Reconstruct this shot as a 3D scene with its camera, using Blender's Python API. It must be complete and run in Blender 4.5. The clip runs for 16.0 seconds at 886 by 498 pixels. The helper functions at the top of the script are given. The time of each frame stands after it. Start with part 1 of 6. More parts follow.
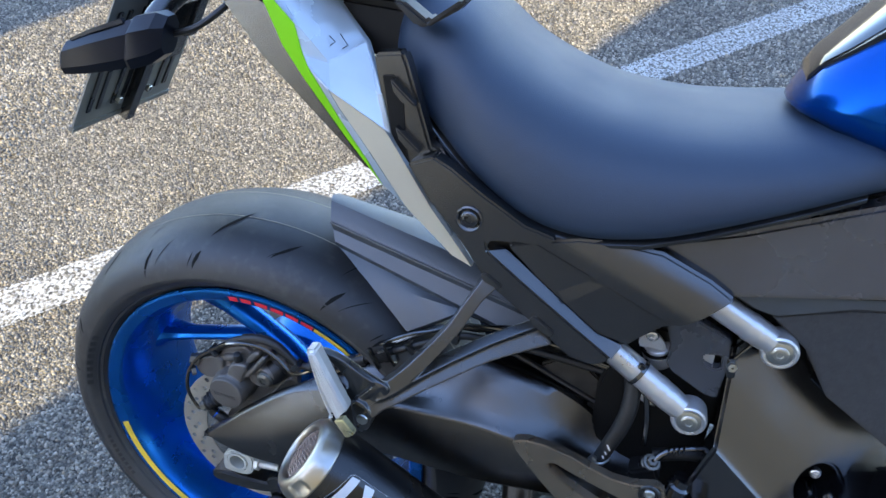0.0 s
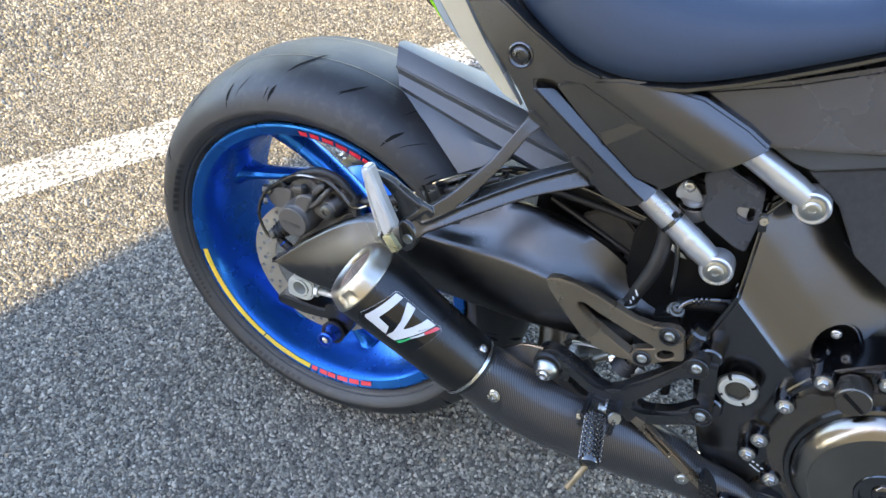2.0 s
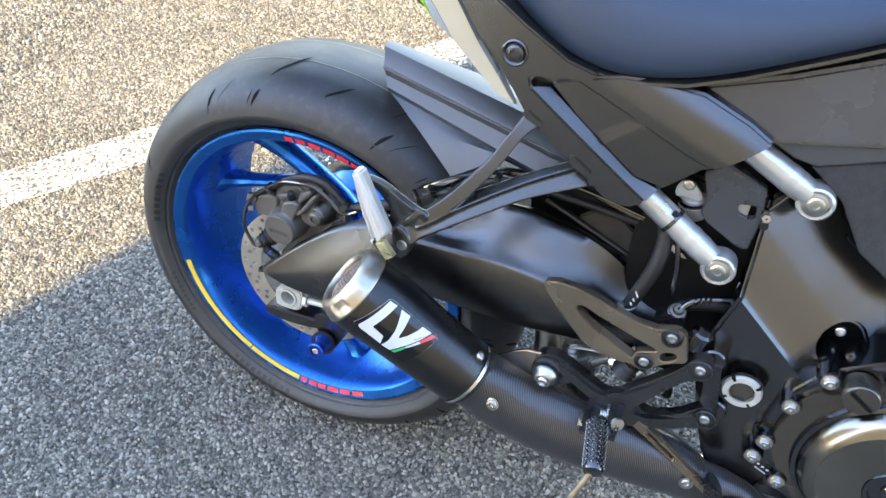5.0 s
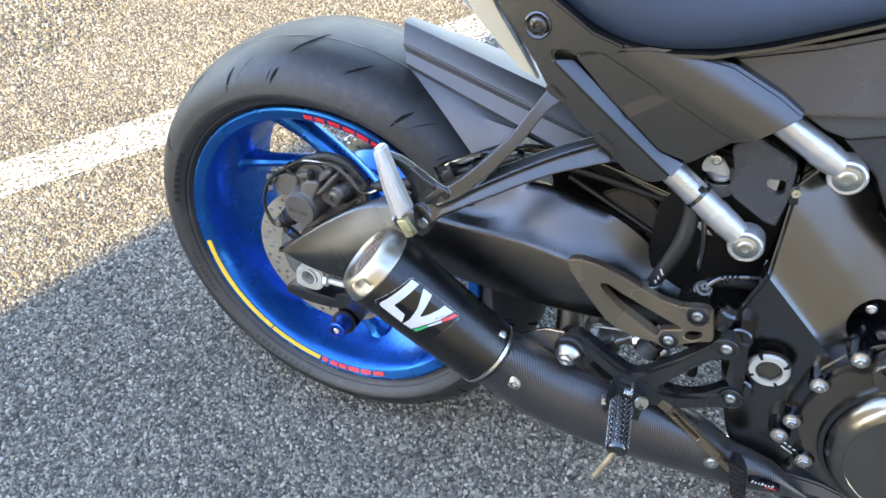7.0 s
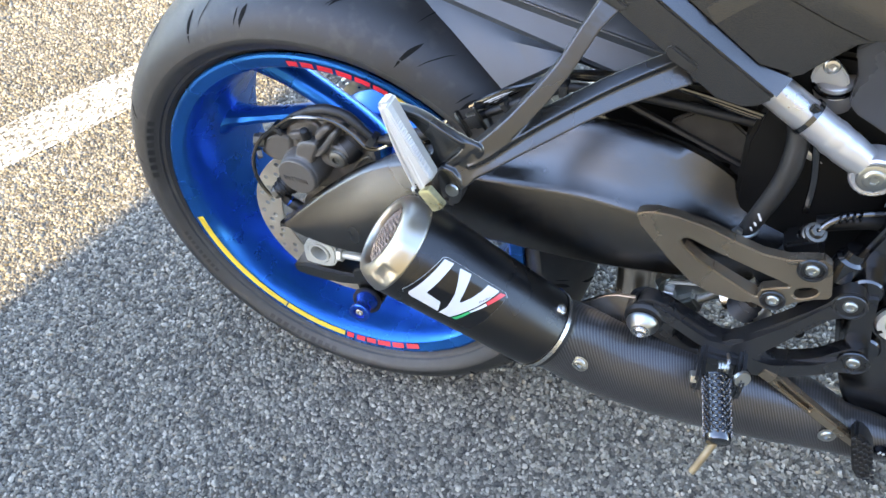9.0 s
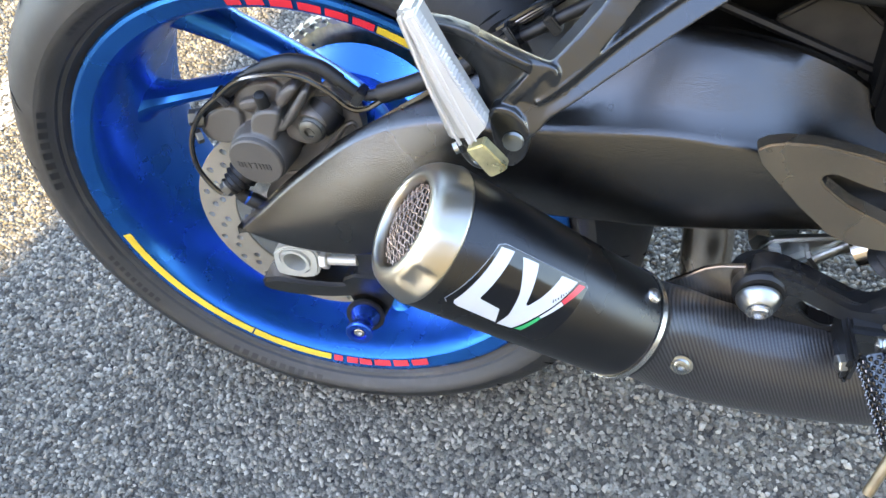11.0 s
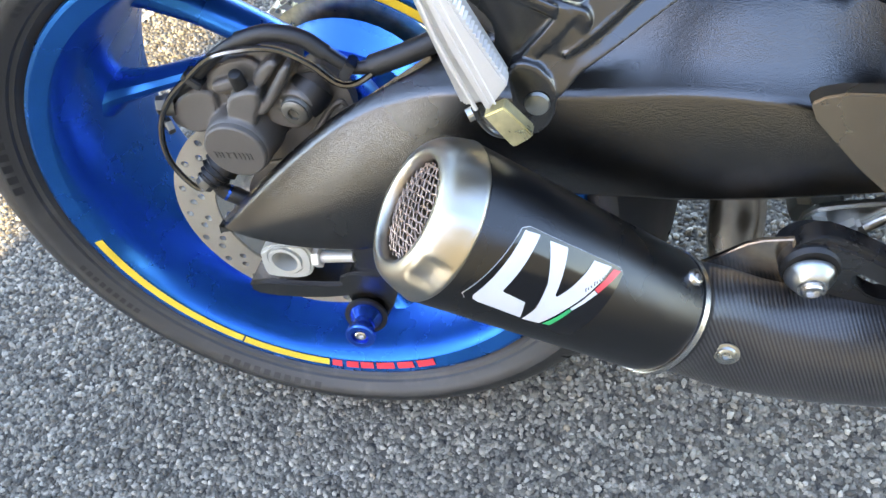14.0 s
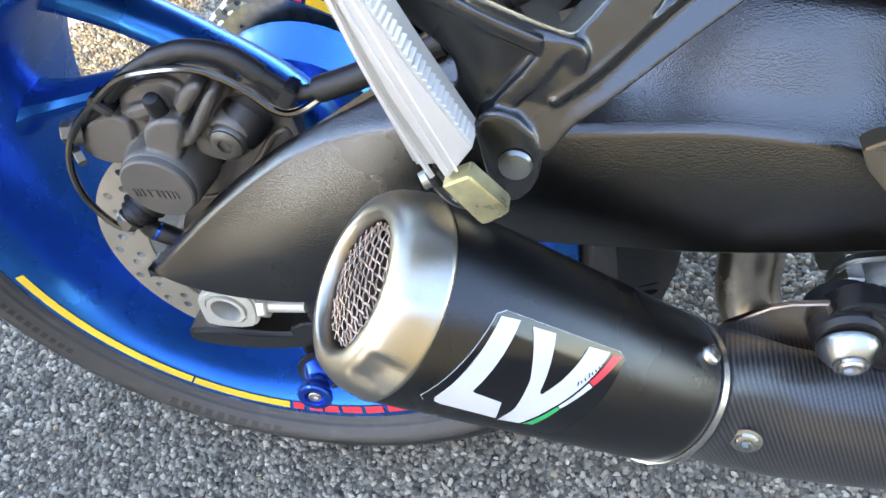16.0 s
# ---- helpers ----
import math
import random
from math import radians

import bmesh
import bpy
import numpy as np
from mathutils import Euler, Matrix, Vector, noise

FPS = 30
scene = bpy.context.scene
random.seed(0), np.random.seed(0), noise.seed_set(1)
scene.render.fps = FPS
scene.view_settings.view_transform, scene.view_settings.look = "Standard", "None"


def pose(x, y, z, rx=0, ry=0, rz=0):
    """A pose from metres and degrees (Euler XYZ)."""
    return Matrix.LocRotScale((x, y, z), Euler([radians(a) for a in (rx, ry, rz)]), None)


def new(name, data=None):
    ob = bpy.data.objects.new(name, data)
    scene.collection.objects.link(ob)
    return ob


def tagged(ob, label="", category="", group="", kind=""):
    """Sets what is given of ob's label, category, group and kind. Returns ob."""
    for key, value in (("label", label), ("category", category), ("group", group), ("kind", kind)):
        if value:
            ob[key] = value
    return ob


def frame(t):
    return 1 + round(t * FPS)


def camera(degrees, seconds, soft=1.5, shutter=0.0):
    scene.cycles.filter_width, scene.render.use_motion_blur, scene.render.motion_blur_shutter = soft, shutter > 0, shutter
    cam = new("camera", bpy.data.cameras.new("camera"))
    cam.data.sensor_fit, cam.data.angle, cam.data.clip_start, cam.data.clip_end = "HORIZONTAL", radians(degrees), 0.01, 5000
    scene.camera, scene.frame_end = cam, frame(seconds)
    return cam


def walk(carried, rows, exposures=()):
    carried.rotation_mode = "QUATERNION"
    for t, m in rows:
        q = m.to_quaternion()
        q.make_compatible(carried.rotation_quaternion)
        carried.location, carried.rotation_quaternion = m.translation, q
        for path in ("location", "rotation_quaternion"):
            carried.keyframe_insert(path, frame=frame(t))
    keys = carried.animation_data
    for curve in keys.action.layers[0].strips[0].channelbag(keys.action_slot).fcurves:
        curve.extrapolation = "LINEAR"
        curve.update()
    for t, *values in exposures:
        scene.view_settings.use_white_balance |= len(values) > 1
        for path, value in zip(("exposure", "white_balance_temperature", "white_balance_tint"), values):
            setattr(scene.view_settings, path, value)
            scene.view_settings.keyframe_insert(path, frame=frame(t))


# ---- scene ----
cam = camera(62.52, 16.0)
# seconds; eye in metres; yaw, pitch, roll in degrees
PATH = [
    (0, 0.3981, -0.4410, 1.1509, 17.34, -43.43, -0.36),
    (0.5, 0.4397, -0.5061, 1.1318, 22.60, -45.44, -0.94),
    (1, 0.4630, -0.5214, 1.1292, 25.46, -47.35, -1.49),
    (1.5, 0.4674, -0.5233, 1.1294, 26.83, -48.77, -2.05),
    (2, 0.4666, -0.5208, 1.1286, 26.89, -49.70, -2.42),
    (2.5, 0.4652, -0.5179, 1.1276, 26.16, -50.03, -2.42),
    (3, 0.4519, -0.4905, 1.1248, 24.98, -49.96, -2.10),
    (3.5, 0.4438, -0.4841, 1.1289, 23.92, -49.52, -1.74),
    (4, 0.4426, -0.4945, 1.1238, 23.83, -49.27, -1.82),
    (6.5, 0.4497, -0.5171, 1.1033, 26.25, -50.25, -2.73),
    (7, 0.4408, -0.5133, 1.1022, 26.74, -50.69, -3.93),
    (7.5, 0.4255, -0.4989, 1.0766, 27.70, -51.68, -6.18),
    (8, 0.3969, -0.4628, 1.0461, 28.76, -53.89, -8.69),
    (8.5, 0.3768, -0.4186, 1.0296, 29.89, -55.60, -11.16),
    (9, 0.3678, -0.3931, 1.0085, 30.85, -57.15, -13.39),
    (9.2, 0.3516, -0.3807, 1.0004, 31.18, -57.54, -14.18),
    (11.3, 0.2357, -0.3117, 0.8221, 20.48, -59.48, -12.85),
    (11.5, 0.2291, -0.3043, 0.8040, 19.79, -59.86, -12.89),
    (12, 0.2252, -0.2880, 0.7724, 18.64, -60.44, -13.33),
    (12.5, 0.2272, -0.2695, 0.7428, 18.15, -60.74, -13.87),
    (13, 0.2314, -0.2605, 0.7358, 18.64, -60.60, -14.44),
    (13.5, 0.2268, -0.2761, 0.7636, 19.50, -60.20, -14.75),
    (14, 0.2230, -0.2970, 0.8000, 20.57, -59.82, -14.85),
    (14.5, 0.2119, -0.2968, 0.7994, 21.33, -59.60, -14.85),
    (15, 0.2141, -0.2846, 0.7789, 21.30, -59.84, -14.63),
    (15.5, 0.2209, -0.2503, 0.7544, 20.52, -60.35, -14.26),
    (16, 0.2204, -0.2204, 0.7473, 19.50, -61.13, -13.87),
]
EXPOSURES = [(0, 2.78, 6280, 15), (1.0, 2.95, 6050, 15), (1.45, 3.1, 6700, 15), (2.2, 3.34, 7350, 15), (3.5, 3.56, 7420, 15), (7, 3.54, 7450, 15), (9, 3.65, 7550, 15), (12.5, 3.72, 7800, 15), (16, 3.72, 7800, 15)]
walk(cam, [(t, pose(x, y, z, 90 + pitch, 0, yaw) @ pose(0, 0, 0, 0, 0, roll)) for t, x, y, z, yaw, pitch, roll in PATH], EXPOSURES)

# ---- daylight ----
SUN_AZ = math.atan2(-0.905, -0.4254)
SUN_EL = radians(37)
to_sun = Vector((math.cos(SUN_AZ) * math.cos(SUN_EL), math.sin(SUN_AZ) * math.cos(SUN_EL), math.sin(SUN_EL)))
world = bpy.data.worlds.new("sky")
scene.world = world
world.use_nodes = True
sky = world.node_tree.nodes.new("ShaderNodeTexSky")
sky.sky_type, sky.sun_disc = "NISHITA", False
sky.sun_elevation, sky.sun_rotation = SUN_EL, math.pi / 2 - SUN_AZ
sky.air_density, sky.dust_density, sky.ozone_density = 1.0, 0.4, 2.6
background = world.node_tree.nodes["Background"]
background.inputs["Strength"].default_value = 0.15
world.node_tree.links.new(sky.outputs[0], background.inputs[0])
sun = new("sun", bpy.data.lights.new("sun", "SUN"))
sun.data.energy, sun.data.angle, sun.data.color = 1.54, radians(0.3), (1.0, 0.81, 0.385)
sun.matrix_world = to_sun.to_track_quat("Z", "Y").to_matrix().to_4x4()


# ---- materials ----
def mat(name, color, rough=0.5, metal=0.0, grain=0.0, grain_scale=900.0, vary=0.15, vary_scale=14.0, coat=0.0, spec=0.85, rough_vary=0.05, dust=0.0, ior=1.5):
    """A surface with fine relief (grain), broad unevenness of tone (vary) and of gloss, and a little pale dust."""
    m = bpy.data.materials.new(name)
    m.use_nodes = True
    nt = m.node_tree
    n, link = nt.nodes, nt.links.new
    b = n["Principled BSDF"]
    b.inputs["Metallic"].default_value = metal
    b.inputs["Coat Weight"].default_value = coat
    b.inputs["Coat Roughness"].default_value = 0.06
    b.inputs["Specular IOR Level"].default_value = spec
    b.inputs["IOR"].default_value = ior
    tc = n.new("ShaderNodeTexCoord")
    broad = n.new("ShaderNodeTexNoise")
    broad.inputs["Scale"].default_value, broad.inputs["Detail"].default_value = vary_scale, 6
    link(tc.outputs["Object"], broad.inputs["Vector"])
    ramp = n.new("ShaderNodeMapRange")
    ramp.inputs[1].default_value, ramp.inputs[2].default_value = 0.3, 0.7
    ramp.inputs[3].default_value, ramp.inputs[4].default_value = 1 - vary, 1 + vary
    link(broad.outputs["Fac"], ramp.inputs[0])
    mul = n.new("ShaderNodeVectorMath")
    mul.operation = "SCALE"
    mul.inputs[0].default_value = color
    link(ramp.outputs[0], mul.inputs["Scale"])
    base = mul.outputs[0]
    fine = n.new("ShaderNodeTexNoise")
    fine.inputs["Scale"].default_value, fine.inputs["Detail"].default_value = grain_scale, 3
    link(tc.outputs["Object"], fine.inputs["Vector"])
    if dust:
        speck = n.new("ShaderNodeMapRange")
        speck.inputs[1].default_value, speck.inputs[2].default_value = 0.55, 0.8
        speck.inputs[4].default_value = dust
        grit = n.new("ShaderNodeTexNoise")
        grit.inputs["Scale"].default_value, grit.inputs["Detail"].default_value = 60, 8
        link(tc.outputs["Object"], grit.inputs["Vector"])
        link(grit.outputs["Fac"], speck.inputs[0])
        mix = n.new("ShaderNodeMix")
        mix.data_type = "RGBA"
        link(speck.outputs[0], mix.inputs["Factor"])
        link(base, mix.inputs["A"])
        mix.inputs["B"].default_value = (0.3, 0.27, 0.22, 1)
        base = mix.outputs["Result"]
    link(base, b.inputs["Base Color"])
    rr = n.new("ShaderNodeMapRange")
    rr.inputs[1].default_value, rr.inputs[2].default_value = 0.3, 0.7
    rr.inputs[3].default_value, rr.inputs[4].default_value = max(0.02, rough - rough_vary), min(1, rough + rough_vary)
    link(broad.outputs["Fac"], rr.inputs[0])
    link(rr.outputs[0], b.inputs["Roughness"])
    if grain:
        bump = n.new("ShaderNodeBump")
        bump.inputs["Strength"].default_value, bump.inputs["Distance"].default_value = grain, 0.001
        link(fine.outputs["Fac"], bump.inputs["Height"])
        link(bump.outputs[0], b.inputs["Normal"])
    return m


TYRE = mat("tyre_rubber", (0.0110, 0.0114, 0.0122), 0.48, grain=0.25, grain_scale=1400, vary=0.25, dust=0.08, spec=0.55)
SIDEWALL = mat("sidewall_rubber", (0.0175, 0.0172, 0.0165), 0.58, grain=0.3, grain_scale=1100, vary=0.25, dust=0.08)
TYRE_DARK = mat("groove_shade", (0.006, 0.006, 0.006), 0.9, spec=0.15)
TYRE_LINE = mat("mould_line_rubber", (0.26, 0.23, 0.16), 0.7)
RIM = mat("satin_blue_paint", (0.0035, 0.115, 0.42), 0.27, metal=0.8, grain=0.05, vary=0.1, spec=0.5)
TANK = mat("gloss_blue_paint", (0.001, 0.052, 0.25), 0.18, metal=0.85, grain=0.0, vary=0.05, spec=0.2, coat=0.06)
YELLOW = mat("yellow_film", (0.66, 0.45, 0.03), 0.4)
RED = mat("red_film", (0.65, 0.02, 0.04), 0.4)
GREEN = mat("green_film", (0.0, 0.33, 0.10), 0.35)
WHITE = mat("white_film", (0.52, 0.53, 0.54), 0.35, vary=0.04)
FILM = mat("black_gloss_film", (0.004, 0.004, 0.005), 0.16, vary=0.1, spec=0.5)
SWING = mat("crinkled_black_coating", (0.0036, 0.0030, 0.0023), 0.24, grain=0.30, grain_scale=950, vary=0.2, spec=1.0, ior=1.56)
FRAME = mat("satin_black_frame", (0.0050, 0.0048, 0.0047), 0.22, grain=0.05, grain_scale=1500, vary=0.2, spec=1.0, ior=1.62)
PLASTIC = mat("grained_black_plastic", (0.0082, 0.0084, 0.0090), 0.23, grain=0.12, grain_scale=1300, vary=0.15, spec=1.0, ior=1.52)
HUGGER = mat("grey_black_plastic", (0.0295, 0.0360, 0.0430), 0.38, grain=0.22, grain_scale=1300, vary=0.14, spec=0.8)
BRACKET = mat("dark_cast_aluminium", (0.0066, 0.0067, 0.0072), 0.28, metal=0.0, grain=0.10, grain_scale=1500, vary=0.2, spec=1.0, ior=1.52)
GUARD = mat("bronze_grey_alloy", (0.30, 0.245, 0.180), 0.28, metal=0.9, grain=0.12, grain_scale=1800, vary=0.12)
CALIPER = mat("grey_anodised_caliper", (0.070, 0.062, 0.053), 0.46, metal=0.1, grain=0.35, grain_scale=1500, vary=0.15)
SEAT = mat("black_seat_vinyl", (0.0128, 0.0250, 0.046), 0.55, grain=0.20, grain_scale=900, vary=0.10, spec=0.50)
RUBBER = mat("black_rubber", (0.005, 0.005, 0.0053), 0.50, grain=0.2, vary=0.2, spec=0.5)
GLOSS = mat("gloss_black", (0.0022, 0.0022, 0.0025), 0.13, vary=0.1, spec=1.0, ior=1.6)
SMOKED = mat("smoked_lens", (0.0025, 0.0040, 0.0095), 0.34, vary=0.1, spec=0.3)
# near-black, with the shade of gaps and bores put into the colour
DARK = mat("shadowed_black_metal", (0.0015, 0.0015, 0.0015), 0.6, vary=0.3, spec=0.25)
CAN = mat("satin_black_steel", (0.0026, 0.0026, 0.0029), 0.29, metal=0.0, grain=0.08, grain_scale=2200, vary=0.12, spec=0.6)
SOOT = mat("sooty_brown_steel", (0.026, 0.023, 0.019), 0.7, vary=0.4, vary_scale=60, spec=0.3)
GALV = mat("galvanised_steel", (0.47, 0.47, 0.42), 0.38, metal=0.3, grain=0.2, vary=0.15)
SILVER = mat("silver_paint", (0.50, 0.505, 0.51), 0.30, metal=0.75, grain=0.1, vary=0.08)
STEEL = mat("bright_steel", (0.54, 0.525, 0.50), 0.25, metal=1.0, grain=0.15, vary=0.1)
ZINC = mat("zinc_steel", (0.42, 0.425, 0.40), 0.30, metal=1.0, grain=0.2, vary=0.15)
DOME = mat("satin_grey_engine_cover", (0.25, 0.23, 0.20), 0.19, metal=1.0, grain=0.12, vary=0.1)
DOME_DARK = mat("bronze_grey_cover", (0.105, 0.092, 0.075), 0.26, metal=0.75, grain=0.15, vary=0.1)
OLD_STEEL = mat("dull_grey_steel", (0.11, 0.105, 0.09), 0.38, metal=0.7, grain=0.2, vary=0.2)
FEELER = mat("worn_brown_steel", (0.22, 0.17, 0.10), 0.45, metal=0.7, vary=0.3, vary_scale=80)
PEG_SIDE = mat("cast_aluminium", (0.46, 0.445, 0.41), 0.42, metal=0.45, grain=0.2, vary=0.1)
PEG = mat("bare_aluminium", (0.55, 0.535, 0.50), 0.42, metal=0.3, grain=0.2, vary=0.08)
GOLD = mat("yellow_zinc", (0.64, 0.58, 0.34), 0.32, metal=0.85, grain=0.25, vary=0.30, vary_scale=90)
DISC = mat("ground_disc_steel", (0.33, 0.30, 0.245), 0.40, metal=0.5, grain=0.3, grain_scale=2500, vary=0.12)
BRONZE = mat("heat_tinted_pipe", (0.52, 0.45, 0.38), 0.24, metal=1.0, vary=0.3, vary_scale=40)
COPPER = mat("hot_mesh_steel", (0.34, 0.235, 0.175), 0.40, metal=0.6, vary=0.35, vary_scale=60)
BLUE_ALU = mat("blue_anodised_aluminium", (0.015, 0.10, 0.55), 0.18, metal=0.9, vary=0.1)
TAIL = mat("pale_silver_bodywork", (0.40, 0.46, 0.50), 0.26, metal=0.35, grain=0.03, vary=0.05, coat=0.4)
TAIL_GREY = mat("grey_bodywork", (0.53, 0.475, 0.355), 0.32, metal=0.25, grain=0.03, vary=0.05, coat=0.3)
LIME = mat("fluorescent_green_film", (0.20, 0.56, 0.0), 0.6, vary=0.05, spec=0.3)
PLATE = mat("bare_plate_metal", (0.20, 0.20, 0.18), 0.5, metal=0.3, vary=0.2)
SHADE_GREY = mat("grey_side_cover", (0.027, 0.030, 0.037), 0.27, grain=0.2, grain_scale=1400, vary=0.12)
FELT = mat("speckled_heat_pad", (0.017, 0.017, 0.017), 0.9, grain=0.8, grain_scale=300, vary=0.5, vary_scale=120)
MARK = mat("pale_print", (0.55, 0.55, 0.53), 0.5)


def steel_cap_material():
    """Brushed steel, tinted straw and grey by heat in broad patches."""
    m = mat("brushed_steel_cap", (0.60, 0.58, 0.53), 0.31, metal=1.0, grain=0.15, grain_scale=1800, vary=0.06)
    nt = m.node_tree
    b = nt.nodes["Principled BSDF"]
    tc = nt.nodes.new("ShaderNodeTexCoord")
    no = nt.nodes.new("ShaderNodeTexNoise")
    no.inputs["Scale"].default_value, no.inputs["Detail"].default_value = 22, 2
    ramp = nt.nodes.new("ShaderNodeValToRGB")
    ramp.color_ramp.elements[0].position, ramp.color_ramp.elements[0].color = 0.35, (0.41, 0.41, 0.395, 1)
    ramp.color_ramp.elements[1].position, ramp.color_ramp.elements[1].color = 0.65, (0.46, 0.395, 0.285, 1)
    nt.links.new(tc.outputs["Object"], no.inputs["Vector"])
    nt.links.new(no.outputs["Fac"], ramp.inputs[0])
    nt.links.new(ramp.outputs[0], b.inputs["Base Color"])
    return m


CAP = steel_cap_material()


def carbon_material():
    """Matt twill carbon: slanted ribs two millimetres wide, in two weaves."""
    m = bpy.data.materials.new("carbon_twill")
    m.use_nodes = True
    nt = m.node_tree
    n, link = nt.nodes, nt.links.new
    b = n["Principled BSDF"]
    tc = n.new("ShaderNodeTexCoord")
    w = n.new("ShaderNodeTexWave")
    w.wave_type, w.bands_direction = "BANDS", "X"
    w.inputs["Scale"].default_value, w.inputs["Distortion"].default_value = 140, 0.5
    mp = n.new("ShaderNodeMapping")
    mp.inputs["Rotation"].default_value = (0, radians(24), 0)
    link(tc.outputs["Object"], mp.inputs["Vector"])
    link(mp.outputs[0], w.inputs["Vector"])
    w2 = n.new("ShaderNodeTexWave")
    w2.wave_type, w2.bands_direction = "BANDS", "Z"
    w2.inputs["Scale"].default_value, w2.inputs["Distortion"].default_value = 260, 0.2
    link(tc.outputs["Object"], w2.inputs["Vector"])
    mul = n.new("ShaderNodeMath")
    mul.operation = "MULTIPLY"
    link(w.outputs["Fac"], mul.inputs[0])
    link(w2.outputs["Fac"], mul.inputs[1])
    add = n.new("ShaderNodeMath")
    add.operation = "MULTIPLY_ADD"
    link(mul.outputs[0], add.inputs[0])
    add.inputs[1].default_value = 0.5
    link(w.outputs["Fac"], add.inputs[2])
    ramp = n.new("ShaderNodeValToRGB")
    ramp.color_ramp.elements[0].color = (0.0055, 0.0055, 0.006, 1)
    ramp.color_ramp.elements[1].color = (0.042, 0.0405, 0.040, 1)
    link(add.outputs[0], ramp.inputs[0])
    link(ramp.outputs[0], b.inputs["Base Color"])
    b.inputs["Roughness"].default_value = 0.30
    b.inputs["Coat Weight"].default_value = 0.25
    b.inputs["Coat Roughness"].default_value = 0.22
    bump = n.new("ShaderNodeBump")
    bump.inputs["Strength"].default_value, bump.inputs["Distance"].default_value = 0.22, 0.0006
    link(add.outputs[0], bump.inputs["Height"])
    link(bump.outputs[0], b.inputs["Normal"])
    return m


CARBON = carbon_material()


def asphalt_material(name, paint=None, loose=False):
    """Worn open asphalt: stones of several greys in a dark binder; loose: for single chippings, each of one tone; paint: a worn white coat."""
    m = bpy.data.materials.new(name)
    m.use_nodes = True
    nt = m.node_tree
    n, link = nt.nodes, nt.links.new
    b = n["Principled BSDF"]
    tc = n.new("ShaderNodeTexCoord")
    tone = n.new("ShaderNodeValToRGB")
    tone.color_ramp.interpolation = "LINEAR"
    stops = ((0.0, (0.062, 0.057, 0.048)), (0.30, (0.122, 0.112, 0.092)), (0.62, (0.188, 0.171, 0.137)), (0.86, (0.275, 0.249, 0.198)), (0.985, (0.390, 0.353, 0.283)), (1.0, (0.30, 0.235, 0.155)))
    e = tone.color_ramp.elements
    e[0].position, e[0].color = stops[0][0], (*stops[0][1], 1)
    e[1].position, e[1].color = stops[-1][0], (*stops[-1][1], 1)
    for at, c in stops[1:-1]:
        tone.color_ramp.elements.new(at).color = (*c, 1)
    v = n.new("ShaderNodeTexVoronoi")
    v.inputs["Scale"].default_value = 165
    v.inputs["Randomness"].default_value = 1.0
    warp = n.new("ShaderNodeTexNoise")
    warp.inputs["Scale"].default_value, warp.inputs["Detail"].default_value = 400, 2
    link(tc.outputs["Object"], warp.inputs["Vector"])
    mad = n.new("ShaderNodeVectorMath")
    mad.operation = "MULTIPLY_ADD"
    mad.inputs[1].default_value = (0.004, 0.004, 0.004)
    link(warp.outputs["Color"], mad.inputs[0])
    link(tc.outputs["Object"], mad.inputs[2])
    link(mad.outputs[0], v.inputs["Vector"])
    if loose:
        geo = n.new("ShaderNodeNewGeometry")
        link(geo.outputs["Random Per Island"], tone.inputs[0])
        base = tone.outputs[0]
    else:
        sep = n.new("ShaderNodeSeparateColor")
        link(v.outputs["Color"], sep.inputs[0])
        link(sep.outputs[0], tone.inputs[0])
        gap = n.new("ShaderNodeMapRange")
        gap.inputs[1].default_value, gap.inputs[2].default_value = 0.5, 0.9
        link(v.outputs["Distance"], gap.inputs[0])
        mix = n.new("ShaderNodeMix")
        mix.data_type = "RGBA"
        link(gap.outputs[0], mix.inputs["Factor"])
        link(tone.outputs[0], mix.inputs["A"])
        mix.inputs["B"].default_value = (0.030, 0.030, 0.030, 1)
        base = mix.outputs["Result"]
    stain = n.new("ShaderNodeTexNoise")
    stain.inputs["Scale"].default_value, stain.inputs["Detail"].default_value = 3.0, 8
    link(tc.outputs["Object"], stain.inputs["Vector"])
    sr = n.new("ShaderNodeMapRange")
    sr.inputs[1].default_value, sr.inputs[2].default_value = 0.3, 0.7
    # plain asphalt is also darkened to match the self-shadow between chippings
    sr.inputs[3].default_value, sr.inputs[4].default_value = (0.85, 1.15) if loose else (0.72, 0.98)
    link(stain.outputs["Fac"], sr.inputs[0])
    mottle = n.new("ShaderNodeTexNoise")
    mottle.inputs["Scale"].default_value, mottle.inputs["Detail"].default_value = 900, 4
    link(tc.outputs["Object"], mottle.inputs["Vector"])
    mr = n.new("ShaderNodeMapRange")
    mr.inputs[1].default_value, mr.inputs[2].default_value = 0.3, 0.7
    mr.inputs[3].default_value, mr.inputs[4].default_value = 0.78, 1.22
    link(mottle.outputs["Fac"], mr.inputs[0])
    both = n.new("ShaderNodeMath")
    both.operation = "MULTIPLY"
    link(sr.outputs[0], both.inputs[0])
    link(mr.outputs[0], both.inputs[1])
    sc = n.new("ShaderNodeVectorMath")
    sc.operation = "SCALE"
    link(base, sc.inputs[0])
    link(both.outputs[0], sc.inputs["Scale"])
    base = sc.outputs[0]
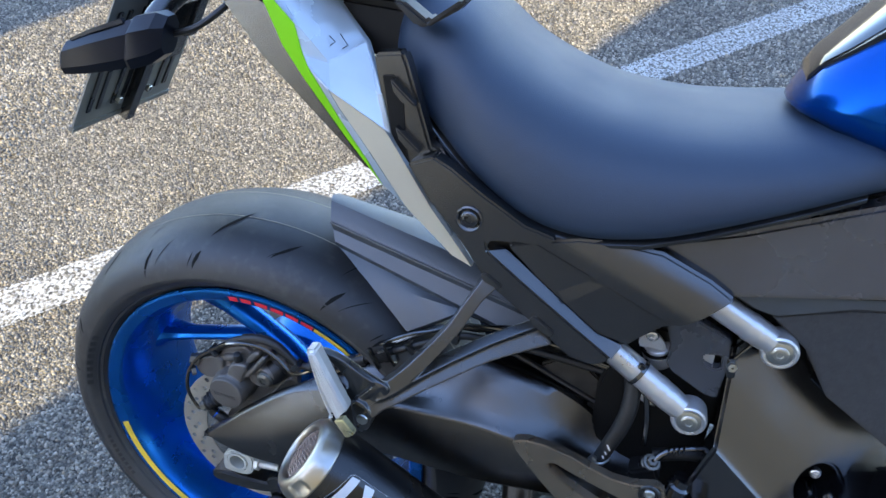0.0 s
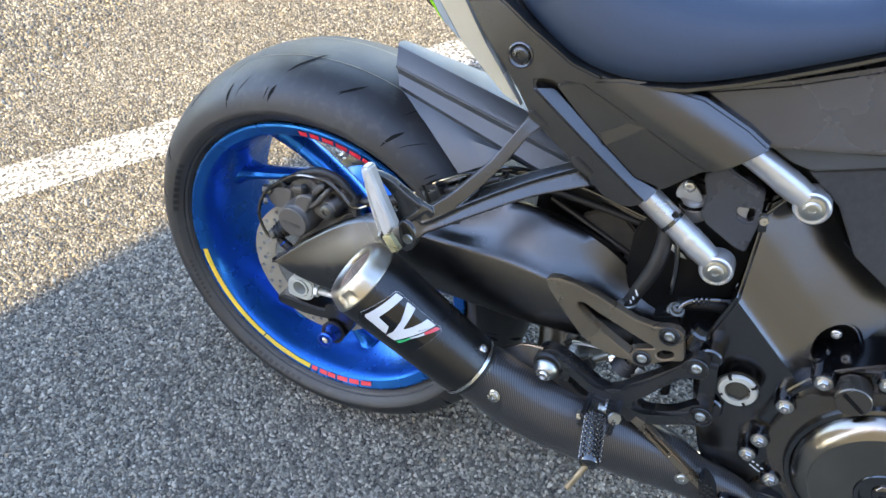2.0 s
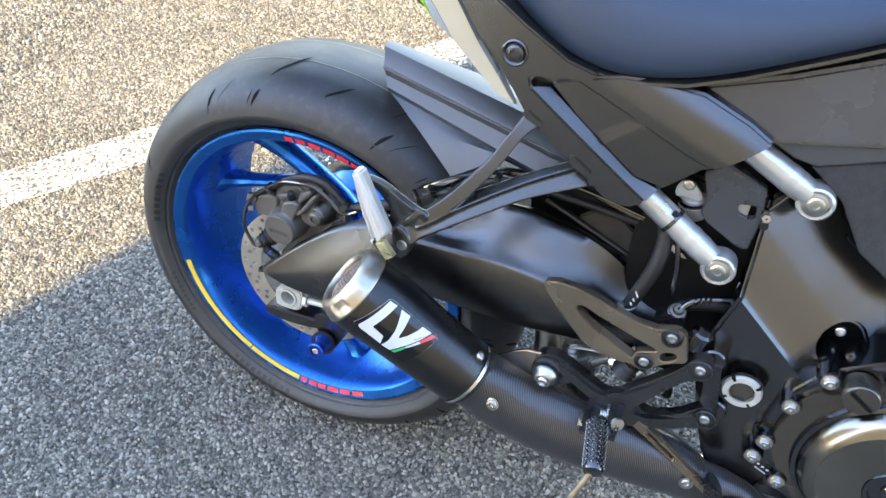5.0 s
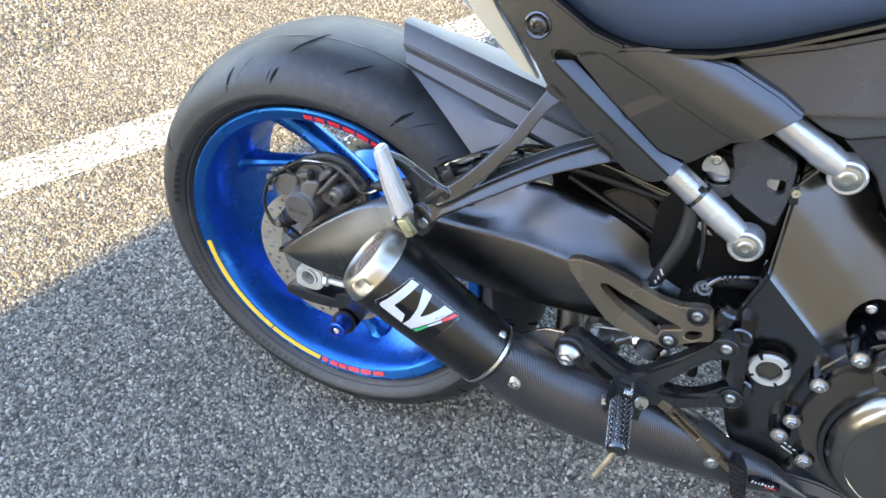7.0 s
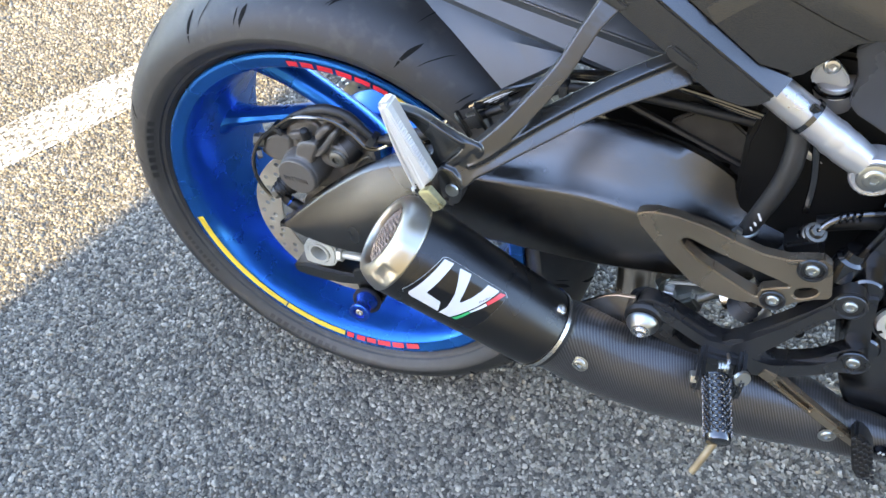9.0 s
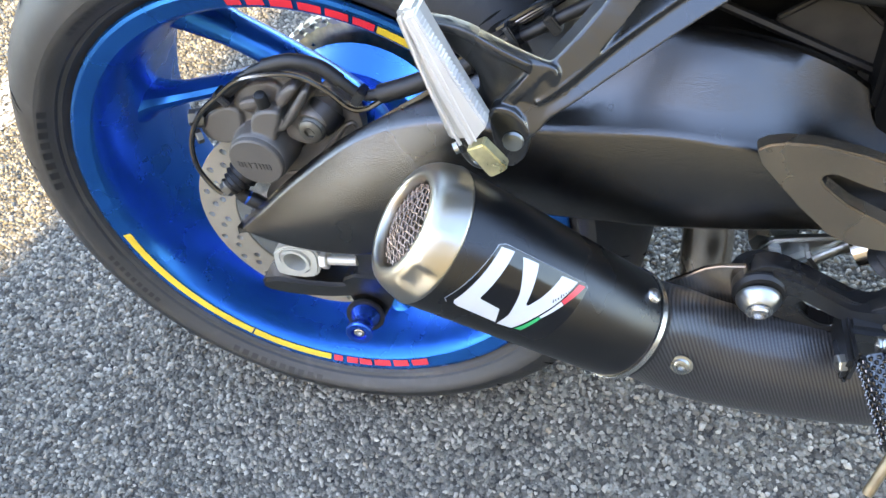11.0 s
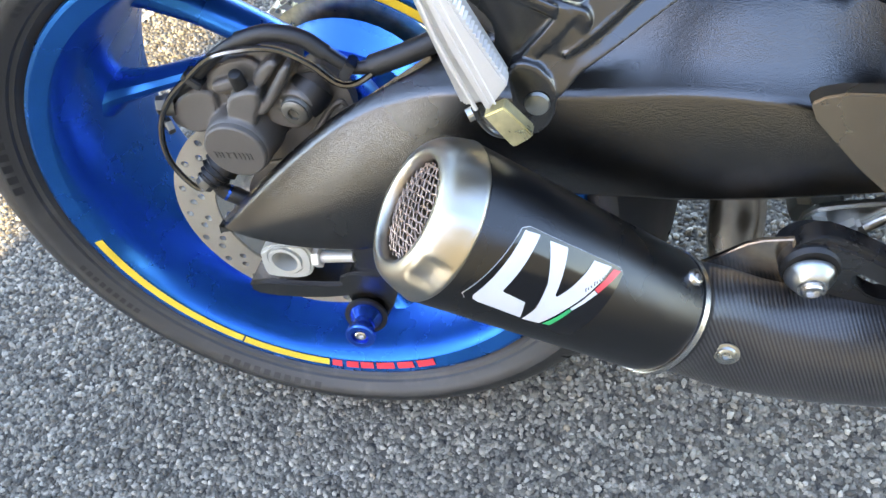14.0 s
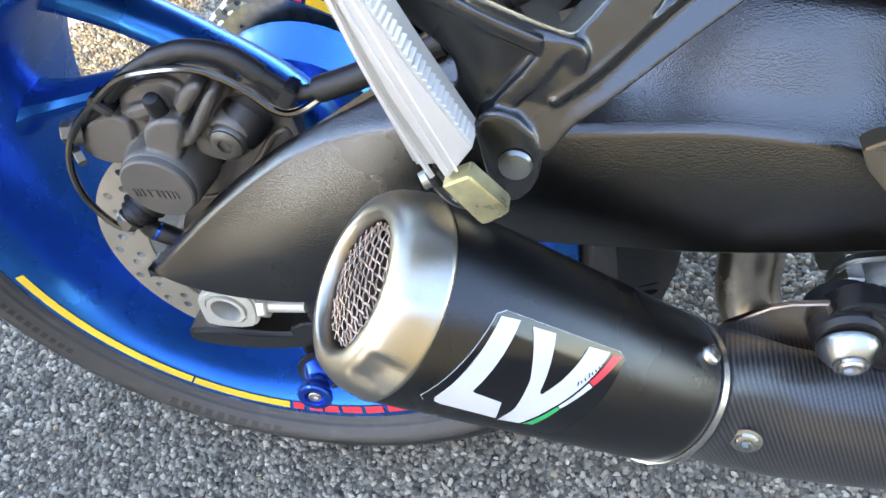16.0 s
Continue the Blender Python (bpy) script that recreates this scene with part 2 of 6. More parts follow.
    if paint:
        worn = n.new("ShaderNodeTexNoise")
        worn.inputs["Scale"].default_value, worn.inputs["Detail"].default_value = 150, 5
        link(tc.outputs["Object"], worn.inputs["Vector"])
        wr = n.new("ShaderNodeMapRange")
        wr.inputs[1].default_value, wr.inputs[2].default_value = 0.44, 0.57
        link(worn.outputs["Fac"], wr.inputs[0])
        pm = n.new("ShaderNodeMix")
        pm.data_type = "RGBA"
        link(wr.outputs[0], pm.inputs["Factor"])
        link(base, pm.inputs["A"])
        pm.inputs["B"].default_value = (*paint, 1)
        base = pm.outputs["Result"]
    link(base, b.inputs["Base Color"])
    b.inputs["Roughness"].default_value = 0.62 if loose else 0.85
    b.inputs["Specular IOR Level"].default_value = 0.18 if loose else 0.12
    bump = n.new("ShaderNodeBump")
    if loose:
        bump.inputs["Strength"].default_value, bump.inputs["Distance"].default_value = 0.5, 0.0006
        link(mottle.outputs["Fac"], bump.inputs["Height"])
    else:
        inv = n.new("ShaderNodeMath")
        inv.operation = "SUBTRACT"
        inv.inputs[0].default_value = 1.0
        link(v.outputs["Distance"], inv.inputs[1])
        bump.inputs["Strength"].default_value, bump.inputs["Distance"].default_value = 0.7, 0.003
        link(inv.outputs[0], bump.inputs["Height"])
    link(bump.outputs[0], b.inputs["Normal"])
    return m


ASPHALT = asphalt_material("worn_asphalt")
ROAD_PAINT = asphalt_material("worn_white_road_paint", (0.42, 0.41, 0.38))
CHIPS = asphalt_material("asphalt_chippings", loose=True)
CHIPS_PAINT = asphalt_material("painted_chippings", (0.43, 0.42, 0.39), loose=True)
# tone of the added walls, warm for the brown reflections they give
PLASTER = mat("warm_plaster", (0.53, 0.365, 0.21), 0.9, grain=0.3, grain_scale=60, vary=0.32, vary_scale=1.1)


# ---- building blocks ----
# how the bike stands to the axes of the wheel; set once the wheel is built
SETTING = Matrix.Identity(4)


def part(name, bm, material, parent, label="", angle=32, clean=True):
    """Links a bmesh as one mesh object under a thing or a part."""
    if clean:
        bmesh.ops.recalc_face_normals(bm, faces=bm.faces)
    bm.transform(SETTING)
    me = bpy.data.meshes.new(name)
    bm.to_mesh(me)
    bm.free()
    me.polygons.foreach_set("use_smooth", [True] * len(me.polygons))
    me.set_sharp_from_angle(angle=radians(angle))
    me.materials.append(material)
    ob = new(name, me)
    ob.parent = parent
    if label:
        ob["label"] = label
    return ob


def merge(bm, other):
    me = bpy.data.meshes.new("scratch")
    other.to_mesh(me)
    other.free()
    bm.from_mesh(me)
    bpy.data.meshes.remove(me)
    return bm


def rounded(points, times=2):
    """Cuts the corners of a closed outline."""
    for _ in range(times):
        out = []
        for i, p in enumerate(points):
            q = points[(i + 1) % len(points)]
            out.append(tuple(0.75 * a + 0.25 * b for a, b in zip(p, q)))
            out.append(tuple(0.25 * a + 0.75 * b for a, b in zip(p, q)))
        points = out
    return points


def soften(bm, width, segments=2, limit=30):
    edges = [e for e in bm.edges if len(e.link_faces) == 2 and e.calc_face_angle(0) > radians(limit)]
    if edges and width:
        bmesh.ops.bevel(bm, geom=edges, offset=width, segments=segments, affect="EDGES", clamp_overlap=True)
    return bm


def plate(outer, y0, y1, bevel=0.0015, holes=(), shift=None):
    """A plate with an outline in x and z, from y0 to y1, with holes; shift(x, z) moves it along y."""
    bm = bmesh.new()
    for loop in (outer, *holes):
        vs = [bm.verts.new((x, y0, z)) for x, z in loop]
        for i, v in enumerate(vs):
            bm.edges.new((v, vs[(i + 1) % len(vs)]))
    bmesh.ops.triangle_fill(bm, use_beauty=True, edges=bm.edges[:], normal=(0, 1, 0))
    got = bmesh.ops.extrude_face_region(bm, geom=bm.faces[:])
    bmesh.ops.translate(bm, vec=(0, y1 - y0, 0), verts=[v for v in got["geom"] if isinstance(v, bmesh.types.BMVert)])
    bmesh.ops.recalc_face_normals(bm, faces=bm.faces)
    soften(bm, bevel)
    if shift:
        for v in bm.verts:
            v.co.y += shift(v.co.x, v.co.z)
    return bm


def ring_of(x, z, r, n=24):
    return [(x + r * math.cos(2 * math.pi * i / n), z + r * math.sin(2 * math.pi * i / n)) for i in range(n)]


def frame_of(axis):
    a = Vector(axis).normalized()
    u = a.cross(Vector((0, 0, 1)))
    if u.length < 1e-3:
        u = Vector((1, 0, 0))
    u.normalize()
    return a, u, a.cross(u)


def lathe(profile, centre=(0, 0, 0), axis=(0, 1, 0), seg=32, loop=False, arc=None):
    """Turns (along, radius) pairs about an axis; loop closes the profile; arc=(from, to) in degrees gives a piece of it."""
    bm = bmesh.new()
    c = Vector(centre)
    a, u, v = frame_of(axis)
    span = [2 * math.pi * i / seg for i in range(seg)] if arc is None else [radians(arc[0] + (arc[1] - arc[0]) * i / seg) for i in range(seg + 1)]
    rings = []
    for s, r in profile:
        if r < 1e-6:
            rings.append([bm.verts.new(c + a * s)])
        else:
            rings.append([bm.verts.new(c + a * s + (u * math.cos(t) + v * math.sin(t)) * r) for t in span])
    pairs = list(zip(rings, rings[1:])) + ([(rings[-1], rings[0])] if loop else [])
    for p, q in pairs:
        steps = seg if arc is None else seg
        for i in range(steps):
            j = (i + 1) % len(span)
            try:
                if len(p) == 1 and len(q) > 1:
                    bm.faces.new((p[0], q[i], q[j]))
                elif len(q) == 1 and len(p) > 1:
                    bm.faces.new((p[i], q[0], p[j]))
                elif len(p) > 1:
                    bm.faces.new((p[i], q[i], q[j], p[j]))
            except ValueError:
                pass
    return bm


def spline(points, sub=6):
    pts = [Vector(p) for p in points]
    if len(pts) < 3:
        return pts
    out = []
    ext = [pts[0] * 2 - pts[1]] + pts + [pts[-1] * 2 - pts[-2]]
    for i in range(1, len(ext) - 2):
        p0, p1, p2, p3 = ext[i - 1:i + 3]
        for k in range(sub):
            t = k / sub
            out.append(0.5 * (2 * p1 + (p2 - p0) * t + (2 * p0 - 5 * p1 + 4 * p2 - p3) * t * t + (3 * p1 - p0 - 3 * p2 + p3) * t ** 3))
    out.append(pts[-1])
    return out


def tube(points, r, n=12, sub=6, flat=1.0, cap=True):
    """A tube along a smooth line. r: one radius, or one for each point; flat squeezes it along its second axis."""
    line = spline(points, sub)
    k = len(points)
    bm = bmesh.new()
    rings, up = [], None
    for i, p in enumerate(line):
        d = (line[min(i + 1, len(line) - 1)] - line[max(i - 1, 0)]).normalized()
        if up is None:
            up = d.cross(Vector((0, 1, 0)))
            if up.length < 1e-3:
                up = Vector((0, 0, 1))
        up = (up - d * up.dot(d)).normalized()
        side = d.cross(up)
        f = i / (len(line) - 1) * (k - 1)
        j = min(int(f), k - 2)
        rad = r if not isinstance(r, (list, tuple)) else r[j] + (r[j + 1] - r[j]) * (f - j)
        rings.append([bm.verts.new(p + (up * math.cos(2 * math.pi * m / n) + side * math.sin(2 * math.pi * m / n) * flat) * rad) for m in range(n)])
    for p, q in zip(rings, rings[1:]):
        for m in range(n):
            bm.faces.new((p[m], p[(m + 1) % n], q[(m + 1) % n], q[m]))
    if cap:
        bm.faces.new(rings[0][::-1])
        bm.faces.new(rings[-1])
    return bm


def loft(rings, cap=True):
    bm = bmesh.new()
    vs = [[bm.verts.new(p) for p in ring] for ring in rings]
    n = len(vs[0])
    for p, q in zip(vs, vs[1:]):
        for m in range(n):
            bm.faces.new((p[m], p[(m + 1) % n], q[(m + 1) % n], q[m]))
    if cap:
        bm.faces.new(vs[0][::-1])
        bm.faces.new(vs[-1])
    return bm


def block(x0, x1, y0, y1, z0, z1, bevel=0.002, turn=None, segments=2):
    bm = bmesh.new()
    bmesh.ops.create_cube(bm, size=1.0)
    for v in bm.verts:
        v.co = Vector(((x0 + x1) / 2 + v.co.x * (x1 - x0), (y0 + y1) / 2 + v.co.y * (y1 - y0), (z0 + z1) / 2 + v.co.z * (z1 - z0)))
    soften(bm, bevel, segments)
    if turn is not None:
        c = Vector(((x0 + x1) / 2, (y0 + y1) / 2, (z0 + z1) / 2))
        bmesh.ops.transform(bm, matrix=Matrix.Translation(c) @ turn.to_4x4() @ Matrix.Translation(-c), verts=bm.verts[:])
    return bm


def turned(rx=0, ry=0, rz=0):
    return Euler((radians(rx), radians(ry), radians(rz))).to_matrix()


def arm(p, q, w0, w1, y0, y1, bevel=0.003):
    """A tapered, round-ended bar in x and z between two (x, z) points."""
    (px, pz), (qx, qz) = p, q
    a = math.atan2(qz - pz, qx - px)
    out = [(px + w0 * math.cos(a + math.pi / 2 + i * math.pi / 8), pz + w0 * math.sin(a + math.pi / 2 + i * math.pi / 8)) for i in range(9)]
    out += [(qx + w1 * math.cos(a - math.pi / 2 + i * math.pi / 8), qz + w1 * math.sin(a - math.pi / 2 + i * math.pi / 8)) for i in range(9)]
    return plate(out, y0, y1, bevel)


def beam(points, widths, depths, bevel=0.003, tilt=0):
    """A rectangular bar along a smooth 3D line; widths in the picture plane of the bike's side, depths across it; tilt rolls the bar about its line."""
    line = spline(points, 5)
    k = len(points)
    rings = []
    for i, p in enumerate(line):
        d = (line[min(i + 1, len(line) - 1)] - line[max(i - 1, 0)]).normalized()
        side = d.cross(Vector((0, 1, 0))).normalized()
        deep = d.cross(side).normalized()
        if tilt:
            spin = Matrix.Rotation(radians(tilt), 3, d)
            side, deep = spin @ side, spin @ deep
        f = i / (len(line) - 1) * (k - 1)
        j = min(int(f), k - 2)
        w = widths[j] + (widths[j + 1] - widths[j]) * (f - j)
        h = depths[j] + (depths[j + 1] - depths[j]) * (f - j)
        rings.append([p + side * w * s + deep * h * t for s, t in ((-1, -1), (1, -1), (1, 1), (-1, 1))])
    return soften(loft(rings), bevel, 2, 40)


def screw(centre, axis=(0, -1, 0), r=0.007, h=0.004, socket=0.5, seg=20):
    """A button-head screw with a recessed hexagon, its head's base at centre."""
    s = r * socket
    bm = lathe([(0, 0), (0, r), (h * 0.45, r), (h * 0.85, r * 0.86), (h, r * 0.66), (h, s)], centre, axis, seg)
    hexa = lathe([(h, s * 1.01), (h * 0.35, s * 0.98), (h * 0.35, 0)], centre, axis, 6)
    return merge(bm, hexa)


def hex_nut(centre, axis, r, h, bore=0.5):
    bm = lathe([(0, 0), (0, r), (h * 0.85, r), (h, r * 0.88), (h, r * bore)], centre, axis, 6)
    return merge(bm, lathe([(h, r * bore), (h * 0.3, r * bore), (h * 0.3, 0)], centre, axis, 16))


# ---- the ground ----
def shell(verts, faces, deep=0.008):
    """A faceted skin given by named corners, with its rim turned inwards."""
    bm = bmesh.new()
    at = {}
    for f in faces:
        for k in f.split():
            if k not in at:
                at[k] = bm.verts.new(verts[k])
        bm.faces.new([at[k] for k in f.split()])
    rim = [e for e in bm.edges if e.is_boundary]
    made = bmesh.ops.extrude_edge_only(bm, edges=rim)["geom"]
    bmesh.ops.translate(bm, verts=[g for g in made if isinstance(g, bmesh.types.BMVert)], vec=(0, deep, 0))
    bmesh.ops.recalc_face_normals(bm, faces=bm.faces[:])
    return bm


def flat_object(name, pts, z, material, parent=None):
    bm = bmesh.new()
    bm.faces.new([bm.verts.new((x, y, z)) for x, y in pts])
    ob = part(name, bm, material, parent)
    return ob


ground = tagged(flat_object("ground", [(-150, -150), (150, -150), (150, 150), (-150, 150)], 0.0, ASPHALT), "worn grey asphalt of a parking place, half in the sun", "ground", kind="structure")
LINE_A, LINE_DIR = Vector((-0.822, 0.252)), Vector((math.cos(radians(49.0)), math.sin(radians(49.0))))
LINE_N = Vector((-LINE_DIR.y, LINE_DIR.x))
pts = [LINE_A + LINE_DIR * s + LINE_N * w for s, w in ((-3, -0.06), (6, -0.06), (6, 0.06), (-3, 0.06))]
tagged(flat_object("road_marking", pts, 0.0035, ROAD_PAINT), "worn white painted parking line on grey asphalt", "road marking", kind="structure")


# ---- unseen walls added behind the camera, whose corners cast the shade ----
def make_shade_wall(x0, x1, deep, high):
    b = part("shade_wall", block(x0, x1, -7.16 - deep, -7.16, 0, high, 0.0), PLASTER, None)
    return tagged(b, "unseen plain plastered wall added to shade the parking place", "building", kind="structure")


make_shade_wall(-3.971, 22.0, 9.04, 9.0)
make_shade_wall(-24.0, -5.81, 0.35, 8.15)


# ---- loose stone in the asphalt's surface, near the motorcycle ----
def make_chippings(step, seed, wanted, k):
    """Angular stones, each half sunk in the binder, on a jittered grid where wanted(x, y) holds; k corners each."""
    rng = np.random.default_rng(seed)
    gx, gy = np.meshgrid(np.arange(-2.5, 2.2, step), np.arange(-0.45, 3.2, step))
    inside = wanted(gx.ravel(), gy.ravel())
    gx, gy = gx.ravel()[inside], gy.ravel()[inside]
    n = gx.size
    cx = gx + rng.uniform(-0.42, 0.42, n) * step
    cy = gy + rng.uniform(-0.42, 0.42, n) * step
    keep = rng.random(n) < 0.93
    cx, cy = cx[keep], cy[keep]
    n = cx.size
    size = step * rng.uniform(0.38, 0.72, n) * np.where(rng.random(n) < 0.08, 1.35, 1.0)
    high = size * rng.uniform(0.30, 0.95, n)
    turn = rng.uniform(0, 2 * np.pi, n)[:, None] + np.arange(k) * 2 * np.pi / k + rng.uniform(-0.35, 0.35, (n, k))
    long = rng.uniform(0.7, 1.3, n)[:, None]
    spin = rng.uniform(0, np.pi, n)[:, None]
    rad = size[:, None] * rng.uniform(0.75, 1.15, (n, k))
    def ringed(r):
        px, py = r * np.cos(turn) * long, r * np.sin(turn) / long
        return cx[:, None] + px * np.cos(spin) - py * np.sin(spin), cy[:, None] + px * np.sin(spin) + py * np.cos(spin)
    bx, by = ringed(rad)
    tx, ty = ringed(rad * rng.uniform(0.66, 0.94, (n, k)))
    lean_x, lean_y = rng.normal(0, 0.36, (2, n, 1))
    tz = high[:, None] + (tx - cx[:, None]) * lean_x + (ty - cy[:, None]) * lean_y
    verts = np.empty((n, 2 * k, 3))
    verts[:, :k, 0], verts[:, :k, 1], verts[:, :k, 2] = bx, by, -0.001
    verts[:, k:, 0], verts[:, k:, 1], verts[:, k:, 2] = tx, ty, np.maximum(tz, 0.0004)
    quad = [[i, (i + 1) % k, k + (i + 1) % k, k + i] for i in range(k)]
    one = np.array([j for q in quad for j in q] + list(range(k, 2 * k)))
    loops = (one[None] + (np.arange(n) * 2 * k)[:, None]).ravel()
    across = (cx - LINE_A.x) * LINE_N.x + (cy - LINE_A.y) * LINE_N.y
    on_line = np.abs(across + rng.normal(0, 0.003, n)) < 0.06
    me = bpy.data.meshes.new("asphalt_chippings")
    me.vertices.add(n * 2 * k)
    me.vertices.foreach_set("co", verts.ravel())
    me.loops.add(loops.size)
    me.loops.foreach_set("vertex_index", loops)
    starts = ((np.arange(k + 1) * 4)[None] + (np.arange(n) * one.size)[:, None]).ravel()
    me.polygons.add(starts.size)
    me.polygons.foreach_set("loop_start", starts)
    me.polygons.foreach_set("material_index", np.repeat(on_line.astype(np.int32), k + 1))
    me.update(calc_edges=True)
    me.materials.append(CHIPS)
    me.materials.append(CHIPS_PAINT)
    ob = new("asphalt_chippings", me)
    return tagged(ob, "grey angular stone chippings in the worn asphalt", "asphalt", kind="stuff")


def near_patch(x, y):
    return (x > -1.15) & (x < 1.0) & (y < 1.25)


make_chippings(0.0056, 5, near_patch, 5)
make_chippings(0.0082, 6, lambda x, y: ~near_patch(x, y) & (y > 0.4 - 0.5 * (x + 2.5)) & (y < 2.65 + 0.43 * x) & (y > 0.9 + 0.0 * x - 0.9 * (x < -1.15)) & (x > -2.2) & (x < 1.4), 4)


# ---- the motorcycle ----
# x runs forwards from the rear axle, y to the bike's left, z up in the plane of the leaning wheel
LEAN = 13.32
bike = tagged(new("motorcycle"), "black and blue sports motorcycle leaning on its stand, rear end seen", "motorcycle")
bike.matrix_world = pose(0, 0.0788, 0.2861, -LEAN)


def make_wheel():
    hub = lathe([(-0.06, 0.0), (-0.06, 0.034), (-0.045, 0.04), (-0.03, 0.052), (0.02, 0.058), (0.035, 0.082), (0.075, 0.088), (0.085, 0.08), (0.085, 0)], seg=40)
    wheel = part("rear_wheel", hub, RIM, bike, "blue-painted rear wheel hub")
    tyre = [(-0.080, 0.2275), (-0.086, 0.2335), (-0.0885, 0.2345), (-0.0905, 0.2375), (-0.0935, 0.2385), (-0.0972, 0.2425), (-0.0998, 0.2450), (-0.1016, 0.2485), (-0.1020, 0.2505), (-0.1023, 0.2520),
            (-0.1008, 0.2590), (-0.0966, 0.2685), (-0.0897, 0.2775), (-0.0780, 0.2872), (-0.0570, 0.2960), (-0.0300, 0.3012), (0.0, 0.3030)]
    tread = tyre[9:]
    body = part("tyre", lathe(tread + [(-y, r) for y, r in tread[-2::-1]], seg=144), TYRE, wheel, "black sport tyre with short slanted grooves", angle=45)
    part("sidewall", lathe(tyre[:10], seg=144), SIDEWALL, wheel, "dull black tyre sidewall", angle=25)
    part("sidewall", lathe([(-y, r) for y, r in tyre[:10]], seg=144), SIDEWALL, wheel, angle=25)
    rim = [(-0.0855, 0.2290), (-0.0880, 0.2275), (-0.0885, 0.2245), (-0.0845, 0.2125), (-0.0800, 0.2090), (-0.0600, 0.2035), (-0.0300, 0.1975), (0.0, 0.1950)]
    rim = rim + [(-y, r) for y, r in rim[-2::-1]]
    outer = [(0.080, 0.2260), (0.070, 0.2150), (-0.070, 0.2150), (-0.080, 0.2260)]
    part("rim", lathe(rim + outer, seg=128, loop=True), RIM, wheel, "satin blue wheel rim", angle=24)
    # forked spokes: each main spoke sweeps off the hub, a thinner branch leaves it half way
    for k in range(3):
        spin = Matrix.Rotation(radians(120 * k), 3, "Y")
        main = [(-0.118, -0.002, 0.172), (-0.104, -0.003, 0.161), (-0.072, -0.006, 0.146), (-0.020, -0.010, 0.120), (0.026, -0.014, 0.086), (0.048, -0.014, 0.046)]
        branch = [(-0.192, -0.002, 0.064), (-0.176, -0.003, 0.068), (-0.140, -0.005, 0.077), (-0.085, -0.007, 0.093), (-0.030, -0.008, 0.108), (0.0, -0.008, 0.108)]
        part("spoke", tube([spin @ Vector(p) for p in main], [0.027, 0.019, 0.0145, 0.014, 0.017, 0.020], n=14, sub=5, flat=1.25), RIM, wheel)
        part("spoke_branch", tube([spin @ Vector(p) for p in branch], [0.021, 0.0135, 0.0095, 0.009, 0.010, 0.010], n=12, sub=5, flat=1.5), RIM, wheel)
    # coloured film on the rim's lip
    def stripe(a, b, material, r0=0.2138, r1=0.2212, name="rim_stripe"):
        def y_at(r):
            return -0.0885 + (0.2245 - r) / 0.012 * 0.004 - 0.0006
        bm = lathe([(y_at(r0), r0), (y_at(r1), r1)], seg=max(3, int(abs(b - a) / 2)), arc=(-a, -b))
        part(name, bm, material, wheel)
    for a, b in ((191.9, 238.4), (238.9, 262.9)):
        stripe(a, b, YELLOW)
    for a, b in ((263.8, 266.5), (267.8, 271.2), (271.8, 275.5), (276.4, 281.5), (282.5, 287.2), (288.4, 293.6)):
        stripe(a, b, RED)
    for a, b in ((96.2, 93.0), (92.0, 88.4), (87.2, 82.8), (81.8, 77.4), (76.6, 72.2), (71.4, 67.2)):
        stripe(a, b, RED)
    stripe(66.7, 36, YELLOW)
    # tread grooves: thin dark wedges on the rubber, with narrow slits' shade painted in
    def crown(y):
        for (ya, ra), (yb, rb) in zip(tyre, tyre[1:]):
            if ya <= y <= yb:
                return ra + (rb - ra) * (y - ya) / (yb - ya + 1e-9)
        return 0.3035
    def groove(a, y0, y1, skew, width):
        bm = bmesh.new()
        left, right = [], []
        for i in range(9):
            f = i / 8
            y = y0 + (y1 - y0) * f
            ang = radians(a + skew * f)
            w = width * max(0.03, math.sin(math.pi * f) ** 0.8) / 0.3
            r = crown(-abs(y)) + 0.0004
            left.append(bm.verts.new((r * math.cos(ang - w), y, r * math.sin(ang - w))))
            right.append(bm.verts.new((r * math.cos(ang + w), y, r * math.sin(ang + w))))
        for i in range(8):
            bm.faces.new((left[i], left[i + 1], right[i + 1], right[i]))
        part("tread_groove", bm, TYRE_DARK, wheel, clean=False)
    for k in range(7):
        a = 118.7 + 360 / 7 * k
        groove(a, -0.1003, -0.080, -2.9, 0.0028)
        groove(a - 15.6, -0.0994, -0.0865, -2.2, 0.0032)
        groove(a - 14.2, -0.0985, -0.0880, -1.4, 0.0010)
        groove(a - 19.0, -0.070, -0.0235, -6.8, 0.0034)
        groove(a - 35.2, -0.082, -0.056, -5.2, 0.0030)
        groove(a - 34.2, -0.083, -0.060, -5.6, 0.0009)
        groove(a - 3.8, -0.096, -0.072, -5.4, 0.0008)
        groove(a, -0.067, -0.030, -3.2, 0.0006)
        b = a + 25.7
        groove(b - 19.0, 0.070, 0.0235, -6.8, 0.0034)
        groove(b - 35.2, 0.082, 0.056, -5.2, 0.0030)
        groove(b, 0.100, 0.080, -2.9, 0.0028)
    for y, w in ((-0.033, 0.0006), (0.033, 0.0006)):
        r = crown(-abs(y)) + 0.0003
        part("mould_line", lathe([(y - w, r), (y + w, r)], seg=128), TYRE_LINE, wheel)
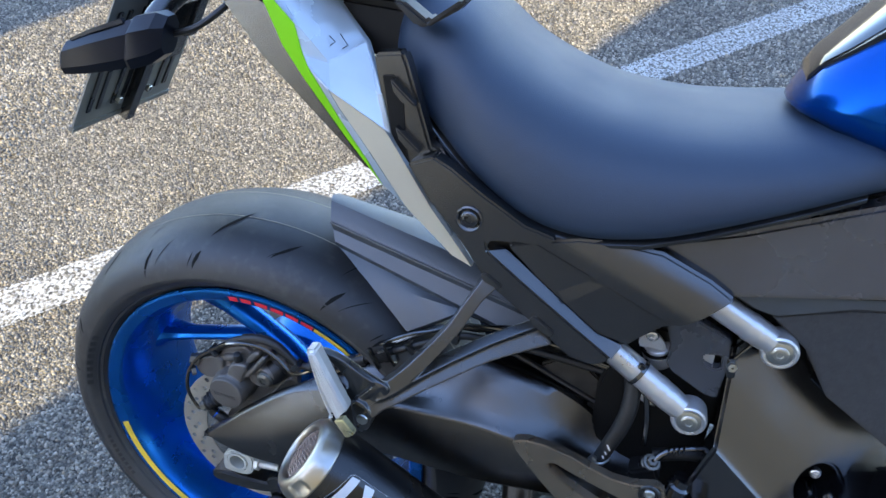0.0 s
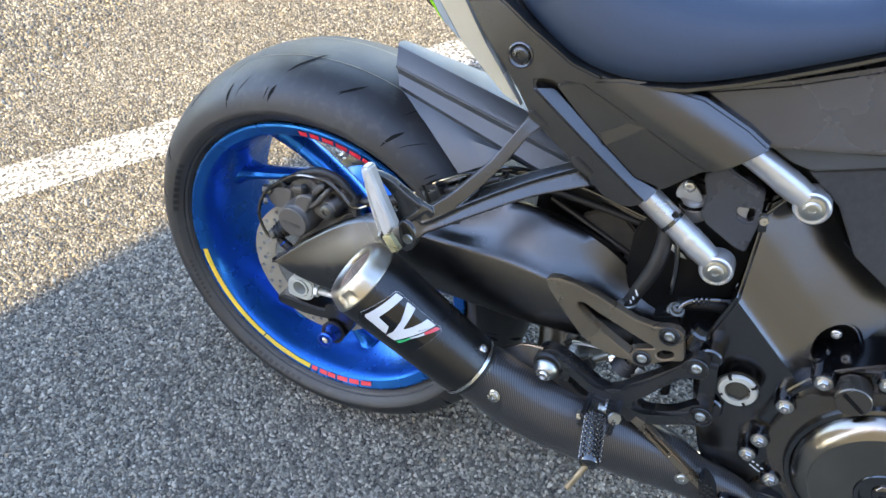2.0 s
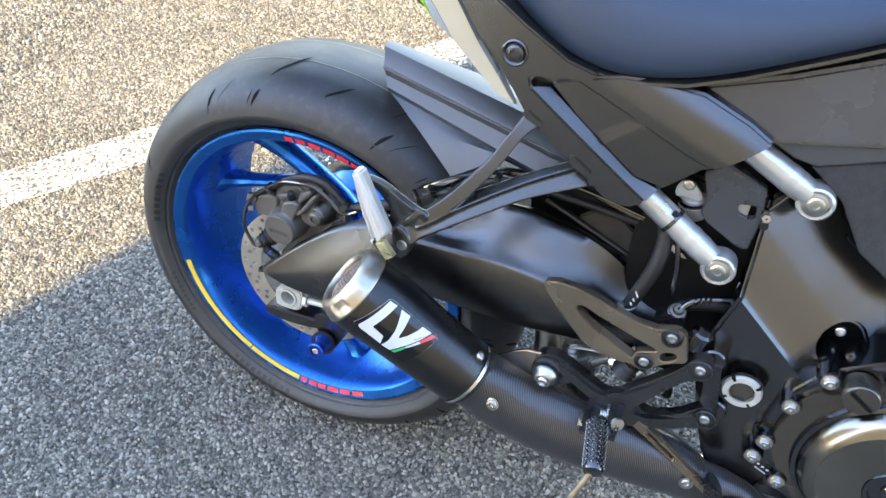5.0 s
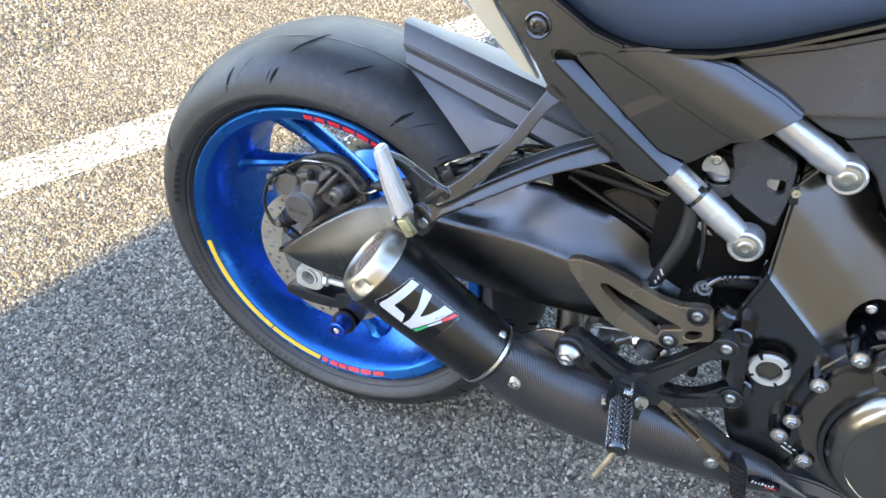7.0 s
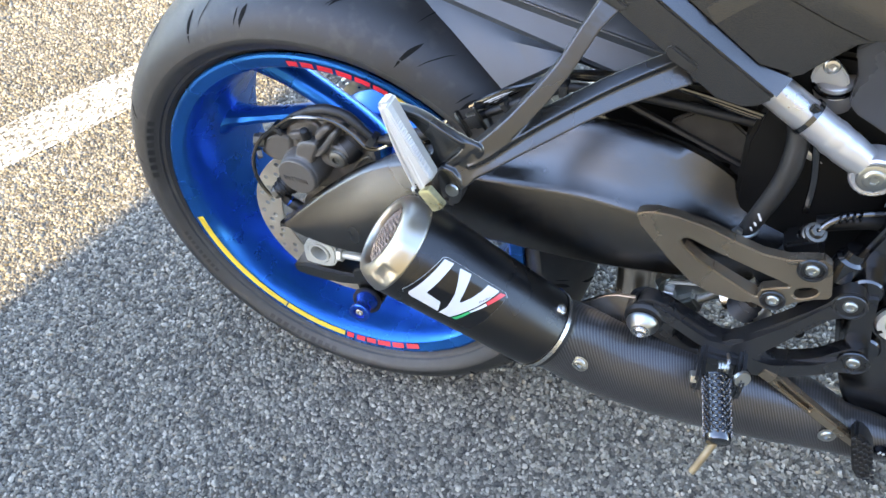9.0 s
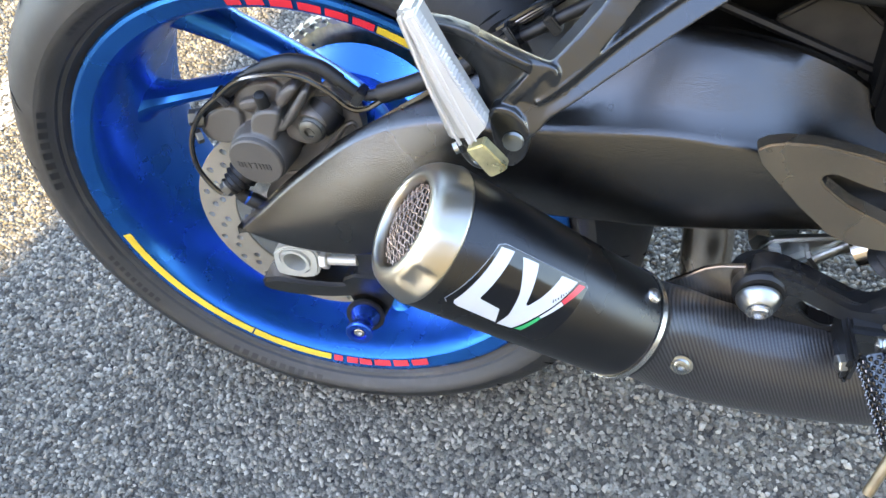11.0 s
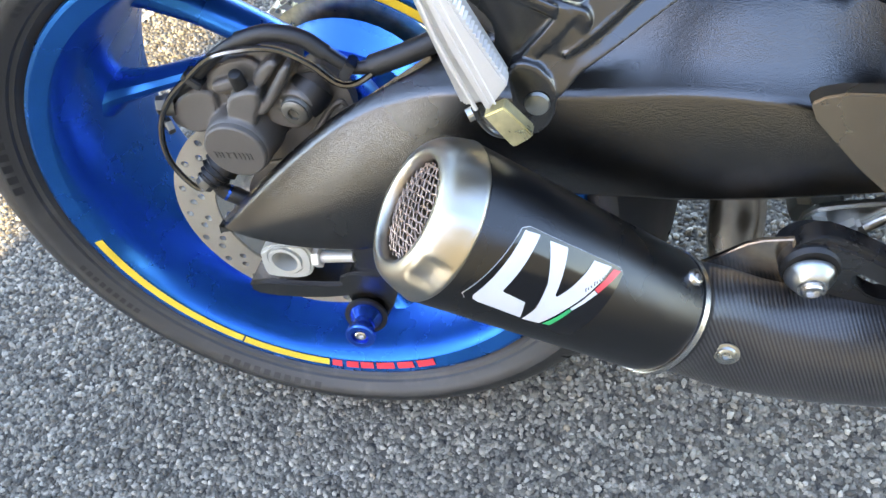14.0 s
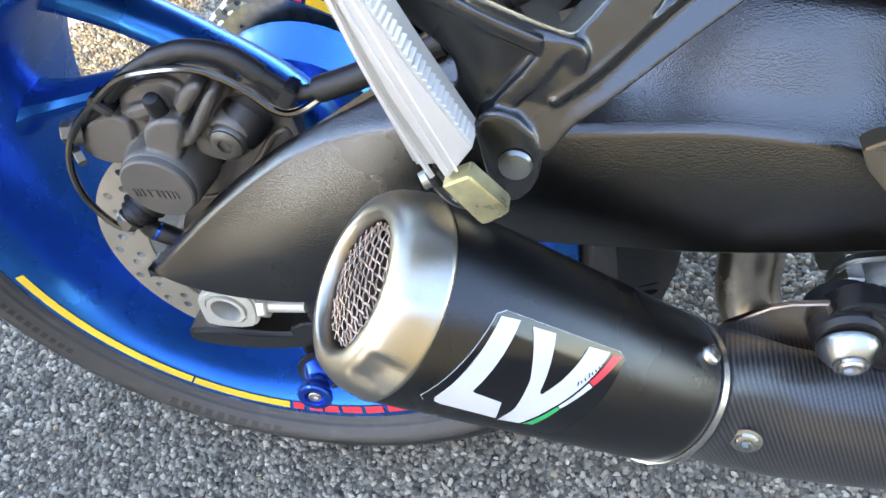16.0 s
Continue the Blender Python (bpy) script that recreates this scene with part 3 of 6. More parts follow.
    # raised sidewall marks, unreadable
    for a0, count, step, long in ((152, 8, 2.9, 0.0085), (196, 9, 2.0, 0.005), (236, 10, 2.6, 0.007), (108, 12, 1.8, 0.005)):
        for i in range(count):
            a = a0 + i * step
            r0, r1 = 0.2428, 0.2428 + 0.7 * long
            p = lambda r: -0.0972 - (r - 0.2425) * 0.86 - 0.0005
            bm = lathe([(p(r0), r0), (p((r0 + r1) / 2) - 0.0002, (r0 + r1) / 2), (p(r1), r1)], seg=1, arc=(-a, -a - step * 0.62))
            part("sidewall_mark", bm, TYRE, wheel, clean=False)
    # sprocket and chain on the far side
    part("sprocket", lathe([(0.098, 0.05), (0.098, 0.098), (0.105, 0.098), (0.105, 0.05)], seg=44, loop=True), GOLD, wheel, "golden rear sprocket")
    for i in range(42):
        t = 2 * math.pi * i / 42
        if math.cos(t) > 0.5:
            continue
        c = Vector((0.103 * math.cos(t), 0.1015, 0.103 * math.sin(t)))
        part("chain_link", block(c.x - 0.007, c.x + 0.007, 0.092, 0.111, c.z - 0.005, c.z + 0.005, 0.003, turned(0, -math.degrees(t) + 90)), ZINC, wheel)
    return wheel


def make_disc():
    holes = []
    outer = ring_of(0, 0, 0.110, 96)
    inner = ring_of(0, 0, 0.076, 48)
    for r, count, off in ((0.1030, 22, 0), (0.0955, 22, 8), (0.0880, 22, 3)):
        for i in range(count):
            a = radians(360 / count * i + off)
            holes.append(ring_of(r * math.cos(a), r * math.sin(a), 0.0033, 10))
    disc = part("brake_disc", plate(outer, -0.0885, -0.0840, 0.0, [inner] + holes), DISC, bike, "drilled steel brake disc")
    disc.location.x = 0.004
    part("carrier", lathe([(-0.083, 0.03), (-0.083, 0.078), (-0.0875, 0.078), (-0.0875, 0.03)], seg=40, loop=True), STEEL, disc)


wheel = make_wheel()
wheel.location.x = 0.004
make_disc()
SETTING = Matrix(((1.00776, 0.02254, 0.01616, -0.01456), (-0.01183, 0.99439, 0.05243, 0.01552), (-0.02573, -0.02887, 0.99975, -0.02305), (0, 0, 0, 1)))


def make_brake():
    # caliper: a stepped casting with two tall ridges, a bleed block, the hose boss, a slide ear and a round piston housing
    body = [(-0.0196, 0.1614), (-0.0097, 0.1731), (0.0075, 0.1845), (0.035, 0.1890), (0.0540, 0.1860), (0.0547, 0.1769), (0.0440, 0.1500), (0.0300, 0.1230), (0.000, 0.1130), (-0.0183, 0.1295), (-0.0230, 0.1478)]
    casting = plate(rounded(body, 1), -0.122, -0.108, 0.004)
    casting = merge(casting, plate(rounded([(-0.0120, 0.1690), (0.0020, 0.1790), (0.0240, 0.1830), (0.0330, 0.1700), (0.0200, 0.1560), (-0.0050, 0.1520), (-0.0150, 0.1580)], 1), -0.128, -0.118, 0.003))
    casting = merge(casting, plate(rounded([(-0.0080, 0.1650), (0.0050, 0.1690), (0.0160, 0.1720), (0.0203, 0.1677), (0.0053, 0.1590), (-0.0058, 0.1565)], 1), -0.134, -0.124, 0.0025))
    casting = merge(casting, plate(rounded([(0.0225, 0.1690), (0.0320, 0.1800), (0.0400, 0.1850), (0.0462, 0.1830), (0.0380, 0.1730), (0.0285, 0.1620)], 1), -0.1345, -0.114, 0.003))
    casting = merge(casting, plate(rounded([(0.0325, 0.1596), (0.0500, 0.1850), (0.0560, 0.1835), (0.0390, 0.1570), (0.0270, 0.1430), (0.0215, 0.1462)], 1), -0.1385, -0.112, 0.003))
    casting = merge(casting, plate(rounded([(0.0040, 0.1560), (0.0130, 0.1640), (0.0300, 0.1665), (0.0285, 0.1560), (0.0233, 0.1463), (0.0222, 0.1380), (0.0107, 0.1355), (0.0023, 0.1400)], 1), -0.141, -0.112, 0.003))
    casting = merge(casting, plate(rounded([(-0.0393, 0.1472), (-0.0285, 0.1565), (-0.0136, 0.1595), (-0.0050, 0.1523), (-0.0150, 0.1269), (-0.0304, 0.1215), (-0.0433, 0.1270), (-0.0473, 0.1343)], 1), -0.132, -0.100, 0.004))
    casting = merge(casting, plate(rounded([(-0.0260, 0.1560), (-0.0060, 0.1580), (0.0080, 0.1480), (0.0000, 0.1330), (-0.0200, 0.1330)], 1), -0.127, -0.100, 0.004))
    casting = merge(casting, plate(rounded([(0.0260, 0.1500), (0.0400, 0.1570), (0.0544, 0.1640), (0.0650, 0.1600), (0.0650, 0.1482), (0.0575, 0.1370), (0.0468, 0.1290), (0.0373, 0.1290), (0.0250, 0.1340)], 1), -0.129, -0.106, 0.004))
    casting = merge(casting, plate(rounded([(-0.026, 0.108), (-0.004, 0.116), (0.002, 0.098), (-0.012, 0.088), (-0.028, 0.092)], 1), -0.130, -0.104, 0.004))
    casting = merge(casting, lathe([(0.0, 0), (0.0, 0.0225), (0.003, 0.0236), (0.012, 0.0242), (0.024, 0.0262), (0.040, 0.0270), (0.040, 0)], (0.004, -0.1435, 0.1205), (0, 1, 0.06), 48))
    casting = merge(casting, tube([(0.0300, -0.118, 0.1490), (0.0420, -0.120, 0.1495), (0.0500, -0.122, 0.1500)], [0.010, 0.0125, 0.0135], n=20))
    casting = merge(casting, lathe([(0, 0), (0, 0.0128), (0.003, 0.0140), (0.030, 0.0150), (0.030, 0)], (0.0513, -0.1325, 0.1500), (0.25, 1, 0.35), 28))
    cal = part("brake_caliper", casting, CALIPER, bike, "dark grey cast brake caliper", angle=180)
    fused = cal.modifiers.new("fused", "REMESH")
    fused.mode, fused.voxel_size, fused.use_smooth_shade = "VOXEL", 0.0008, True
    eased = cal.modifiers.new("eased", "SMOOTH")
    eased.factor, eased.iterations = 0.5, 6
    cap = part("piston_cap", lathe([(0, 0), (0, 0.0206), (0.0008, 0.0217), (0.0022, 0.0222), (0.02, 0.0224)], (0.004, -0.1480, 0.1205), (0, 1, 0.06), 48), CALIPER, cal)
    for dx, w in ((-0.0135, 0.0008), (-0.0110, 0.0008), (-0.0085, 0.0008), (-0.0045, 0.0008), (-0.0008, 0.0022), (0.0040, 0.0008), (0.0070, 0.0008), (0.0098, 0.0008), (0.0125, 0.0008)):
        part("cast_mark", block(0.003 + dx - w, 0.003 + dx + w, -0.1488, -0.1476, 0.1150, 0.1205, 0.0003, turned(0, -10)), CALIPER, cap)
    for i in range(4):
        part("small_mark", block(-0.004 + 0.0022 * i, -0.0026 + 0.0022 * i, -0.1285, -0.1278, 0.1765, 0.1782, 0.0002), CALIPER, cal)
    part("bleed_nipple", lathe([(0, 0.0056), (0.006, 0.0056), (0.0064, 0.0046), (0.010, 0.0044)], (0.0145, -0.1300, 0.1560), (0.05, -0.35, 1), 14), GOLD, cal)
    part("bleed_cap", lathe([(0, 0.0052), (0.011, 0.0050), (0.0135, 0.0040), (0.014, 0.002), (0.014, 0)], (0.0150, -0.1330, 0.1640), (0.05, -0.35, 1), 18), RUBBER, cal)
    part("slide_boot", lathe([(0, 0.0150), (0.008, 0.0150), (0.014, 0.0134), (0.018, 0.0118)], (0.0590, -0.118, 0.1575), (-0.45, -0.75, -0.6), 28), RUBBER, cal)
    part("caliper_bolt", merge(lathe([(0, 0), (0, 0.0108), (0.003, 0.0104), (0.004, 0.0096)], (0.0515, -0.1345, 0.1500), (-0.1, -1, -0.05), 28), screw((0.0512, -0.1382, 0.1497), (-0.1, -1, -0.05), r=0.0094, h=0.003, socket=0.46)), OLD_STEEL, cal)
    part("banjo_bolt", merge(hex_nut((-0.0475, -0.130, 0.1445), (-1, -0.45, 0.15), 0.0066, 0.006, 0.3), lathe([(-0.006, 0.0080), (0, 0.0080)], (-0.0475, -0.130, 0.1445), (-1, -0.45, 0.15), 20)), OLD_STEEL, cal)
    part("bolt", hex_nut((-0.0450, -0.134, 0.131), (-0.7, -0.7, 0), 0.0058, 0.005, 0.35), OLD_STEEL, cal)
    boot = part("boot", lathe([(-0.006, 0.0125), (0.002, 0.0130), (0.003, 0.0135), (0.005, 0.0108), (0.008, 0.0124), (0.010, 0.0094), (0.013, 0.0104), (0.015, 0.0080), (0.018, 0.0075)], (-0.0215, -0.1265, 0.0915), (-0.66, -0.50, -0.56), 26), RUBBER, cal)
    part("pin_bolt", merge(hex_nut((-0.0335, -0.1355, 0.0815), (-0.66, -0.50, -0.56), 0.0068, 0.006, 0.2), lathe([(-0.001, 0.0088), (0.0003, 0.0088), (0.0005, 0.005)], (-0.0335, -0.1355, 0.0815), (-0.66, -0.50, -0.56), 20)), OLD_STEEL, boot)
    # cast bracket: a rounded shoulder round the slide pin, tapering down to the axle
    edge = [(0.0432, 0.1569), (0.0504, 0.1703), (0.0584, 0.1762), (0.0676, 0.1749), (0.0738, 0.1674), (0.0830, 0.1557), (0.0850, 0.1360), (0.0720, 0.1130), (0.0480, 0.0800), (0.0250, 0.0500), (-0.0117, 0.0420), (-0.0154, 0.0605), (0.0068, 0.0920), (0.0226, 0.1087), (0.0400, 0.1250), (0.0500, 0.1450)]
    brk = part("caliper_bracket", plate(rounded(edge, 2), -0.1175, -0.106, 0.004), CALIPER, bike, "grey cast caliper bracket")
    part("rib", tube([(0.0400, -0.1175, 0.1040), (0.0560, -0.1185, 0.1230), (0.0680, -0.1185, 0.1400), (0.0760, -0.1180, 0.1460), (0.0790, -0.1165, 0.1420)], 0.0022, n=8), CALIPER, brk)
    part("rib", tube([(0.0040, -0.1170, 0.0860), (0.0180, -0.1180, 0.0905), (0.0300, -0.1185, 0.0935), (0.0380, -0.1185, 0.0990), (0.0440, -0.1175, 0.0985)], 0.0018, n=8), CALIPER, brk)
    part("rim", tube([(0.0480, -0.1165, 0.1600), (0.0550, -0.1185, 0.1710), (0.0640, -0.1185, 0.1720), (0.0715, -0.1180, 0.1640)], 0.0035, n=10), CALIPER, brk)
    # wheel-speed sensor and leads
    sens = part("speed_sensor", merge(tube([(-0.030, -0.131, 0.0790), (-0.0270, -0.130, 0.0690), (-0.0180, -0.129, 0.0630), (-0.0080, -0.128, 0.0570)], [0.0050, 0.0062, 0.0068, 0.0062], n=12), tube([(-0.0080, -0.126, 0.0570), (-0.0140, -0.126, 0.0480), (-0.0200, -0.126, 0.0420)], [0.006, 0.0055, 0.0045])), RUBBER, bike, "black wheel-speed sensor")
    part("sensor_bolt", hex_nut((-0.0265, -0.130, 0.0430), (0, -1, -0.3), 0.0058, 0.005, 0.2), ZINC, sens)
    part("sensor_sleeve", lathe([(-0.001, 0.0066), (0.001, 0.0066)], (-0.0235, -0.1298, 0.0665), (0.6, 0.1, -0.5), 16), BLUE_ALU, sens)
    part("sensor_tag", block(0.0010, 0.0070, -0.121, -0.117, 0.056, 0.066, 0.0008), YELLOW, sens)
    lead = [(-0.0290, -0.136, 0.0800), (-0.0424, -0.137, 0.0751), (-0.0540, -0.138, 0.0950), (-0.0556, -0.138, 0.1150), (-0.0500, -0.137, 0.1360), (-0.0380, -0.136, 0.1540), (-0.0216, -0.136, 0.1690), (0.0000, -0.136, 0.1860), (0.0210, -0.135, 0.1920), (0.0450, -0.134, 0.1930), (0.0660, -0.133, 0.1830), (0.0820, -0.133, 0.1700), (0.0950, -0.132, 0.1700), (0.1150, -0.130, 0.1830), (0.1400, -0.125, 0.1940), (0.1610, -0.120, 0.2085), (0.1800, -0.120, 0.2270), (0.2015, -0.120, 0.2440), (0.2222, -0.119, 0.2570), (0.2445, -0.118, 0.2670), (0.2728, -0.117, 0.2825), (0.2936, -0.115, 0.2865), (0.3250, -0.110, 0.2870), (0.370, -0.104, 0.280), (0.42, -0.097, 0.268), (0.50, -0.09, 0.25)]
    part("sensor_lead", tube(lead, 0.0022, n=8), GLOSS, bike)
    for dy, dz, r in ((0.004, -0.007, 0.0024), (0.010, -0.012, 0.0030), (0.001, -0.0040, 0.0016)):
        part("lead", tube([(p[0], p[1] + dy, p[2] + dz * (0.6 + 0.4 * math.sin(i * 1.9))) for i, p in enumerate(lead) if i > 13], r, n=8), GLOSS if r < 0.0032 else RUBBER, bike)
    hose = [(-0.0440, -0.124, 0.1450), (-0.0300, -0.128, 0.1580), (-0.0173, -0.130, 0.1680), (0.0021, -0.130, 0.1850), (0.0207, -0.130, 0.1960), (0.0412, -0.130, 0.2020), (0.0617, -0.129, 0.1990), (0.0769, -0.129, 0.1886), (0.0900, -0.128, 0.1790), (0.1050, -0.127, 0.1800), (0.130, -0.126, 0.190), (0.1690, -0.118, 0.2055), (0.1968, -0.118, 0.2240), (0.2232, -0.118, 0.2405), (0.2480, -0.117, 0.2550), (0.2714, -0.115, 0.2670), (0.2910, -0.112, 0.2690), (0.340, -0.104, 0.266), (0.40, -0.095, 0.258), (0.47, -0.085, 0.245), (0.53, -0.08, 0.22)]
    hz = part("brake_hose", tube(hose, 0.0042, n=12), RUBBER, bike, "black rubber brake hose")
    part("hose_sleeve", tube(hose[4:8], 0.0055, n=12), RUBBER, hz)
    part("hose_sleeve", tube(hose[9:12], 0.0070, n=12), RUBBER, hz)
    for i, t in ((2, 50), (8, -35), (13, 40), (15, 0)):
        p = Vector(hose[i])
        part("hose_clip", block(p.x - 0.0035, p.x + 0.0035, p.y - 0.008, p.y + 0.005, p.z - 0.007, p.z + 0.007, 0.0012, turned(0, -t)), PLASTIC, hz)
    holder = part("hose_guide", block(0.181, 0.203, -0.128, -0.110, 0.212, 0.230, 0.003, turned(0, -33)), PLASTIC, hz)
    part("guide_band", block(0.1815, 0.1860, -0.131, -0.108, 0.204, 0.232, 0.001, turned(0, -33)), GLOSS, holder)
    part("guide_band", block(0.1990, 0.2035, -0.131, -0.108, 0.214, 0.242, 0.001, turned(0, -33)), GLOSS, holder)


make_brake()


def make_swingarm():
    # x, bottom, crease, top, outer face, top's y
    rows = [(-0.034, 0.034, 0.037, 0.034, -0.143, -0.136), (-0.022, 0.036, 0.050, 0.047, -0.149, -0.138), (0.0, 0.038, 0.073, 0.069, -0.157, -0.139), (0.03, 0.040, 0.104, 0.100, -0.163, -0.139), (0.065, 0.044, 0.136, 0.132, -0.167, -0.139), (0.10, 0.052, 0.161, 0.159, -0.168, -0.138),
            (0.15, 0.078, 0.180, 0.190, -0.162, -0.128), (0.20, 0.096, 0.178, 0.210, -0.152, -0.113), (0.25, 0.097, 0.180, 0.224, -0.149, -0.104), (0.30, 0.096, 0.182, 0.2325, -0.147, -0.101), (0.35, 0.100, 0.178, 0.2275, -0.146, -0.099), (0.40, 0.104, 0.168, 0.2120, -0.142, -0.096), (0.445, 0.104, 0.152, 0.184, -0.134, -0.092), (0.50, 0.10, 0.138, 0.155, -0.124, -0.088)]
    def ring(x, b, c, t, yo, yt):
        yi = yt + 0.025
        lean = 0.15 * max(0.0, min(1.0, (0.19 - x) / 0.08)) * (c - b)
        pts = [(yi, b + 0.004), (yo + 0.016, b), (yo + 0.006, b + 0.002), (yo + 0.001, b + 0.008), (yo + lean * 0.46, (b + c) / 2), (yo + lean * 0.94, c - 0.003), (yo + 0.0012 + lean, c), (yo + 0.006 + lean, c + 0.002)]
        yo = yo + lean * 0.9
        # the top face swells between two hollows
        dip = -0.0025 if x < 0.15 else 0.015 * math.exp(-((x - 0.235) / 0.038) ** 2) - 0.004 * math.exp(-((x - 0.325) / 0.04) ** 2) + 0.016 * math.exp(-((x - 0.425) / 0.05) ** 2)
        for f in (0.2, 0.4, 0.6, 0.8):
            pts.append((yo + 0.010 + (yt - yo - 0.010) * f, c + 0.004 + (t - c - 0.004) * f - dip * math.sin(math.pi * f)))
        pts += [(yt, t), (yt + 0.008, t + 0.0005), (yt + 0.017, t - 0.006), (yi, t - 0.022)]
        return [(x, y, z) for y, z in pts]
    fine = []
    for i in range(len(rows) - 1):
        p0, p1, p2, p3 = rows[max(i - 1, 0)], rows[i], rows[i + 1], rows[min(i + 2, len(rows) - 1)]
        for k in range(4):
            t = k / 4
            fine.append([0.5 * (2 * b + (c - a) * t + (2 * a - 5 * b + 4 * c - d) * t * t + (3 * b - a - 3 * c + d) * t ** 3) for a, b, c, d in zip(p0, p1, p2, p3)])
    fine.append(rows[-1])
    arm_right = part("swingarm", loft([ring(*r) for r in fine]), SWING, bike, "black crinkle-coated aluminium swingarm", angle=50)
    # lower jaw of the axle slot
    part("axle_jaw", plate(rounded([(-0.022, -0.012), (-0.025, -0.029), (0.010, -0.032), (0.055, -0.026), (0.090, -0.012), (0.120, 0.050), (0.068, 0.050), (0.074, 0.012), (0.062, -0.006), (0.036, -0.010)], 1), -0.148, -0.116, 0.003), SWING, arm_right)
    # far arm
    part("far_arm", beam([(-0.04, 0.14, 0.0), (0.15, 0.14, 0.05), (0.35, 0.12, 0.12), (0.55, 0.09, 0.14)], [0.03, 0.04, 0.05, 0.05], [0.015] * 4, 0.006), SWING, arm_right)
    part("cross_brace", block(0.345, 0.44, -0.10, 0.10, 0.11, 0.20, 0.02), SWING, arm_right)
    # weld seam and flange plate
    part("gusset_plate", plate([(0.3608, 0.2309), (0.3827, 0.2473), (0.4019, 0.2510), (0.4235, 0.2344), (0.4493, 0.2192), (0.4890, 0.2085), (0.4751, 0.1929), (0.4294, 0.1867), (0.3920, 0.2078)], -0.0775, -0.070, 0.002), SOOT, arm_right)
    run = [Vector((0.322, -0.080, 0.2420)).lerp(Vector((0.432, -0.078, 0.2000)), i / 44) for i in range(45)]
    seam = tube(run, [0.0034 + 0.0005 * (i % 2) for i in range(45)], n=8, sub=1)
    part("braided_line", seam, RUBBER, arm_right, "braided line along the swingarm")
    # axle, adjuster block and bolt
    adj = plate(rounded([(-0.002, 0.030), (0.032, 0.036), (0.040, 0.030), (0.039, 0.008), (0.031, -0.003), (-0.001, -0.004), (-0.004, 0.004)], 1), -0.150, -0.118, 0.002, [ring_of(0.0175, 0.0175, 0.0128, 24)])
    blk = part("chain_adjuster", adj, GALV, bike, "silver axle block of the chain adjuster")
    part("axle_end", lathe([(-0.1515, 0.0104), (-0.1515, 0.0132), (-0.10, 0.0132), (-0.10, 0.0104)], (0.0175, 0, 0.0175), seg=32, loop=True), GALV, blk)
    # bottom of the bore, its shade put into the near-black colour
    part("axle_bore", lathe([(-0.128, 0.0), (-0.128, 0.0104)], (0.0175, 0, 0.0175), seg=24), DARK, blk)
    bolt = part("adjuster_bolt", lathe([(0, 0.0046), (0.034, 0.0046), (0.034, 0)], (0.040, -0.146, 0.0200), (1, 0, 0.14), 16), GALV, blk)
    part("lock_nut", hex_nut((0.0415, -0.146, 0.0202), (1, 0, 0.14), 0.0085, 0.006, 0.5), GALV, bolt)
    # blue stand spool on its washer
    ax, at = (0.07, -1, 0.13), Vector((0.0785, -0.1600, -0.0299))
    d = Vector(ax).normalized()
    part("spool_mount", plate(rounded([(0.056, 0.012), (0.064, -0.020), (0.070, -0.044), (0.084, -0.048), (0.096, -0.036), (0.112, 0.012)], 1), -0.152, -0.120, 0.002), SWING, arm_right)
    sp = part("stand_spool", lathe([(0.0, 0.0), (0.0, 0.0138), (0.002, 0.0136), (0.008, 0.0092), (0.013, 0.0084), (0.016, 0.0092), (0.0185, 0.0115), (0.0205, 0.0121), (0.0225, 0.0118), (0.0235, 0.0105), (0.0235, 0.0070), (0.0205, 0.0062), (0.0205, 0)], at, ax, 36), BLUE_ALU, bike, "blue anodised paddock-stand spool")
    part("spool_washer", lathe([(-0.006, 0.0), (-0.006, 0.011), (0, 0.011), (0, 0.0172), (0.0028, 0.0172), (0.0028, 0)], at - d * 0.0026, ax, 36), RUBBER, sp)
    part("spool_bolt", screw(at + d * 0.0200, ax, 0.0052, 0.003), STEEL, sp)


make_swingarm()

# silencer axis, from its rear joint to its front ring
CAN_0, CAN_1, CAN_R0, CAN_R1 = Vector((0.1671, -0.2363, 0.1551)), Vector((0.2904, -0.1990, 0.0564)), 0.0457, 0.0407
CAN_A, CAN_U, CAN_V = frame_of(CAN_1 - CAN_0)
CAN_L = (CAN_1 - CAN_0).length


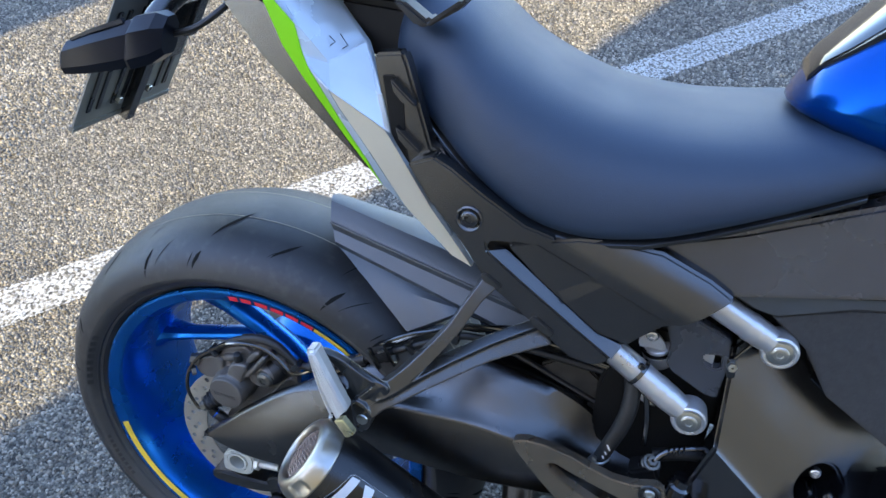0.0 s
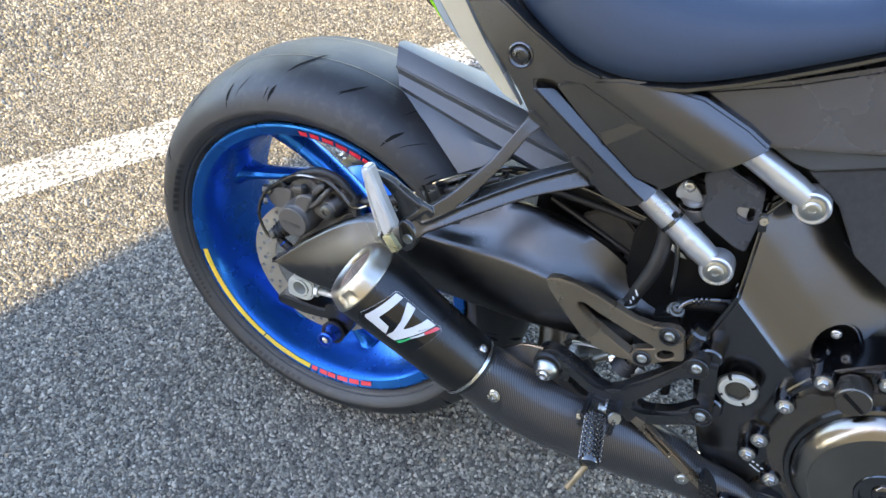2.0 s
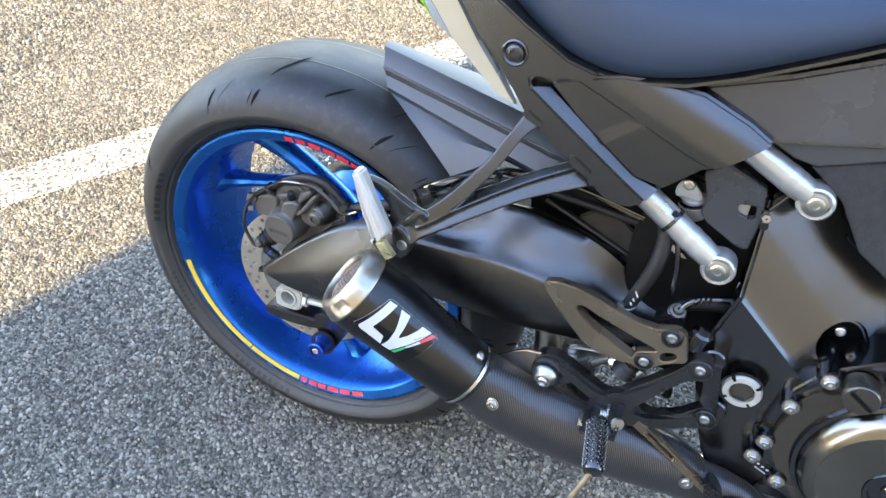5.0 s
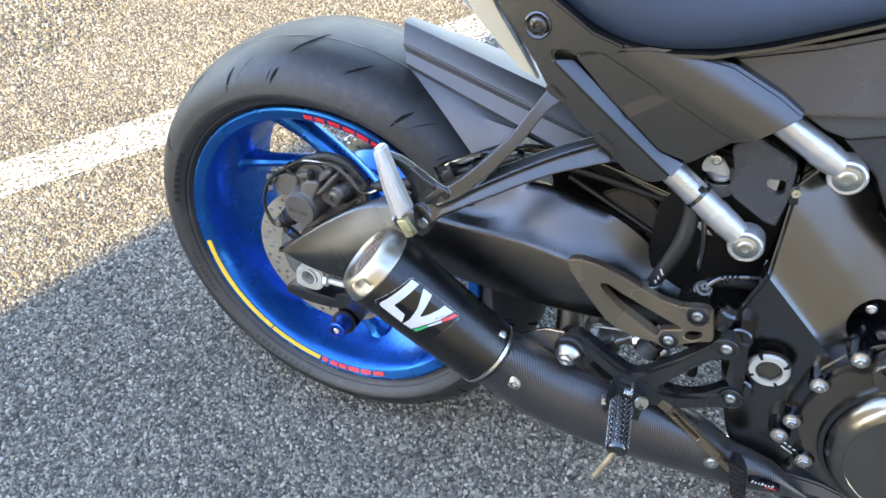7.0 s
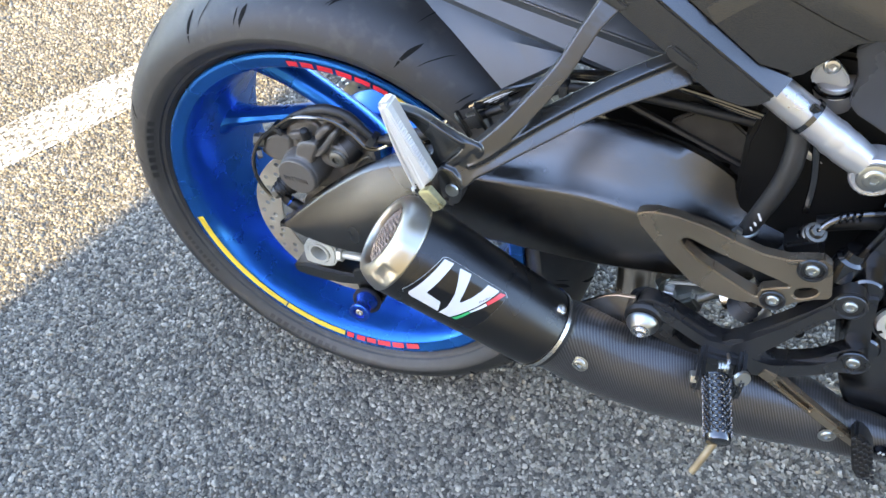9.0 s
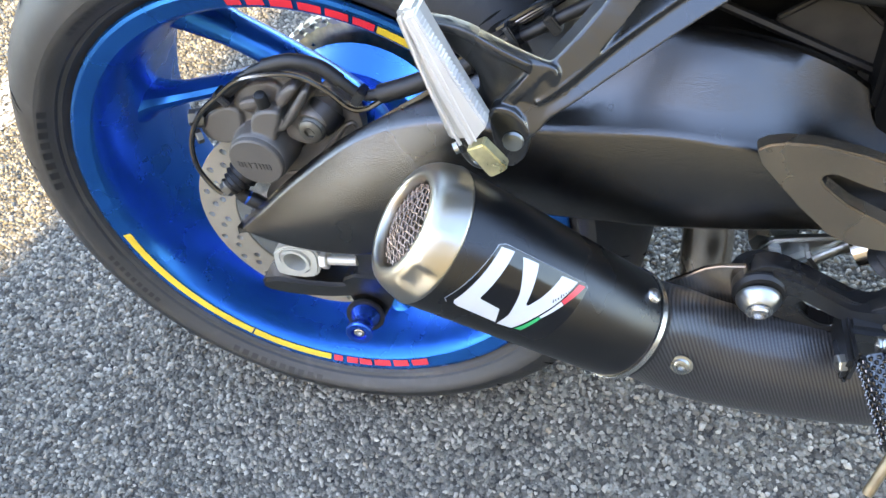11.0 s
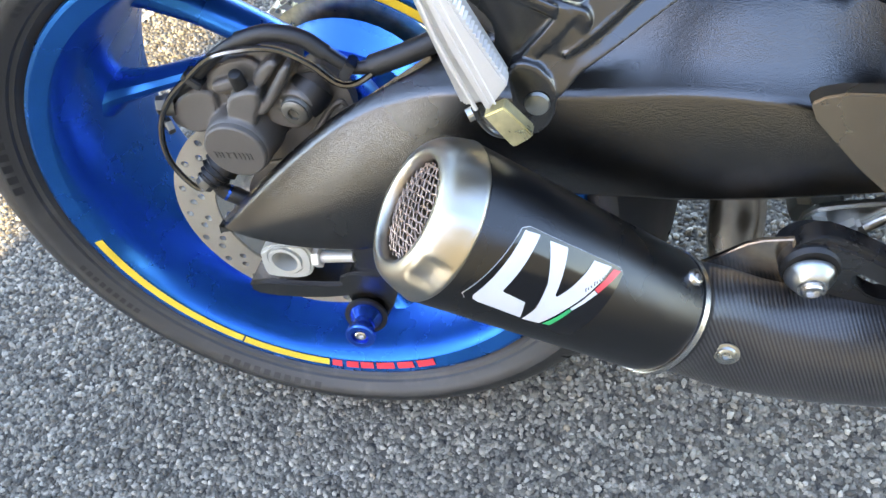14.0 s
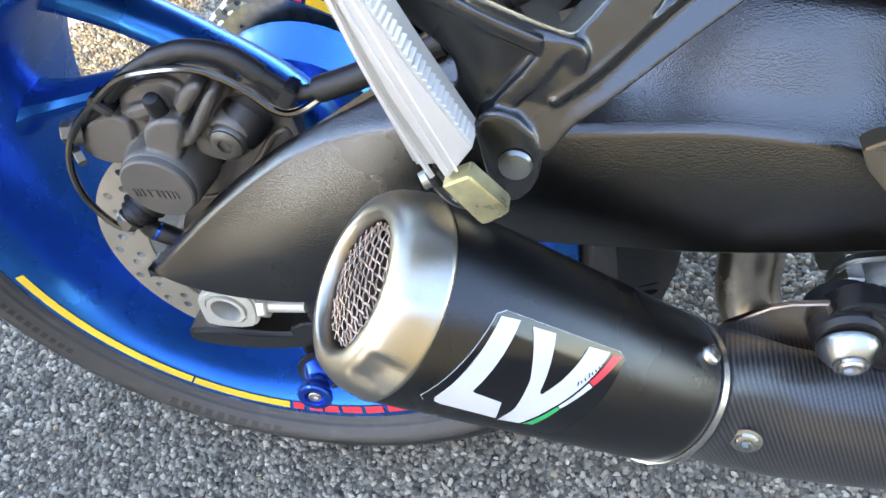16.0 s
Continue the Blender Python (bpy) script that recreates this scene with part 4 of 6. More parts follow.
def make_silencer():
    r_at = lambda s: CAN_R0 + (CAN_R1 - CAN_R0) * s / CAN_L
    can = part("silencer", lathe([(0.0, CAN_R0 - 0.002), (0.0, CAN_R0 - 0.0006), (0.0012, CAN_R0), (CAN_L - 0.001, CAN_R1), (CAN_L, CAN_R1 - 0.001), (CAN_L, 0.03)], CAN_0, CAN_A, 96), CAN, bike, "tapered satin black exhaust silencer")
    cap = [(0.0015, CAN_R0 - 0.0015), (0.0, CAN_R0 - 0.0003), (-0.0012, CAN_R0 + 0.0004), (-0.0026, CAN_R0 - 0.0002), (-0.0070, 0.0447), (-0.0120, 0.0432), (-0.0160, 0.0411), (-0.0190, 0.0386), (-0.0205, 0.0362), (-0.0213, 0.0340), (-0.0215, 0.0318), (-0.0211, 0.0302), (-0.0200, 0.0292), (-0.0180, 0.0286), (-0.0150, 0.0283), (-0.005, 0.0281), (0.03, 0.028), (0.06, 0.0)]
    bm = lathe(cap, CAN_0, CAN_A, 120)
    # pressed flats round the cap, the lowest one sunk deepest
    for v in bm.verts:
        d = v.co - CAN_0
        along = d.dot(CAN_A)
        d -= CAN_A * along
        if -0.0185 < along < -0.0035 and d.length > 0.034:
            turn = math.atan2(d.dot(CAN_V), d.dot(CAN_U))
            for at_deg, half, deep in ((-62, 20, 0.0011), (-22, 14, 0.0006), (4, 15, 0.0034), (70, 25, 0.001), (150, 25, 0.001)):
                off = abs((math.degrees(turn) - at_deg + 180) % 360 - 180)
                if off < half:
                    along_w = math.sin(math.pi * (along + 0.0185) / 0.015)
                    v.co -= d.normalized() * deep * along_w * min(1.0, (1 - off / half) * 3.0)
    end = part("end_cap", bm, CAP, can, "brushed steel end cap tinted by heat", angle=60)
    # woven diamond mesh, slightly domed
    def on_mesh(a, b):
        rr = a * a + b * b
        return CAN_0 + CAN_U * a + CAN_V * b - CAN_A * (0.0150 + 0.0035 * (1 - rr / 0.0283 ** 2))
    R = 0.0282
    for k in range(-11, 12):
        for sgn in (1, -1):
            pts = []
            for i in range(41):
                t = -1 + 2 * i / 40
                a = t * R
                b = k * 0.0047 + sgn * a * 0.58 + 0.0005 * sgn * math.sin(a * 900)
                if a * a + b * b < R * R:
                    pts.append(on_mesh(a, b) + CAN_A * 0.0004 * sgn * math.sin(a * 1000))
            if len(pts) > 2:
                part("mesh_wire", tube(pts, 0.00048, n=5, sub=1, flat=1.3), COPPER, end)
    part("baffle", lathe([(0.02, 0.0), (0.02, 0.030)], CAN_0, CAN_A, 32), SOOT, end)
    part("retaining_ring", lathe([(CAN_L, CAN_R1 - 0.003), (CAN_L, CAN_R1 + 0.0012), (CAN_L + 0.004, CAN_R1 + 0.0012), (CAN_L + 0.004, CAN_R1 - 0.003)], CAN_0, CAN_A, 96, loop=True), STEEL, can)
    part("gap_ring", lathe([(CAN_L + 0.004, CAN_R1 - 0.001), (CAN_L + 0.010, CAN_R1 - 0.002)], CAN_0, CAN_A, 64), RUBBER, can)
    # sticker with slanted white strokes and a three-colour curve
    def at(s, deg, lift):
        t = radians(deg)
        return CAN_0 + CAN_A * s + (CAN_U * math.cos(t) + CAN_V * math.sin(t)) * (r_at(s) + lift)
    def decal(name, outline, lift, material, parent, label=""):
        """A thin film on the silencer, its outline in metres along and degrees round."""
        k = CAN_R0 * math.pi / 180
        bm = bmesh.new()
        bm.faces.new([bm.verts.new((s, d * k, 0)) for s, d in outline])
        lo, hi = min(d for _, d in outline) * k, max(d for _, d in outline) * k
        cuts = int((hi - lo) / 0.002)
        for c in range(1, cuts):
            bmesh.ops.bisect_plane(bm, geom=bm.verts[:] + bm.edges[:] + bm.faces[:], plane_co=(0, lo + (hi - lo) * c / cuts, 0), plane_no=(0, 1, 0))
        bmesh.ops.triangulate(bm, faces=bm.faces[:])
        for v in bm.verts:
            v.co = at(v.co.x, v.co.y / k, lift)
        return part(name, bm, material, parent, label, clean=False)
    def soft(outline, keep=0.14):
        """The outline with its corners clipped a little."""
        out = []
        for i, p in enumerate(outline):
            a, b = outline[i - 1], outline[(i + 1) % len(outline)]
            for q in (a, b):
                out.append(tuple(u + (w - u) * keep for u, w in zip(p, q)))
        return out
    rim = decal("sticker", soft([(0.0225, -54.0), (0.0946, -54.0), (0.0851, 14.3), (0.0085, 7.5)], 0.05), 0.0004, WHITE, can, "black sticker with white strokes")
    decal("sticker_field", soft([(0.0228, -53.7), (0.0943, -53.7), (0.0849, 14.0), (0.0088, 7.2)], 0.05), 0.0007, FILM, rim)
    decal("white_stroke", [(0.0238, -50.2), (0.0336, -51.4), (0.0276, -9.0), (0.0282, -8.0), (0.0295, -7.6), (0.0438, -5.8), (0.0492, 8.4), (0.0200, 6.9), (0.0165, 5.6), (0.0150, 2.6), (0.0153, 0.0)], 0.0010, WHITE, rim)
    decal("white_stroke", [(0.0403, -50.5), (0.0527, -51.1), (0.0570, -19.0), (0.0578, -17.8), (0.0590, -18.0), (0.0640, -28.0), (0.0690, -41.0), (0.0718, -50.5), (0.0846, -51.4), (0.0800, -38.0), (0.0742, -24.0), (0.0680, -10.0), (0.0617, 7.9), (0.0507, 9.2), (0.0520, -4.0), (0.0490, -24.0)], 0.0010, WHITE, rim)
    decal("red_stroke", [(0.0862, -50.4), (0.0918, -51.1), (0.0868, -40.5), (0.0817, -30.5), (0.0785, -32.0), (0.0825, -41.0)], 0.0010, RED, rim)
    decal("white_stroke", [(0.0785, -31.4), (0.0814, -30.0), (0.0770, -21.0), (0.0726, -12.0), (0.0705, -12.8), (0.0746, -22.0)], 0.0010, WHITE, rim)
    decal("green_stroke", [(0.0703, -12.2), (0.0726, -11.6), (0.0705, -3.0), (0.0681, 6.6), (0.0634, 7.6), (0.0672, -3.0)], 0.0010, GREEN, rim)
    for i in range(9):
        f, g2 = i / 9, (i + 0.62) / 9
        tall = 2.6 if i in (0, 3) else 1.4
        s0, t0, s1, t1 = 0.0722 + 0.0112 * f, -28.0 - 18.5 * f, 0.0722 + 0.0112 * g2, -28.0 - 18.5 * g2
        decal("dark_script_bar", [(s0, t0 - tall), (s0 + 0.0004, t0 - tall - 0.4), (s1 + 0.0006, t1 + 0.8), (s1, t1 + 1.2)], 0.0014, FILM, rim)
    p = at(CAN_L - 0.010, -74, 0.0)
    part("can_screw", screw(p, p - (CAN_0 + CAN_A * (CAN_L - 0.010)), 0.0055, 0.004), STEEL, can)
    # carbon guard over the link pipe
    line = [(0.290, -0.199, 0.0564), (0.300, -0.193, 0.0460), (0.320, -0.184, 0.0330), (0.355, -0.176, 0.0150), (0.405, -0.170, 0.0050), (0.46, -0.166, 0.000), (0.53, -0.160, -0.005), (0.578, -0.157, -0.016), (0.607, -0.157, -0.0155), (0.630, -0.156, -0.0165), (0.6525, -0.155, -0.0225), (0.676, -0.153, -0.0285)]
    guard = part("carbon_guard", tube(line, [0.0385, 0.0400, 0.0430, 0.0460, 0.0475, 0.0460, 0.0410, 0.0290, 0.0260, 0.0210, 0.0120, 0.0040], n=48, sub=6, flat=0.85), CARBON, bike, "matt carbon-fibre exhaust guard")
    for (x, y, z), ax in (((0.3366, -0.2185, 0.0425), (-0.1, -1, 0.25)), ((0.5661, -0.1860, 0.0032), (0.15, -1, 0.1))):
        part("guard_screw", merge(screw((x, y, z), ax, 0.0060, 0.003), lathe([(0, 0.0080), (0.0008, 0.0080), (0.0012, 0.0055)], (x, y, z), ax, 24)), ZINC, guard)
    tag = part("dark_tag", plate(rounded([(0.6085, -0.0060), (0.6110, -0.0015), (0.6400, 0.0030), (0.6425, -0.0020), (0.6390, -0.0050), (0.6120, -0.0090)], 1), -0.1830, -0.176, 0.0008), FILM, guard)
    for i in range(7):
        x, z = 0.6125 + 0.0034 * i, -0.0045 + 0.00055 * i
        part("pale_script_bar", block(x, x + 0.0018, -0.1838, -0.1826, z - 0.0014, z + 0.0014 + 0.0014 * (i % 3 == 0), 0.0003, turned(0, 12)), MARK, tag)
    part("red_bar", block(0.6280, 0.6385, -0.1838, -0.1826, -0.0045, -0.0032, 0.0003, turned(0, -9)), RED, tag)
    # hanger plate
    hang = part("exhaust_hanger", plate([(0.3131, 0.0560), (0.3180, 0.0660), (0.3440, 0.0880), (0.3530, 0.0920), (0.3780, 0.0965), (0.3960, 0.0970), (0.3960, 0.0600), (0.3600, 0.0400)], -0.167, -0.163, 0.0008), BRONZE, bike, "bare steel exhaust hanger")
    # link pipe behind, bronze from heat
    part("link_pipe", tube([(0.355, -0.05, 0.06), (0.362, -0.05, 0.02), (0.37, -0.06, -0.03), (0.40, -0.09, -0.06), (0.50, -0.10, -0.07), (0.7, -0.08, -0.06)], 0.022, n=24), BRONZE, bike, "heat-tinted steel exhaust pipe")


make_silencer()


def make_passenger_peg():
    # one casting: a pivot lobe, a web behind the peg, and two arms that part from a short neck
    casting = plate(rounded([(0.2035, 0.2555), (0.2150, 0.2580), (0.2260, 0.2470), (0.2265, 0.2330), (0.2225, 0.2235), (0.2165, 0.2190), (0.2110, 0.2220), (0.2075, 0.2330)], 1), -0.2435, -0.229, 0.0015)
    hole = rounded([(0.1715, 0.2865), (0.1790, 0.2880), (0.1880, 0.2790), (0.1965, 0.2715), (0.1985, 0.2640), (0.1970, 0.2570), (0.1920, 0.2610), (0.1850, 0.2700), (0.1770, 0.2780)], 1)
    web = rounded([(0.1610, 0.2960), (0.1680, 0.2995), (0.1884, 0.2975), (0.2074, 0.2880), (0.2260, 0.2800), (0.2400, 0.2760), (0.2360, 0.2620), (0.2240, 0.2520), (0.2120, 0.2460), (0.2000, 0.2460), (0.1930, 0.2520), (0.1800, 0.2690), (0.1680, 0.2830)], 1)
    casting = merge(casting, plate(web, -0.2350, -0.2285, 0.001, [hole]))
    casting = merge(casting, beam([(0.1720, -0.2350, 0.2960), (0.1900, -0.2355, 0.2935), (0.2080, -0.2360, 0.2845), (0.2240, -0.2355, 0.2770)], [0.0022, 0.0024, 0.0026, 0.0028], [0.0025] * 4, 0.0006))
    casting = merge(casting, beam([(0.2080, -0.2370, 0.2500), (0.2150, -0.2365, 0.2590), (0.2230, -0.2350, 0.2680), (0.2290, -0.2330, 0.2760)], [0.0026, 0.0030, 0.0034, 0.0036], [0.0030] * 4, 0.0006))
    casting = merge(casting, beam([(0.2170, -0.2350, 0.2420), (0.2225, -0.2345, 0.2475), (0.2290, -0.2305, 0.2550), (0.2380, -0.2255, 0.2635)], [0.0098, 0.0098, 0.0096, 0.0092], [0.0062, 0.0062, 0.0062, 0.0055], 0.0006, tilt=-10))
    casting = merge(casting, beam([(0.2200, -0.2320, 0.2570), (0.232, -0.2270, 0.267), (0.255, -0.206, 0.288), (0.280, -0.182, 0.321), (0.296, -0.164, 0.352), (0.306, -0.152, 0.368)], [0.0060, 0.0068, 0.0072, 0.0064, 0.0064, 0.0085], [0.0056, 0.0080, 0.0095, 0.0085, 0.0075, 0.007], 0.0008))
    casting = merge(casting, beam([(0.2260, -0.2330, 0.2500), (0.240, -0.2265, 0.2585), (0.268, -0.206, 0.274), (0.316, -0.173, 0.299), (0.368, -0.143, 0.318)], [0.0078, 0.0078, 0.0082, 0.0090, 0.0105], [0.0055, 0.0060, 0.0060, 0.0055, 0.005], 0.0008, tilt=-26))
    casting = merge(casting, beam([(0.2260, -0.2330, 0.2580), (0.238, -0.2265, 0.2665), (0.266, -0.2035, 0.284), (0.314, -0.170, 0.3085), (0.362, -0.142, 0.3295)], [0.0026, 0.0030, 0.0034, 0.0042, 0.0048], [0.0060, 0.0070, 0.007, 0.006, 0.005], 0.0006, tilt=32))
    bracket = part("passenger_peg_bracket", casting, BRACKET, bike, "forked dark cast footpeg bracket")
    fused = bracket.modifiers.new("fused", "REMESH")
    fused.mode, fused.voxel_size, fused.use_smooth_shade = "VOXEL", 0.0008, True
    eased = bracket.modifiers.new("eased", "SMOOTH")
    eased.factor, eased.iterations = 0.5, 7
    part("pivot_pin", lathe([(0.0022, 0), (0.0018, 0.0052), (0, 0.0058), (0, 0)], (0.2180, -0.2442, 0.2378), (0, -1, 0), 24), ZINC, bracket)
    for outline in ([(0.2965, 0.3767), (0.3009, 0.3793), (0.3189, 0.3688), (0.3155, 0.3646), (0.2994, 0.3708)], [(0.3496, 0.3427), (0.3543, 0.3455), (0.3747, 0.3331), (0.3709, 0.3265), (0.3529, 0.3354)]):
        part("mount_pad", plate(outline, -0.163, -0.150, 0.0012), BRACKET, bracket)
    # folded peg: a slim tapered bar, its tread with a toothed edge
    quad = [(0.163, 0.309), (0.167, 0.314), (0.174, 0.315), (0.189, 0.284), (0.206, 0.252), (0.199, 0.243), (0.185, 0.2365), (0.173, 0.274)]
    peg = part("passenger_footpeg", plate(quad, -0.256, -0.240, 0.002, shift=lambda x, z: 0.35 * (0.309 - z - 1.35 * (x - 0.163)) * 0.5), PEG_SIDE, bike, "folded bare aluminium passenger footpeg")
    tread = [(0.1690, 0.3125), (0.1748, 0.3145), (0.1915, 0.284), (0.2075, 0.2585), (0.1985, 0.2445), (0.1840, 0.274)]
    face = part("tread", plate(tread, -0.2625, -0.254, 0.0010), PEG, peg)
    for i in range(26):
        f = 0.03 + i * 0.0365
        x, z = 0.1742 + (0.2068 - 0.1742) * f, 0.3136 + (0.2583 - 0.3136) * f
        part("tooth", block(x - 0.0008, x + 0.0008, -0.2618, -0.2550, z - 0.0008, z + 0.0008, 0.0002, turned(0, 14), 1), PEG, face)
    a, b = Vector((0.1705, -0.2626, 0.3120)), Vector((0.1990, -0.2626, 0.2480))
    for dx in (0.0, 0.0030):
        part("tread_rib", tube([a + Vector((dx, 0, 0)), (a + b) / 2 + Vector((dx, 0, 0)), b + Vector((dx, 0, 0.001))], 0.0006, n=6, sub=2), PEG, face)
    part("side_lip", tube([(0.1665, -0.2570, 0.3100), (0.1790, -0.2590, 0.2750), (0.1935, -0.2600, 0.2440)], 0.0011, n=6, sub=3), PEG, peg)
    blk = part("peg_hinge", plate([(0.1970, 0.2435), (0.2058, 0.2485), (0.2180, 0.2352), (0.2178, 0.2338), (0.2105, 0.2282), (0.2090, 0.2285)], -0.2640, -0.2560, 0.001), GOLD, peg, "yellow zinc-plated hinge block")
    part("spring_clip", merge(tube([(0.192, -0.257, 0.243), (0.195, -0.256, 0.235), (0.200, -0.254, 0.228), (0.208, -0.252, 0.2255), (0.216, -0.250, 0.229)], 0.0015, n=8), tube([(0.193, -0.249, 0.240), (0.198, -0.248, 0.230), (0.205, -0.246, 0.223), (0.213, -0.244, 0.225)], 0.0022, n=8)), BRACKET, blk)
    part("clip_pin", lathe([(0, 0), (0, 0.0032), (0.004, 0.0030), (0.004, 0)], (0.192, -0.253, 0.238), (-0.8, -0.4, -0.3), 14), ZINC, blk)


make_passenger_peg()


def make_rear_bodywork():
    # mudguard over the tyre
    # lines from rear to front: crown, plateau edge, ridge, step below it, fold, skirt and its lower edge
    rear = [(0.0850, -0.031, 0.3560), (0.0880, -0.042, 0.3540), (0.0935, -0.054, 0.3410), (0.0954, -0.058, 0.3343), (0.0985, -0.0575, 0.3265), (0.1045, -0.0655, 0.3160), (0.1075, -0.0640, 0.3095), (0.1534, -0.085, 0.2880), (0.2118, -0.105, 0.2480)]
    front = [(0.318, -0.031, 0.3220), (0.318, -0.062, 0.3200), (0.318, -0.079, 0.3070), (0.318, -0.0830, 0.3015), (0.318, -0.0820, 0.2950), (0.318, -0.0940, 0.2770), (0.318, -0.0920, 0.2720), (0.262, -0.0880, 0.2835), (0.2665, -0.0935, 0.2830)]
    rings = []
    for k in range(12):
        f = k / 8
        right = [Vector(a).lerp(Vector(b), f if i < 5 else min(f, 1.0)) for i, (a, b) in enumerate(zip(rear, front))][::-1]
        full = right + [Vector((p.x, -0.062 - p.y, p.z)) for p in right[-2::-1]]
        rings.append(full + [p + Vector((0.002, 0, -0.004)) - Vector((0, (p.y + 0.031) * 0.04, 0)) for p in full[::-1]])
    hug = part("rear_mudguard", soften(loft(rings), 0.0011, 2, 24), HUGGER, bike, "dark grey plastic rear mudguard", angle=30)
    part("ridge", tube([(0.0957, -0.0584, 0.3350), (0.2070, -0.0710, 0.3185), (0.318, -0.0835, 0.3022), (0.400, -0.0925, 0.2900)], 0.0016, n=8), HUGGER, hug)
    part("mudguard_screw", screw((0.4050, -0.0800, 0.3030), (0, -0.5, 0.8), 0.007, 0.004), STEEL, hug)
    # pale tail fairing: folded facets with a green edge
    corner = {
        "a": (-0.012, -0.118, 0.658), "a0": (0.0752, -0.130, 0.5896), "a1": (0.0970, -0.139, 0.5695), "a2": (0.1203, -0.128, 0.5401), "a3": (0.1713, -0.132, 0.5220),
        "b": (0.038, -0.072, 0.664), "b0": (0.1106, -0.085, 0.5881), "b1": (0.1229, -0.088, 0.5748), "b2": (0.1465, -0.098, 0.5566),
        "c": (-0.014, -0.127, 0.655), "c0": (0.0925, -0.141, 0.5731), "c1": (0.1015, -0.142, 0.5478), "c2": (0.1309, -0.147, 0.5201), "c3": (0.1872, -0.148, 0.4936),
        "d1": (0.1409, -0.146, 0.5057), "d2": (0.1703, -0.145, 0.4714), "d3": (0.2121, -0.144, 0.4197), "d4": (0.2626, -0.143, 0.3788),
        "e1": (0.1990, -0.1475, 0.4783), "e2": (0.2363, -0.1465, 0.4271), "e3": (0.2834, -0.145, 0.3726),
        "g": (-0.022, -0.125, 0.650), "g0": (0.0600, -0.138, 0.5885), "g1": (0.0794, -0.138, 0.5510), "g2": (0.1024, -0.138, 0.5222), "g3": (0.1440, -0.138, 0.4761), "g4": (0.1848, -0.139, 0.4346),
        "h2": (0.1075, -0.1425, 0.5359), "h3": (0.1399, -0.143, 0.4936), "h4": (0.1697, -0.142, 0.4571),
        "k1": (0.1792, -0.138, 0.5240), "k2": (0.1919, -0.142, 0.4872), "k3": (0.2408, -0.143, 0.4267)}
    tail = part("tail_fairing", soften(shell(corner, ["b a a0 b0", "b0 a0 a1 b1", "b1 a1 a2 b2", "b2 a2 a3", "a c c0 a0", "a0 c0 a1", "c0 c1 a2 a1", "c1 h2 c2 a2", "c2 c3 a3 a2", "h2 h3 d1 c2", "h3 h4 d2 d1", "h4 g4 d3 d2", "a3 c3 k2 k1", "c3 e1 k2", "e1 e2 k3 k2", "e2 e3 k3", "b2 a3 k1"]), 0.0009, 2, 4), TAIL, bike, "pale silver tail fairing with a green edge", angle=12)
    part("grey_facet", shell(corner, ["c2 d1 e1 c3", "d1 d2 e2 e1", "d2 d3 e2", "d3 d4 e3 e2"]), TAIL_GREY, tail, angle=20)
    part("green_edge", shell(corner, ["g g0 c0 c", "g0 g1 c1 c0", "g1 g2 h2 c1", "g2 g3 h3 h2", "g3 g4 h4 h3"]), LIME, tail, angle=30)
    def on_top(u, v):
        low, high = Vector(corner["a1"]).lerp(Vector(corner["a2"]), u), Vector(corner["b1"]).lerp(Vector(corner["b2"]), u)
        return low.lerp(high, v) + Vector((0, -0.0006, 0.0004))
    for line in ([(0.40, 0.40), (0.62, 0.42), (0.66, 0.28)], [(0.45, 0.62), (0.85, 0.60), (0.86, 0.46)]):
        part("badge_outline", tube([on_top(u, v) for u, v in line], 0.0005, n=6, sub=1), DARK, tail)
    part("under_tail", plate([(-0.03, 0.62), (0.0060, 0.5760), (0.0203, 0.5599), (0.0452, 0.5319), (0.1082, 0.4791), (0.1574, 0.4393), (0.183, 0.430), (0.150, 0.470), (0.11, 0.515), (0.06, 0.590)], -0.125, 0.10, 0.010), PLASTIC, bike, "black under-tail cover")
    # black panel beside the seat: an outer strip, a sloping channel, an inner field and a rounded upper cover
    tuck = lambda x, z: 0.12 * max(0, z - 0.45)
    outer = [(0.2080, 0.4611), (0.2325, 0.4754), (0.2508, 0.4692), (0.2800, 0.4529), (0.3121, 0.4361), (0.350, 0.425), (0.410, 0.418), (0.448, 0.415), (0.494, 0.401), (0.516, 0.393), (0.480, 0.366), (0.445, 0.330), (0.424, 0.316), (0.355, 0.346), (0.314, 0.366), (0.286, 0.390), (0.239, 0.426)]
    panel = part("side_panel", plate(outer, -0.142, -0.125, 0.002, shift=tuck), PLASTIC, bike, "black plastic panel under the seat")
    # an outer strip that widens into the flat beside the seat
    strip = [(0.2146, 0.4698), (0.2387, 0.4805), (0.2565, 0.4734), (0.2849, 0.4576), (0.3159, 0.4423), (0.3302, 0.4350), (0.3600, 0.4290), (0.3540, 0.4195), (0.3219, 0.4165), (0.3030, 0.4125), (0.2975, 0.4095), (0.2999, 0.4012), (0.3428, 0.3735), (0.3847, 0.3470), (0.4294, 0.3197), (0.4299, 0.3157), (0.4200, 0.3085), (0.4104, 0.3060), (0.3919, 0.3090), (0.3498, 0.3375), (0.3014, 0.3695), (0.2821, 0.3945), (0.2597, 0.4190), (0.239, 0.4395)]
    bm = plate(strip, -0.160, -0.140, 0.0035, shift=tuck)
    part("outer_strip", bm, PLASTIC, panel, angle=40)
    # the channel's sloping wall, between the strip and the sunk field
    lo = [(0.2999, 0.4012), (0.3428, 0.3735), (0.3847, 0.3470), (0.4294, 0.3197), (0.4314, 0.3178)]
